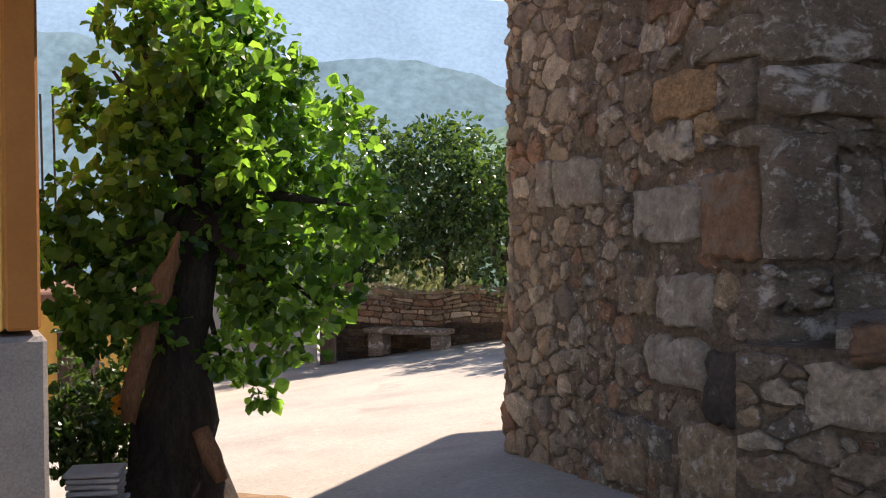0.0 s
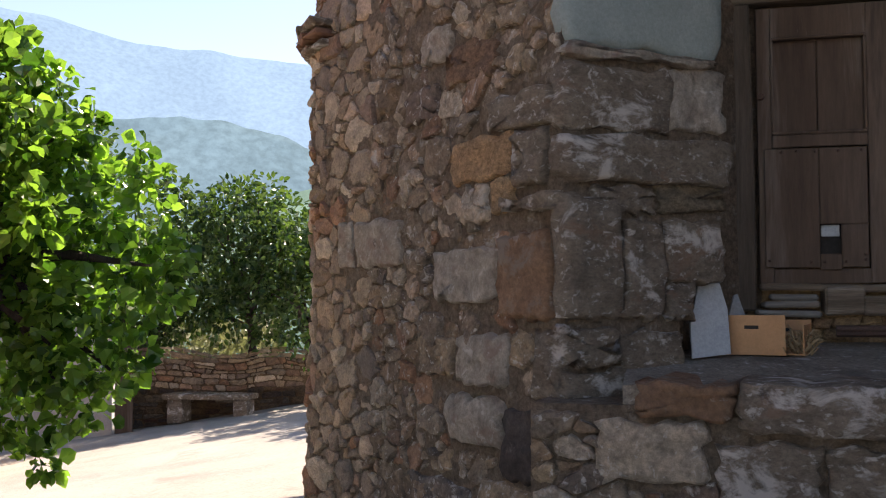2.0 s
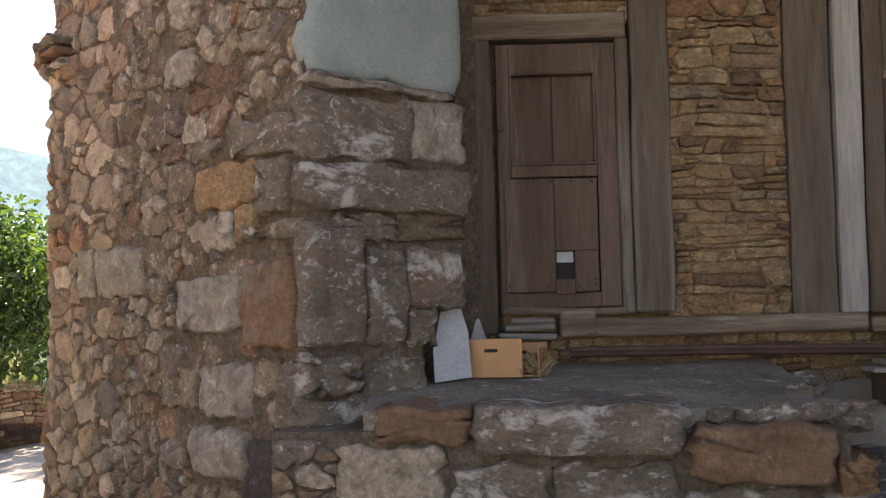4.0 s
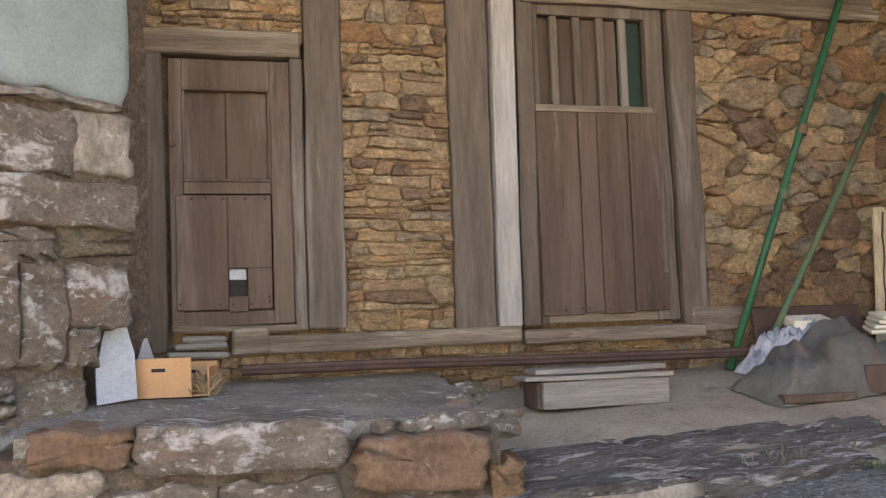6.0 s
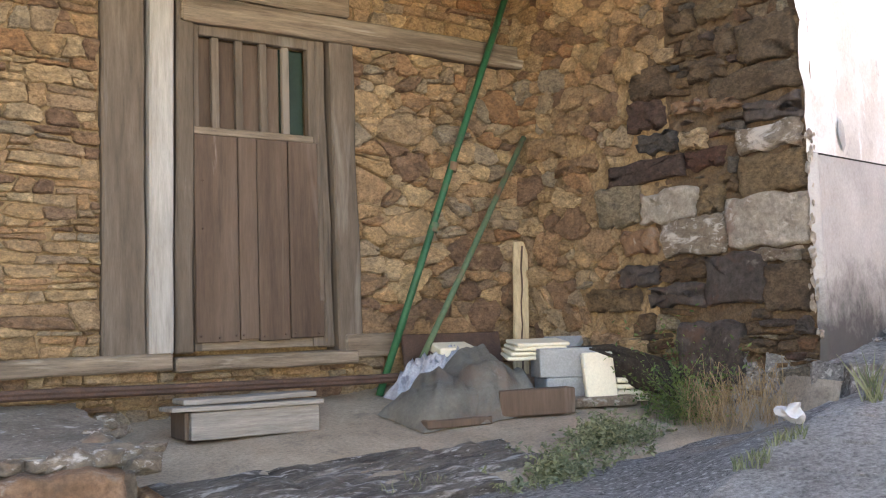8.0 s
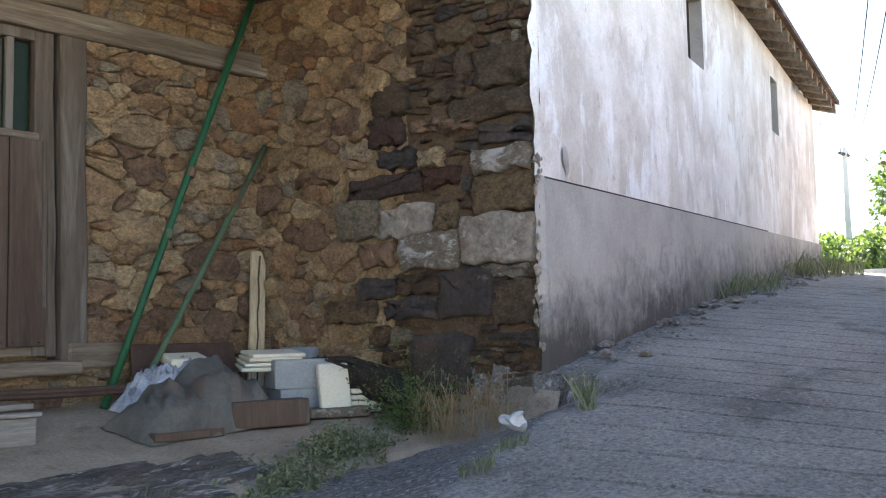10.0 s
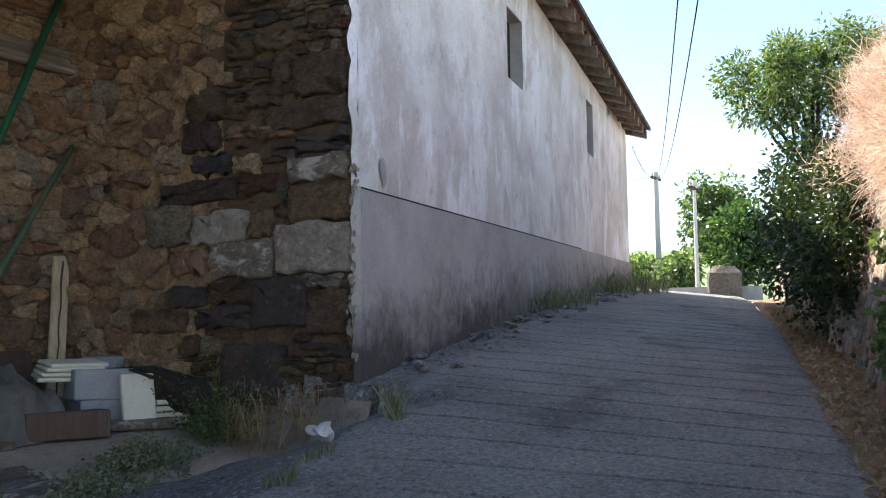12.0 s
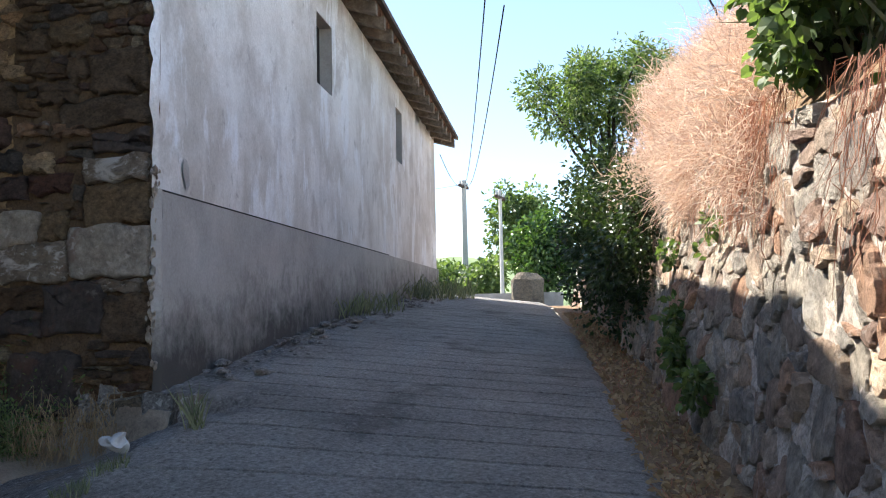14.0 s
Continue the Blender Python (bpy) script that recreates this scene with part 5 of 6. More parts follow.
def at(az, dist, el=None, z=None, eye=(0.0, 0.25, 1.6)):
    a = radians(az)
    x, y = eye[0] + dist * math.sin(a), eye[1] + dist * math.cos(a)
    return Vector((x, y, z if z is not None else (eye[2] + dist * math.tan(radians(el)) if el is not None else ground_z(x, y))))


# lime tree in the yard
rng = random.Random(51)
base = at(-39.0, 6.3)
lime = thing("lime_tree", base, "leaning pollarded tree with a split trunk and bright green leaves", "tree")


def under(ob, vs):
    o = ob.matrix_world.translation
    return [Vector(v) - o for v in vs]


def tree_part(name, bm, mat, parent, label="", smooth=True):
    bmesh.ops.translate(bm, verts=bm.verts, vec=-parent.matrix_world.translation)
    return part(name, bm, mat, parent, label, smooth)


def soil(a, r):
    x, y = base.x + 0.1 + math.cos(a) * r * (1 + 0.18 * noise.noise((math.cos(a) * 2, math.sin(a) * 2, 5))), base.y - 0.15 + math.sin(a) * r * 0.9
    return Vector((x, y, ground_z(x, y) + 0.1 * max(0.0, 1 - r / 0.85) + 0.018 * (1 if r < 0.8 else -1) + 0.03 * noise.noise((x * 5, y * 5, 2))))


tagged(part("soil_patch", sheet(soil, [math.tau * k / 40 for k in range(41)], [0.02, 0.2, 0.4, 0.6, 0.75, 0.86]), m_litter, smooth=True), "bare dark soil and litter round the tree foot", "soil", kind="structure")
top = at(-37.6, 6.3, 1.0)
steps = [k / 14 for k in range(15)]
trunk = tube([base.lerp(top, k) + Vector((-0.06 * math.sin(k * 3), 0.02, -0.1 * (1 - k))) for k in steps], [0.13 + 0.13 * (1 - k) + 0.2 * math.exp(-k * 7) for k in steps], 22)
for v in trunk.verts:
    v.co += noise.noise_vector(v.co * 4) * 0.07 + noise.noise_vector(v.co * 13) * 0.025
tree_part("trunk", trunk, m_bark, lime)
sp = [at(-41.2, 5.95, -9.9), at(-40.3, 5.9, -5.4), at(-39.3, 5.85, -2.2), at(-38.4, 5.85, -0.2)]
sp = [sp[k // 3].lerp(sp[k // 3 + 1], (k % 3) / 3) for k in range(9)] + [sp[3]]
bm = tube(sp, [0.05, 0.055, 0.05, 0.052, 0.046, 0.05, 0.044, 0.04, 0.03, 0.015], 11)
for v in bm.verts:
    v.co += noise.noise_vector(v.co * 9) * 0.05
tree_part("split_limb", bm, m_split, lime, "torn orange-brown heartwood limb")
spr = tube([at(-37.6, 6.0, -10.5), at(-37.0, 5.95, -12.0), at(-36.5, 5.9, -13.2)], [0.05, 0.06, 0.035], 8)
tree_part("root_flare", spr, m_split, lime)
balls = crown_balls(at(-37.0, 6.3, 4.2), (0.62, 0.6, 0.85), 60, rng, 0.17) + crown_balls(at(-33.0, 6.5, 1.0), (0.6, 0.5, 0.75), 26, rng, 0.17) + crown_balls(at(-41.5, 6.2, 0.5), (0.4, 0.45, 0.75), 18, rng, 0.17)
balls += [(at(-38.5, 6.3, e), 0.2) for e in (9, 10.5, 12, 13)] + [(at(-36, 6.3, 11), 0.18), (at(-40.6, 6.2, 11.0), 0.14), (at(-31.0, 6.5, -4.5), 0.16), (at(-33.0, 6.3, -6.0), 0.16), (at(-29.5, 6.5, 4.0), 0.16), (at(-28.6, 6.5, 1.5), 0.14)]
balls += crown_balls(at(-41.3, 6.1, -3.5), (0.3, 0.35, 0.4), 14, rng, 0.15) + crown_balls(at(-35.0, 6.2, -3.0), (0.45, 0.4, 0.5), 16, rng, 0.16)
balls += [(at(a, 6.3, e), 0.12) for a, e in ((-41.6, 10.8), (-43.7, 6.7), (-43.2, 5.2), (-33.6, 10.3), (-30.0, 6.8), (-29.1, 5.3), (-28.1, 1.8), (-28.5, -0.4), (-30.3, -3.5), (-33.3, -6.3), (-40.1, 12.3), (-35.8, 12.1), (-44.0, -0.4), (-43.3, -4.1), (-32.4, 8.3), (-34.5, -8.6), (-31.5, 3.5), (-30.5, 1.0), (-42.5, 2.5))]
for bm in limbs(top, balls, rng, 0.06, 22):
    tree_part("branch", bm, m_bark, lime)
vs, fs = leaves(7800, clumps(balls, rng), 0.082, rng, narrow=0.98)
raw("crown", under(lime, vs), fs, m_leaf, lime, "crown of broad sunlit green leaves")

# fruit trees behind the bench wall
def bushy_tree(name, foot, centre, rad, nb, ball, nl, ls, mat, label, seed, trunk_r=0.12, low=-1.0, narrow=0.6, group=""):
    rng = random.Random(seed)
    t = thing(name, foot, label, "tree", group)
    fork = Vector(foot).lerp(Vector(centre), 0.55)
    tree_part("trunk", tube([foot - Vector((0, 0, 0.1)), foot.lerp(fork, 0.5) + Vector((0.04, 0.03, 0)), fork], [trunk_r, trunk_r * 0.8, trunk_r * 0.6], 9), m_bark, t)
    balls = crown_balls(centre, rad, nb, rng, ball, low)
    for bm in limbs(fork, balls, rng, trunk_r * 0.5, 10):
        tree_part("branch", bm, m_bark, t)
    vs, fs = leaves(nl, clumps(balls, rng), ls, rng, narrow=narrow)
    raw("crown", under(t, vs), fs, mat, t)
    return t


bushy_tree("fruit_tree", at(-23.6, 20.9), at(-23.6, 19.9, 1.7), (1.9, 1.8, 1.35), 70, 0.42, 7500, 0.13, m_leaf_dark, "dark green fruit tree behind the yard wall", 61)
bushy_tree("fruit_tree", at(-20.5, 20.9), at(-20.6, 19.8, 0.6), (1.1, 1.7, 1.7), 40, 0.4, 4000, 0.13, m_leaf_dark, "dark green fruit tree behind the yard wall", 62)
bushy_tree("fruit_tree", at(-33.6, 20.6), at(-33.2, 19.6, 4.0), (2.2, 1.8, 1.9), 40, 0.45, 4500, 0.14, m_leaf_dark, "dark green fruit tree behind the shed", 64)
bushy_tree("fruit_tree", at(-29.5, 20.5), at(-29.3, 20.5, -0.6), (0.9, 0.8, 0.8), 20, 0.35, 2200, 0.13, m_leaf_dark, "dark green fruit tree behind the yard wall", 63)

# two unseen trees, added to throw shade across the yard
bushy_tree("fruit_tree", at(-15.6, 18.6), at(-15.8, 18.2, 3.6), (1.0, 1.3, 1.5), 46, 0.4, 4500, 0.13, m_leaf_dark, "unseen dark green tree added behind the corner building to shade the yard", 65)
bushy_tree("fruit_tree", at(-11.5, 17.4), at(-11.8, 17.0, 4.6), (1.2, 1.5, 1.6), 50, 0.42, 4500, 0.13, m_leaf_dark, "unseen dark green tree added behind the corner building to shade the yard", 66)

# ---- yard wall with a stone bench ----
WA, WB = at(-30.2, 19.6), at(-15.0, 20.4)
wall_yard = tagged(part("wall_yard", slab_wall(WA.xy[:], WB.xy[:], -1.4, 0.36, 0.45), m_mortar_dim), "low rubble garden wall at the end of the yard", "wall", kind="structure")
ywf = flat_wall(WA.xy[:], WB.xy[:], -1.3)
yl = (WB.xy - WA.xy).length
rng = random.Random(77)
wf = lambda u, v, d: ywf(u, v + 0.16 * noise.noise((u * 0.8, 0, 0)) * (v / 1.7), d)
masonry(wall_yard, courses(yl, 1.85, rng, 0.08, 0.22, 0.14, 0.5, None, 0.05), wf, m_dim, m_rub_far, 78, 0.012, 0.05, 200)
bench = thing("stone_bench", at(-25.7, 19.2), "plain grey stone bench against the garden wall", "bench", turn=-28 + 30)
for dx, w in ((-0.62, 0.28), (0.62, 0.26)):
    part("leg", box(dx - w / 2, dx + w / 2, -0.2, 0.2, -0.06, 0.36, 0.02, 0.02, int(dx * 9), 2), m_grey_stone, bench)
part("seat", box(-0.85, 0.8, -0.24, 0.24, 0.36, 0.46, 0.02, 0.015, 3, 5), m_grey_stone, bench)
# garden behind
rng = random.Random(71)


def rows_of(a0, a1, r0, r1, z, h):
    def place():
        p = at(rng.uniform(a0, a1), rng.uniform(r0, r1), z=z + h * rng.random())
        return p, Vector((0, 0, 1))
    return place


vs, fs = leaves(1500, rows_of(-28.5, -22, 21, 24, 0.15, 0.8), 0.2, rng, narrow=0.4)
tagged(raw("vegetable_rows", vs, fs, m_grass), "green vegetable plants behind the garden wall", "plants", kind="stuff")
# gate posts and shed behind the lime tree
shed = thing("shed", at(-33.5, 19.0), "pale grey shed wall with a wooden gate", "shed", turn=33)
part("wall", box(-2.4, 0.9, 0, 0.3, -0.1, 2.0, 0.02, 0.01, 1, 4), m_dado, shed)
part("gate", box(0.95, 1.25, -0.05, 0.05, -0.1, 1.7, 0.01, 0.01, 2, 4), m_wood_dark, shed)
for a, h in ((-29.6, 4.2), (-44.3, 4.5), (-44.9, 4.4)):
    f = at(a, 21 if a > -40 else 15)
    pst = thing("stake", f, "thin dark stake standing in the garden", "stake", "garden stakes")
    part("pole", tube([(0, 0, -0.1), (0.02, 0, h * 0.5), (-0.02, 0, h)], 0.016, 6), m_bark, pst)

# ---- yellow house ----
yc = at(-45.5, 4.6)
yellow_house = thing("yellow_house", yc, "yellow painted house corner with an ochre border and grey base", "house", turn=50)
part("wall", box(-4, -0.14, 0, 4, 1.2, 4.2, 0.01), m_yellow, yellow_house)
part("corner_border", box(-0.14, -0.005, -0.006, 4, 1.2, 4.2, 0.012), m_brown, yellow_house)
part("plinth", box(-4, 0.02, -0.03, 4, -0.4, 1.18, 0.02, 0.012, 3, 8), m_base, yellow_house)
rng = random.Random(6)
for i in range(10):
    part("roof_tile", tube([(-3.6 + i * 0.42, -0.35, 2.75), (-3.6 + i * 0.42, 0.5, 3.05)], [0.11, 0.1], 8), m_tile, yellow_house)
part("eave_board", box(-4, 0.28, -0.3, 0.5, 2.66, 2.72, 0.01), m_wood, yellow_house)
far_house = thing("ochre_house", at(-43.5, 14), "low ochre house with a tiled roof behind the garden", "house", turn=44)
part("wall", box(-1.6, 1.1, 0, 3, -0.4, 1.55, 0.01), m_yellow, far_house)
part("roof", box(-1.8, 1.3, -0.3, 3, 1.56, 1.7, 0.03, 0.02, 2, 6), m_tile, far_house)
part("door", box(-0.2, 0.3, -0.03, 0.0, -0.3, 1.2, 0.01), m_wood_dark, far_house)
# paper stack, stump, rose
stack = thing("paper_stack", at(-42.9, 5.7), "stack of old white sheets lying on the ground", "paper stack", turn=30)
for i in range(14):
    a = random.Random(i)
    part("sheet", box(-0.13 + a.uniform(-0.02, 0.02), 0.13 + a.uniform(-0.02, 0.02), -0.1, 0.12, 0.02 + i * 0.032, 0.045 + i * 0.032, 0.006, 0.008, i, 3), m_white, stack)
rose = thing("rose_bush", at(-42.3, 6.6), "dark rose bush with one orange bloom", "shrub")
rng = random.Random(13)
rb = crown_balls(at(-42.6, 6.6, -8.5), (0.4, 0.4, 0.5), 26, rng, 0.14)
vs, fs = leaves(2200, clumps(rb, rng), 0.06, rng)
raw("leaves", under(rose, vs), fs, m_leaf_dark, rose)
for k in range(4):
    b = rb[k][0]
    tree_part("stem", tube([at(-42.3, 6.6), (at(-42.3, 6.6) + b) / 2, b], [0.012, 0.01, 0.006], 6), m_bark, rose)
bl = at(-41.5, 6.2, -9.0)
vs, fs = leaves(40, lambda: (bl + Vector((rng.uniform(-1, 1), rng.uniform(-1, 1), rng.uniform(-1, 1))) * 0.03, Vector((0, -1, 0.2))), 0.05, rng, narrow=1.0)
raw("bloom", under(rose, vs), fs, m_rose, rose, "orange rose bloom")
f = at(-42.6, 7.6)
stump = thing("stump", f, "short sawn log standing upright", "log")
part("log", tube([(0, 0, -0.05), (0, 0, 0.45), (0.01, 0, 0.62)], [0.13, 0.12, 0.12], 12), m_wood, stump)

# ---- bank plants ----
rng = random.Random(81)


def on_bank(u0, u1, k0, k1, h):
    def place():
        p = bank_top(rng.uniform(u0, u1), rng.uniform(k0, k1))
        return p + Vector((0, 0, h * rng.random() ** 1.3)), Vector((rng.uniform(-1, 1), rng.uniform(-1, 1), rng.uniform(0, 1)))
    return place


def straws(n, place, length, rng, width=0.006, arch=0.5):
    vs, fs = [], []
    for _ in range(n):
        p, d = place()
        d = (d + Vector((0, 0, 0.8))).normalized()
        side = d.cross(Vector((rng.uniform(-1, 1), rng.uniform(-1, 1), 0.3))).normalized() * width
        ln = length * rng.uniform(0.5, 1.3)
        b = len(vs)
        tip = d + Vector((rng.uniform(-1, 1), rng.uniform(-1, 1), -arch)) * arch
        q = p + d * ln * 0.55
        vs += [p - side, p + side, q - side * 0.8, q + side * 0.8, q + tip * ln * 0.45]
        fs += [(b, b + 1, b + 3, b + 2), (b + 2, b + 3, b + 4)]
    return vs, fs


tufts = []
for _ in range(230):
    u, k = (rng.uniform(2.9, 6.9) if rng.random() < 0.85 else rng.uniform(1.9, 3.0)), rng.uniform(-0.3, 1.1)
    c = bank_top(u, max(-0.1, k)) if k > -0.12 else bank_surf(u, BH - 0.1 - rng.random() ** 1.6 * 0.32, 0.05)
    tufts.append((c, Vector((rng.uniform(-0.9, 0.9), rng.uniform(-0.6, 0.9), rng.uniform(0.1, 1.0) if k > -0.12 else rng.uniform(-1.2, -0.2))), rng.uniform(0.6, 1.3)))


def tuft_place():
    c, d, r = rng.choice(tufts)
    o = Vector((rng.gauss(0, 0.09), rng.gauss(0, 0.09), rng.gauss(0, 0.05))) * r
    return c + o, d * 0.7 + Vector((rng.gauss(0, 0.7), rng.gauss(0, 0.7), rng.gauss(-0.3, 0.6)))


for _ in range(260):
    u = rng.uniform(2.2, 6.6)
    c = bank_top(u, rng.uniform(0.0, 0.7)) + Vector((0, 0, rng.uniform(0.05, 0.46) * min(1.0, (u - 1.6) / 2.2)))
    tufts.append((c, Vector((rng.uniform(-0.9, 0.9), rng.uniform(-0.3, 1.0), rng.uniform(-0.2, 0.9))), rng.uniform(0.8, 1.5)))
vs, fs = straws(52000, tuft_place, 0.22, rng, 0.0022, 0.7)
tagged(raw("dry_grass", vs, fs, m_straw), "fluffy mass of pale dry grass hanging over the wall", "dry grass", kind="stuff")


def hanging_place():
    """Mostly at the wall's crest, in separate bunches that fall over the stones."""
    u = rng.choice(BUNCH) + rng.gauss(0, 0.09)
    v = BH + 0.12 - rng.random() ** 2.2 * 0.6
    return bank_surf(u, min(v, BH + 0.1), 0.03 + 0.07 * rng.random()), Vector((rng.gauss(0, 0.35), rng.uniform(-0.1, 0.4), rng.uniform(-2.4, -0.9)))


BUNCH = [0.3, 0.62, 1.5, 1.75, 1.95, 2.1, 2.3, 2.45, 2.6, 2.9, 3.1, 3.3, 3.7]
vs, fs = straws(1100, hanging_place, 0.2, rng, 0.0016, 0.9)
tagged(raw("dry_stems", vs, fs, m_stem), "red-brown dead stems hanging down the stone wall", "dry stems", kind="stuff")


def bank_shrub(name, u, k, lift, rad, nb, ball, nl, ls, mat, label, seed, narrow=0.6, low=-1.0):
    rng = random.Random(seed)
    foot = bank_top(u, k)
    t = thing(name, foot, label, "shrub")
    c = foot + Vector((0, 0, lift))
    balls = crown_balls(c, rad, nb, rng, ball, low)
    for bm in limbs(foot - Vector((0, 0, 0.1)), balls, rng, 0.035, 9):
        tree_part("stem", bm, m_bark, t)
    vs, fs = leaves(nl, clumps(balls, rng), ls, rng, narrow=narrow)
    raw("foliage", under(t, vs), fs, mat, t)
    return t


bank_shrub("ivy_shrub", 7.0, -0.1, -0.6, (1.0, 0.55, 0.85), 70, 0.24, 13000, 0.052, m_ivy, "dark green shrub hanging over the retaining wall", 91)
bank_shrub("ivy_shrub", 9.3, -0.1, -0.2, (1.0, 0.5, 0.8), 50, 0.26, 8000, 0.058, m_ivy, "dark green shrub hanging over the retaining wall", 92)
bank_shrub("ivy_shrub", 5.75, -0.15, -0.55, (0.5, 0.4, 0.7), 30, 0.2, 5200, 0.05, m_ivy, "dark green shrub hanging over the retaining wall", 97)
bank_shrub("laurel_bush", 10.0, 0.0, 1.15, (1.0, 1.0, 0.62), 70, 0.24, 15000, 0.062, m_leaf_mid, "bushy green crown rising above the bank", 93, narrow=0.42, low=-0.6)
bank_shrub("vine", 1.35, 0.15, 0.5, (0.5, 0.4, 0.45), 26, 0.16, 2400, 0.075, m_leaf_mid, "broad-leaved climbing vine above the wall", 94, narrow=0.9)
for i, (u, v, n) in enumerate(((3.1, 0.5, 260), (2.55, 0.4, 200), (3.35, 0.75, 120), (3.9, 1.05, 90), (2.8, 1.2, 60))):
    w = bank_surf(u, v, 0.06)
    tf = thing("wall_weed", w, "green weed tuft growing from the wall joints", "weed", "weeds in the wall")
    bl = [(w + Vector((rng.uniform(-0.1, 0.1), rng.uniform(0, 0.05), rng.uniform(-0.08, 0.08))), 0.07) for _ in range(5)]
    vs, fs = leaves(n, clumps(bl, rng), 0.05, rng)
    raw("leaves", under(tf, vs), fs, m_leaf_mid, tf)
rng = random.Random(95)
vs, fs = straws(900, on_bank(0.2, 1.9, 0.1, 0.9, 0.35), 0.85, rng, 0.008, 0.8)
tagged(raw("reeds", vs, fs, m_grass), "long green reed blades arching over the bank", "reeds", kind="stuff")

bank_shrub("vine", 0.9, 0.3, 0.35, (0.7, 0.4, 0.4), 26, 0.18, 1800, 0.075, m_leaf_mid, "broad-leaved climbing vine above the wall", 96, narrow=0.9)
rng = random.Random(99)
for i in range(9):
    p = bank_top(rng.uniform(2.6, 4.6), rng.uniform(0.3, 0.9))
    q = p + Vector((rng.uniform(-0.5, 0.5), rng.uniform(-0.3, 0.5), rng.uniform(0.9, 1.5)))
    tagged(part("bare_branch", tube([p, p.lerp(q, 0.5) + Vector((0.08, 0, 0.05)), q], [0.012, 0.009, 0.003], 5), m_bark), "thin bare branch above the bank", "branch", "bare branches")

rng = random.Random(131)


def litter_place():
    u, k = rng.uniform(0.0, 11.0), rng.uniform(0.02, 0.37)
    x, y = bank_at(u)
    p = Vector((x, y, 0)) + bn * k
    return Vector((p.x, p.y, ground_z(p.x, p.y) + 0.045)), Vector((rng.uniform(-1, 1), rng.uniform(-1, 1), 0.1))


vs, fs = leaves(2600, litter_place, 0.045, rng, narrow=0.55, droop=0.0)
tagged(raw("leaf_litter", vs, fs, m_straw2), "fallen dry leaves strewn along the wall foot", "litter", kind="stuff")
vs, fs = straws(700, litter_place, 0.09, rng, 0.0022, 1.2)
tagged(raw("dead_grass", vs, fs, m_stem), "thin dead grass along the wall foot", "dead grass", kind="stuff")

# ---- lane end ----
for a, r, top_el in ((71.1, 34, 9.1), (73.15, 30, 8.5)):
    f = at(a, r)
    ps = thing("utility_pole", f, "pale concrete utility pole at the top of the lane", "utility pole", "utility poles")
    h = 1.6 + r * math.tan(radians(top_el)) - f.z
    wdt = 0.14 if a < 72 else 0.065
    part("shaft", tube([(0, 0, -0.2), (0, 0, h * 0.5), (0, 0, h)], [wdt, wdt * 0.85, wdt * 0.7], 4 if a < 72 else 8), m_pole, ps)
    part("crossarm", box(-0.4, 0.4, -0.05, 0.05, h - 0.25, h - 0.17, 0.01), m_iron, ps)
    for dx in (-0.33, 0.33):
        part("insulator", tube([(dx, 0, h - 0.17), (dx, 0, h - 0.05)], [0.04, 0.03], 8), m_white, ps)
ptop = at(71.1, 34, 8.9)


def cable(a, b, sag, name="cable"):
    pts = [Vector(a).lerp(Vector(b), k / 24) - Vector((0, 0, sag * 4 * (k / 24) * (1 - k / 24))) for k in range(25)]
    ob = part(name, tube(pts, 0.007, 5), m_black, None, smooth=True)
    return tagged(ob, "thin black overhead cable", "cable", "overhead cables")


cable(ptop, at(73.5, 9, 19.0), 0.5)
cable(ptop + Vector((0.3, 0, 0)), at(74.5, 9, 18.2), 0.5)
cable(ptop, house(HL, 4.9, 0.1), 0.25)
cable(ptop, at(60, 60, 8.2), 0.3)
low_wall = tagged(part("end_wall", slab_wall(at(68.5, 27).xy[:], at(76.5, 27).xy[:], 2.0, 2.94, 0.3), m_dado), "low concrete wall across the top of the lane", "wall", kind="structure")
gatep = thing("garden_pier", at(74.6, 26.5), "weathered stone garden pier beside the lane", "pier", turn=-15)
part("pier", box(-0.55, 0.5, -0.3, 0.3, -0.3, 0.85, 0.2, 0.06, 4, 4), m_dim, gatep)
bushy_tree("garden_tree", at(73.9, 33), at(74.0, 33, 6.4), (0.85, 0.8, 1.5), 40, 0.4, 5000, 0.16, m_leaf_mid, "green garden tree at the top of the lane", 101)
bushy_tree("garden_tree", at(75.6, 31), at(75.6, 31, 4.8), (0.8, 1.0, 1.2), 40, 0.45, 4500, 0.16, m_leaf_dark, "dark green garden tree at the top of the lane", 102)
rng = random.Random(103)
hb = [(at(rng.uniform(68.5, 72.8), rng.uniform(31, 34), rng.uniform(2.8, 4.3)), 0.45) for _ in range(40)]
hedge = thing("hedge", at(70.5, 32), "clipped green hedge behind the low wall", "hedge")
vs, fs = leaves(5000, clumps(hb, rng), 0.15, rng)
raw("foliage", under(hedge, vs), fs, m_leaf_mid, hedge)
tree_part("stem", tube([at(70.5, 32), at(70.6, 32, 3.5)], [0.06, 0.04], 6), m_bark, hedge)


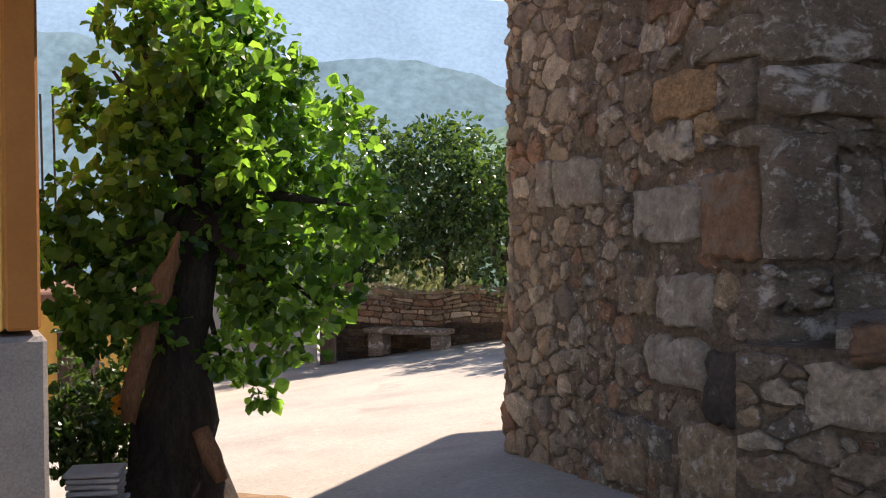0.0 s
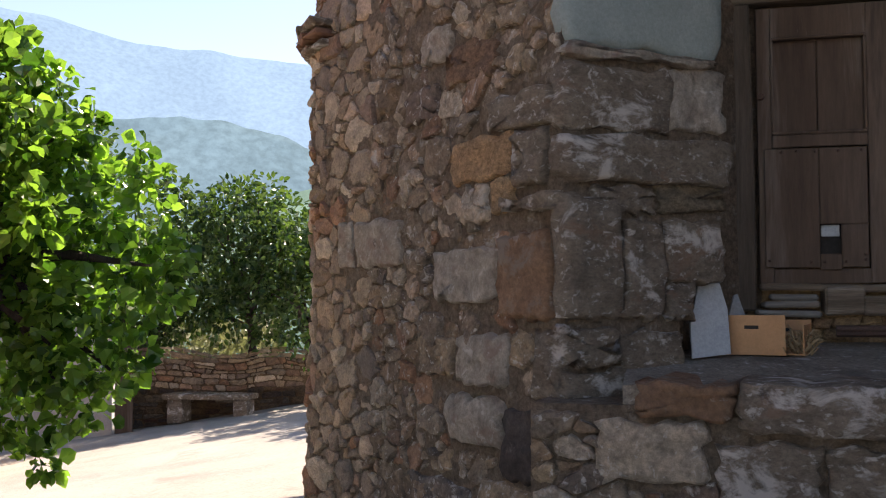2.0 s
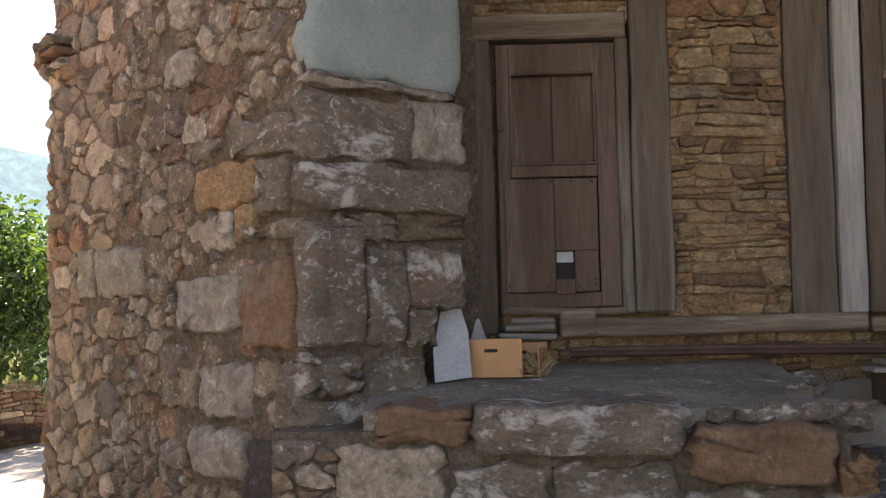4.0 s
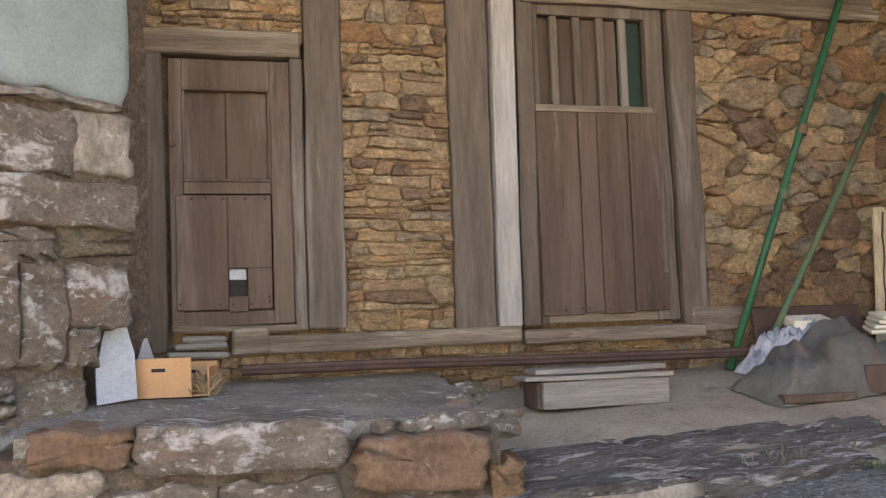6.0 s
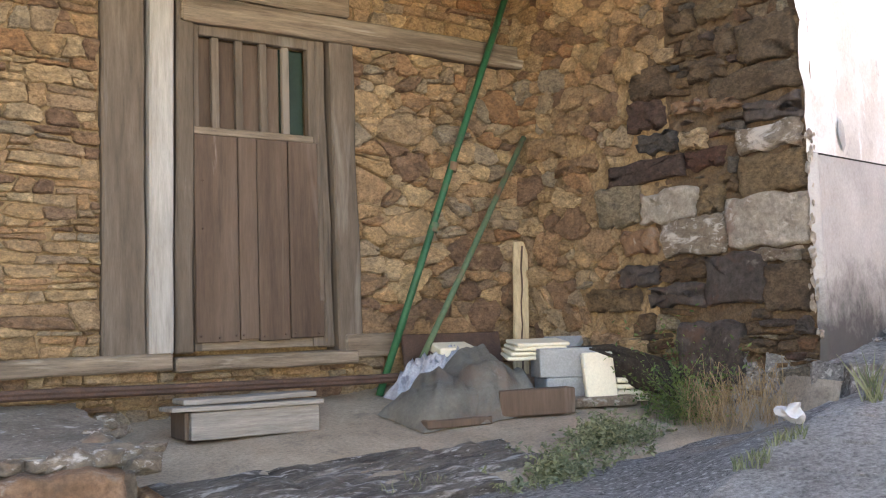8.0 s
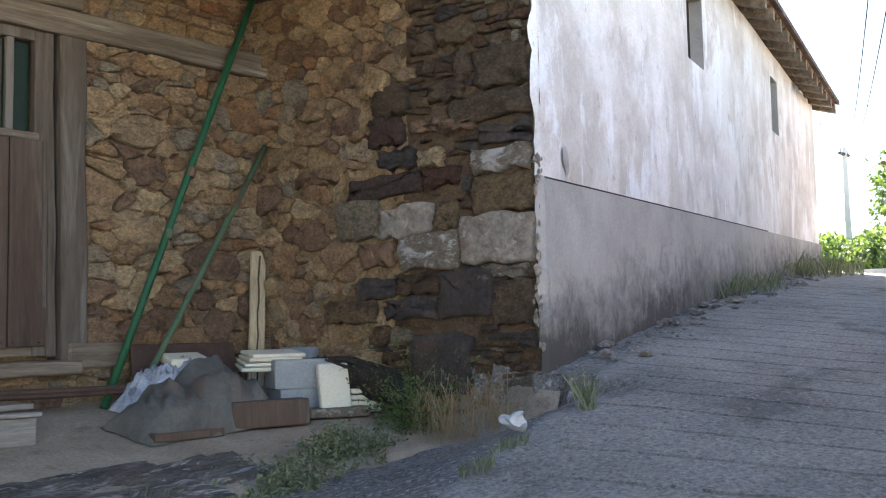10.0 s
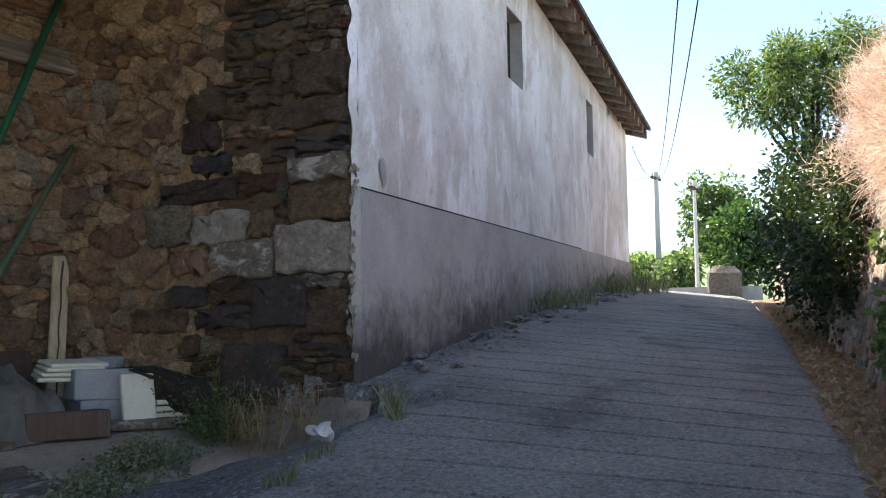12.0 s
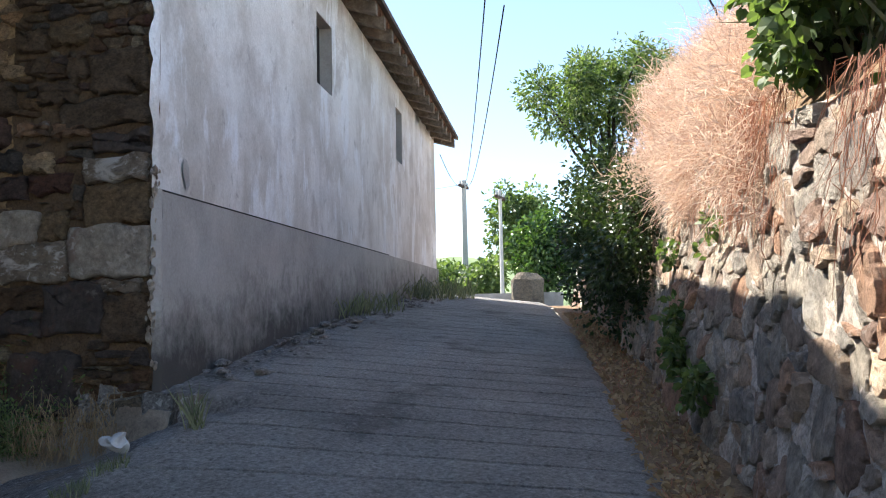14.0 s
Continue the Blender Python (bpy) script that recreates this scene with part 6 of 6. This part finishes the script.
# ---- distance ----
def ridge(name, a0, a1, dist, els, deep, mat, seed, label, rough):
    """A hillside whose crest stands at the given heights (degrees) from a0 to a1."""
    n, m = 160, 26

    def fn(i, j):
        t, k = i / n, j / m
        el = sum(float(np.interp((t + o) * (len(els) - 1), range(len(els)), els)) for o in (-0.03, 0, 0.03)) / 3 + 0.12 * noise.noise((t * 40, seed, 1))
        top = dist * math.tan(radians(el))
        r = dist * (1 - deep * (1 - k))
        a = radians(a0 + (a1 - a0) * t)
        h = -40 + (top + 40) * k ** 0.8
        nz = noise.fractal((r * math.sin(a) / dist * 9 + seed, r * math.cos(a) / dist * 9, seed), 0.9, 2.1, 6)
        h += nz * rough * dist * (0.25 + k) * (1 if k < 0.97 else 0.35)
        return Vector((r * math.sin(a), r * math.cos(a), h + 1.6))
    ob = part(name, sheet(fn, list(range(n + 1)), list(range(m + 1))), mat, None, smooth=True)
    return tagged(ob, label, "mountain", kind="structure")


# these slopes glow by themselves: their distance haze is painted in
ridge("backdrop_mountain", -75, 5, 1900, [10, 11, 12, 13.2, 14.2, 15.0, 13.7, 12.7, 12.2, 11.5, 11, 10], 0.2, m_mount, 3, "wooded mountain ridge across the valley, its blue haze painted as a glow", 0.012)
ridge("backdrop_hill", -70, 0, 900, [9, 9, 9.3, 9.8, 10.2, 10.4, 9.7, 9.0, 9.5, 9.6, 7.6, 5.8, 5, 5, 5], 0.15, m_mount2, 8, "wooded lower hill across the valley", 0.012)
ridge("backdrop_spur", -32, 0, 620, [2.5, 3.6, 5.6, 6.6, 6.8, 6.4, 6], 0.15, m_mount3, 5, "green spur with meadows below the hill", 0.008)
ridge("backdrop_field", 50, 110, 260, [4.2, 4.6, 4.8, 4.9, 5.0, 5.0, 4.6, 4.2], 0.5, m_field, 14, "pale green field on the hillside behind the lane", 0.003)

# ---- things in the porch ----
def fz(x, y):
    return floor_z(x, y) + 0.005


# rail lying along the wall foot
rail = thing("iron_rail", (0.7, 6.12, 1.36), "long rusty iron rail lying along the wall foot", "rail")
part("bar", tube([(0, 0, 0), (0.9, 0, -0.004), (1.8, -0.02, -0.02), (2.8, -0.06, -0.03), (3.25, -0.1, -0.03), (3.65, -0.22, 0.02)], 0.02, 8), m_iron, rail)
part("flange", tube([(0, -0.01, -0.028), (0.9, -0.01, -0.032), (1.8, -0.03, -0.048), (2.8, -0.07, -0.058), (3.25, -0.11, -0.058), (3.65, -0.23, -0.008)], 0.015, 4), m_iron, rail, "rusted lower flange")
# planks on trestle
pl = thing("plank_seat", (2.62, 5.72, fz(2.6, 5.7)), "low bench of stacked grey planks on the earth", "plank bench", turn=-2)
part("front_board", box(-0.34, 0.42, -0.14, -0.1, 0.0, 0.15, 0.005, 0.006, 1, 6), m_wood_grey, pl)
part("side_board", box(-0.36, -0.3, -0.1, 0.14, 0.0, 0.15, 0.005, 0.004, 2), m_wood_dark, pl)
part("side_board", box(0.36, 0.41, -0.1, 0.14, 0.0, 0.15, 0.005, 0.004, 3), m_wood_dark, pl)
part("plank", box(-0.45, 0.44, -0.16, 0.06, 0.155, 0.18, 0.004, 0.008, 4, 6), m_wood_grey, pl)
part("plank", box(-0.35, 0.45, -0.04, 0.15, 0.185, 0.215, 0.004, 0.008, 5, 6), m_wood_grey, pl)
# cardboard box
cb = thing("cardboard_box", (0.31, 5.85, plat_z(0.3, 5.85)), "open low cardboard fruit box with punched handles", "box", turn=-14)
for nm, b in (("front", (-0.2, 0.13, -0.13, -0.122, 0.0, 0.2)), ("back", (-0.2, 0.22, 0.12, 0.128, 0.0, 0.17)), ("side", (-0.2, -0.192, -0.122, 0.12, 0.0, 0.17)), ("side", (0.21, 0.218, -0.122, 0.12, 0.0, 0.15)), ("bottom", (-0.19, 0.21, -0.12, 0.12, 0.002, 0.01))):
    part(nm, box(*b, 0.002, 0.004, 3, 3), m_card, cb)
# near-black patches painted as the shade in the punched handles
part("handle_hole", box(-0.07, 0.0, -0.1335, -0.131, 0.13, 0.148, 0.002), m_dark, cb)
part("handle_hole", box(0.05, 0.12, 0.1165, 0.119, 0.11, 0.128, 0.002), m_dark, cb)
q = random.Random(9)
vs, fs = straws(120, lambda: (Vector((q.uniform(0.1, 0.25), q.uniform(-0.14, 0.05), q.uniform(0.0, 0.08))), Vector((q.uniform(-1, 1), q.uniform(-1, 1), 0.0))), 0.12, q, 0.004, 1.0)
raw("packing_straw", vs, fs, m_straw2, cb, "pale straw spilling out of the box")
# slates leaning on the pier
for k, (x, y, w, h, t, m) in enumerate(((0.03, 5.68, 0.115, 0.54, -12, m_slate), (0.17, 5.98, 0.08, 0.3, -8, m_block))):
    sl = thing("slate_sheet", (x, y, plat_z(x, y)), "pale grey pointed slate leaning in the corner", "slate", "leaning slates", turn=20)
    bm = bmesh.new()
    out = [(-w * 0.9, 0.0), (w * 0.85, 0.02), (w * 0.9, h * 0.45), (w * 0.35, h), (w * 0.1, h * 0.97), (-w * 0.85, h * 0.3)]
    fr = [bm.verts.new((u, -0.06 + v * 0.22, v)) for u, v in out]
    bk = [bm.verts.new((u, -0.045 + v * 0.22, v)) for u, v in out]
    bm.faces.new(fr)
    bm.faces.new(bk[::-1])
    for a in range(len(out)):
        b = (a + 1) % len(out)
        bm.faces.new((fr[b], fr[a], bk[a], bk[b]))
    bmesh.ops.recalc_face_normals(bm, faces=bm.faces)
    part("sheet", bm, m, sl)
# green poles
p1 = thing("green_pole", (3.75, 6.08, fz(3.75, 6.08)), "long bright green metal pole leaning on the wall", "pole")
part("shaft", tube([(0, 0, 0), (0.42, 0.03, 0.97), (0.72, 0.06, 1.66), (1.36, 0.1, 3.13)], 0.026, 10), m_green, p1, smooth=True)
for s in (0.36, 0.5):
    part("joint", tube([(1.36 * s, 0.1 * s, 3.13 * s - 0.03), (1.36 * s + 0.02, 0.1 * s, 3.13 * s + 0.03)], 0.034, 10), m_green_dull, p1)
p2 = thing("green_pole", (3.84, 5.93, fz(3.84, 5.93)), "shorter faded green pole with rust leaning on the wall", "pole")
part("shaft", tube([(0, 0, 0), (0.62, 0.1, 0.9), (1.3, 0.25, 1.86)], 0.022, 10), m_green_dull, p2, smooth=True)
# lath leaning
lt = thing("lath_board", (4.98, 6.12, fz(4.98, 6.1)), "pale notched wooden board leaning on the wall", "board")
bm = box(-0.06, 0.07, -0.014, 0.014, 0.0, 0.98, 0.004, 0.004, 2, 8)
for v in bm.verts:
    v.co.x += v.co.z * 0.14
    v.co.y += v.co.z * 0.13
part("board", bm, m_fresh, lt)
bm = box(-0.004, 0.012, -0.018, -0.012, 0.02, 0.95, 0.0015, 0.003, 5, 10)
for v in bm.verts:
    v.co.x += v.co.z * 0.14 + 0.006 * math.sin(v.co.z * 22)
    v.co.y += v.co.z * 0.13
part("wire", bm, m_iron, lt)


# tarpaulin heap
def heap(cx, cy, w, d, h, seed, skew=0.0, crumple=0.0):
    def fn(u, v):
        x, y = (u - 0.5) * w, (v - 0.5) * d
        f = max(0.0, 1 - (abs(2 * u - 1) ** 2.6)) ** 0.8 * max(0.0, 1 - (abs(2 * v - 1) ** 3.0)) ** 0.55
        z = h * f * (0.82 + 0.5 * noise.noise((u * 1.7 + seed, v * 1.7, 0)))
        z += (0.05 * noise.noise((u * 4 + v * 2 + seed, v * 1.5, 2)) + 0.035 * noise.noise((u * 9 - v * 3 + seed, v * 3, 6)) + 0.014 * noise.noise((u * 22 + seed, v * 9, 4))) * min(1.0, f * 1.5)
        fold = 1 - 2 * abs(noise.noise((u * 5 - v * 2.5 + seed, v * 1.2, 9)))
        z += (0.035 * fold * (1 - 0.6 * v) + crumple * (1 - 3 * abs(noise.noise((u * 9 + seed, v * 7, 3))) + noise.noise((u * 21, v * 15, seed)))) * min(1.0, f * 1.6)
        x += skew * z + 0.03 * noise.noise((u * 4, v * 4, seed))
        y += 0.03 * noise.noise((u * 4, v * 4, seed + 5))
        return Vector((cx + x, cy + y, fz(cx + x, cy + y) + max(0.004, z)))
    return sheet(fn, [i / 44 for i in range(45)], [i / 34 for i in range(35)])


tagged(part("tarpaulin", heap(3.8, 5.4, 0.66, 0.5, 0.27, 3), m_tarp, smooth=True), "crumpled dark grey tarpaulin heaped on the floor", "tarpaulin")
tagged(part("tarpaulin", heap(4.1, 5.44, 0.54, 0.66, 0.38, 7, 0.15), m_tarp, smooth=True), "grey tarpaulin draped over rubbish", "tarpaulin")
tagged(part("rag", heap(4.15, 5.86, 0.8, 0.36, 0.24, 12, 0.0, 0.06), m_cloth, smooth=True), "pale blue crumpled rags behind the tarpaulin", "rag")


def slab_piece(name, place, size, turn, tilt, mat, label, category, group="", lean=0.0):
    t = thing(name, place, label, category, group)
    t.matrix_world = pose(*place, tilt, lean, turn)
    part("body", box(-size[0] / 2, size[0] / 2, -size[1] / 2, size[1] / 2, 0, size[2], 0.008, 0.004, len(bpy.data.objects) % 17, 3), mat, t)
    return t


z0 = fz(4.7, 5.4)
slab_piece("foam_block", (4.8, 5.38, z0 - 0.03), (0.42, 0.28, 0.16), -24, 0, m_block, "grey insulation block on the pile", "block", "grey blocks")
slab_piece("foam_block", (4.76, 5.4, z0 + 0.13), (0.38, 0.26, 0.19), -26, 0, m_block, "grey insulation block on the pile", "block", "grey blocks")
for i in range(4):
    slab_piece("cream_slab", (4.63 + 0.014 * i, 5.58 - 0.01 * i, z0 + 0.26 + 0.029 * i), (0.36, 0.28, 0.026), -30 + 3 * i, 6, m_cream, "cream slab stacked on grey blocks", "slab", "cream slabs")
slab_piece("cream_slab", (4.78, 5.06, fz(4.78, 5.06)), (0.21, 0.05, 0.34), -20, -14, m_cream, "cream slab leaning on the block pile", "slab", "cream slabs")
for i in range(4):
    slab_piece("cream_slab", (5.04, 5.1, fz(5.04, 5.1) + 0.04 * i), (0.24, 0.18, 0.033), -30 + 5 * i, 0, m_cream, "flat cream slab lying on the floor", "slab", "cream slabs")
slab_piece("foam_block", (4.95, 5.64, z0 + 0.3), (0.28, 0.2, 0.06), -60, 24, m_block, "loose grey block fragment on the pile", "block", "grey blocks")
slab_piece("foam_block", (4.22, 5.9, z0 + 0.3), (0.26, 0.2, 0.06), -12, 12, m_cream, "pale board lying over rags", "board")
slab_piece("timber_offcut", (4.27, 5.12, fz(4.27, 5.12)), (0.5, 0.13, 0.16), -14, 0, m_wood_dark, "dark rotting timber offcut before the pile", "timber")
slab_piece("timber_offcut", (3.72, 5.17, fz(3.72, 5.17)), (0.44, 0.1, 0.05), -6, 0, m_wood_dark, "flat dark timber piece at the tarpaulin edge", "timber")
slab_piece("flat_stone", (4.78, 5.06, fz(4.78, 5.06)), (0.4, 0.16, 0.06), -25, 0, m_grey_stone, "flat grey stone on the porch floor", "stone")
slab_piece("brown_panel", (4.4, 6.1, fz(4.4, 6.1)), (0.8, 0.03, 0.36), -4, -12, m_iron, "rusty brown sheet leaning behind the rags", "panel")
lg = thing("rotten_log", (5.0, 5.12, fz(5.0, 5.1) + 0.14), "dark rotten log at the foot of the wall", "log")
bm = tube([(-0.25, 0.42, 0.12), (0.0, 0.1, 0.1), (0.1, -0.2, 0.02), (0.14, -0.4, -0.04)], [0.1, 0.13, 0.12, 0.08], 12)
for v in bm.verts:
    v.co += noise.noise_vector(v.co * 7) * 0.04
part("log", bm, m_bark, lg)
# dead twigs
for i in range(5):
    q = random.Random(i + 30)
    a = Vector((4.9 + q.uniform(-0.3, 0.15), 5.1 + q.uniform(-0.2, 0.3), fz(5, 5.1) + 0.35))
    b = a + Vector((q.uniform(0.1, 0.4), q.uniform(-0.7, -0.4), q.uniform(-0.35, -0.15)))
    tw = part("twig", tube([a, (a + b) / 2 + Vector((0, 0, 0.06)), b], [0.008, 0.006, 0.003], 5), m_bark)
    tagged(tw, "thin dead twig on the rubbish pile", "twig", "dead twigs")

# weeds and dry grass by the porch
rng = random.Random(111)


def tuft(name, cx, cy, rx, ry, h, n, ln, mat, label, zf, width=0.004, arch=0.5):
    def place():
        a, r = rng.uniform(0, math.tau), math.sqrt(rng.random())
        x, y = cx + rx * r * math.cos(a), cy + ry * r * math.sin(a)
        return Vector((x, y, zf(x, y) - 0.01 + h * rng.random() ** 2)), Vector((rng.uniform(-0.8, 0.8), rng.uniform(-0.8, 0.8), 0.7))
    vs, fs = straws(n, place, ln, rng, width, arch)
    return tagged(raw(name, vs, fs, mat), label, "weeds", kind="stuff")


def gz(x, y):
    return max(ground_z(x, y) + 0.03, floor_z(x, y) if (y > FRONT and x < 5.2) else -9)


def straggle(cx, cy, rx, ry, h, n, mat, label, turn=0.0):
    """Low creeping weeds: thin wiry stems set with small leaves."""
    vs, fs = [], []
    for _ in range(n):
        a, r = rng.uniform(0, math.tau), abs(rng.gauss(0, 0.55))
        dx, dy = rx * r * math.cos(a), ry * r * math.sin(a)
        x, y = cx + dx * math.cos(turn) - dy * math.sin(turn), cy + dx * math.sin(turn) + dy * math.cos(turn)
        p = Vector((x, y, gz(x, y) - 0.01))
        d = Vector((rng.gauss(0, 0.6), rng.gauss(0, 0.6), rng.uniform(0.5, 1.2))).normalized() * h * rng.uniform(0.4, 1.3) * max(0.35, 1.2 - r)
        q = p + d
        side = Vector((d.y, -d.x, 0)).normalized() * 0.0016
        b = len(vs)
        vs += [p - side, p + side, q]
        fs += [(b, b + 1, b + 2)]
        lv, lf = leaves(7, lambda: (p.lerp(q, rng.uniform(0.25, 1.05)), Vector((rng.gauss(0, 1), rng.gauss(0, 1), 0.5)).normalized()), 0.03, rng, narrow=0.4)
        b = len(vs)
        vs += lv
        fs += [tuple(b + i for i in f) for f in lf]
    return tagged(raw("weeds", vs, fs, mat), label, "weeds", kind="stuff")


straggle(4.15, 4.4, 0.62, 0.26, 0.16, 500, m_grass, "green creeping weeds along the porch edge", 0.25)
straggle(3.55, 4.12, 0.4, 0.16, 0.12, 240, m_grass, "green creeping weeds along the porch edge", 0.2)
straggle(4.98, 4.58, 0.2, 0.2, 0.5, 260, m_leaf_mid, "straggly green weed against the wall")
tuft("dry_weeds", 5.02, 4.22, 0.24, 0.32, 0.22, 420, 0.28, m_straw2, "dry straw-coloured weeds at the wall corner", gz, 0.0018, 1.5)
tuft("weeds", 3.68, 3.03, 0.11, 0.06, 0.02, 110, 0.06, m_grass, "grass tuft in a road crack", gz, 0.003)
tuft("weeds", 3.98, 3.08, 0.12, 0.05, 0.02, 90, 0.06, m_grass, "grass tuft in a road crack", gz, 0.003)
tuft("weeds", 4.66, 3.1, 0.06, 0.05, 0.02, 34, 0.22, m_grass, "tall grass tuft in a road crack", gz, 0.004, 0.3)
tuft("weeds", 2.9, 4.35, 0.2, 0.1, 0.03, 50, 0.07, m_grass, "thin weeds between slabs", gz, 0.002)
tuft("weeds", 10.2, 4.85, 1.3, 0.2, 0.1, 300, 0.24, m_grass, "green weeds along the house foot", gz, 0.006, 0.6)
tuft("weeds", 14.6, 5.7, 2.0, 0.25, 0.15, 420, 0.3, m_grass, "green weeds along the house foot", gz, 0.008, 0.6)
# crumbled cement along the house foot
rng = random.Random(121)
for i in range(110):
    s = rng.uniform(0.4, 9.0)
    p = house(s, 0, 0.1 + 0.4 * rng.random() ** 1.6)
    bm = bmesh.new()
    bmesh.ops.create_icosphere(bm, subdivisions=1, radius=1)
    k = 0.015 + 0.05 * rng.random() ** 2.2
    for v in bm.verts:
        v.co = Vector((v.co.x * k * 1.5, v.co.y * k, v.co.z * k * 0.5)) + noise.noise_vector(v.co + Vector((i, 0, 0))) * k * 0.4
    bmesh.ops.translate(bm, verts=bm.verts, vec=(p.x, p.y, ground_z(p.x, p.y) + 0.03 + k * 0.2))
    tagged(part("rubble_piece", bm, m_asphalt), "crumbled piece of cement beside the wall foot", "rubble", "crumbled cement")
# plastic bag
bm = bmesh.new()
bmesh.ops.create_icosphere(bm, subdivisions=3, radius=0.056)
for v in bm.verts:
    v.co += noise.noise_vector(v.co * 14) * 0.05
    v.co.z *= 0.8
bx, by = 4.2, 3.22
bmesh.ops.translate(bm, verts=bm.verts, vec=(bx, by, gz(bx, by) + 0.06))
tagged(part("plastic_bag", bm, m_white), "crumpled white plastic bag at the road edge", "plastic bag")
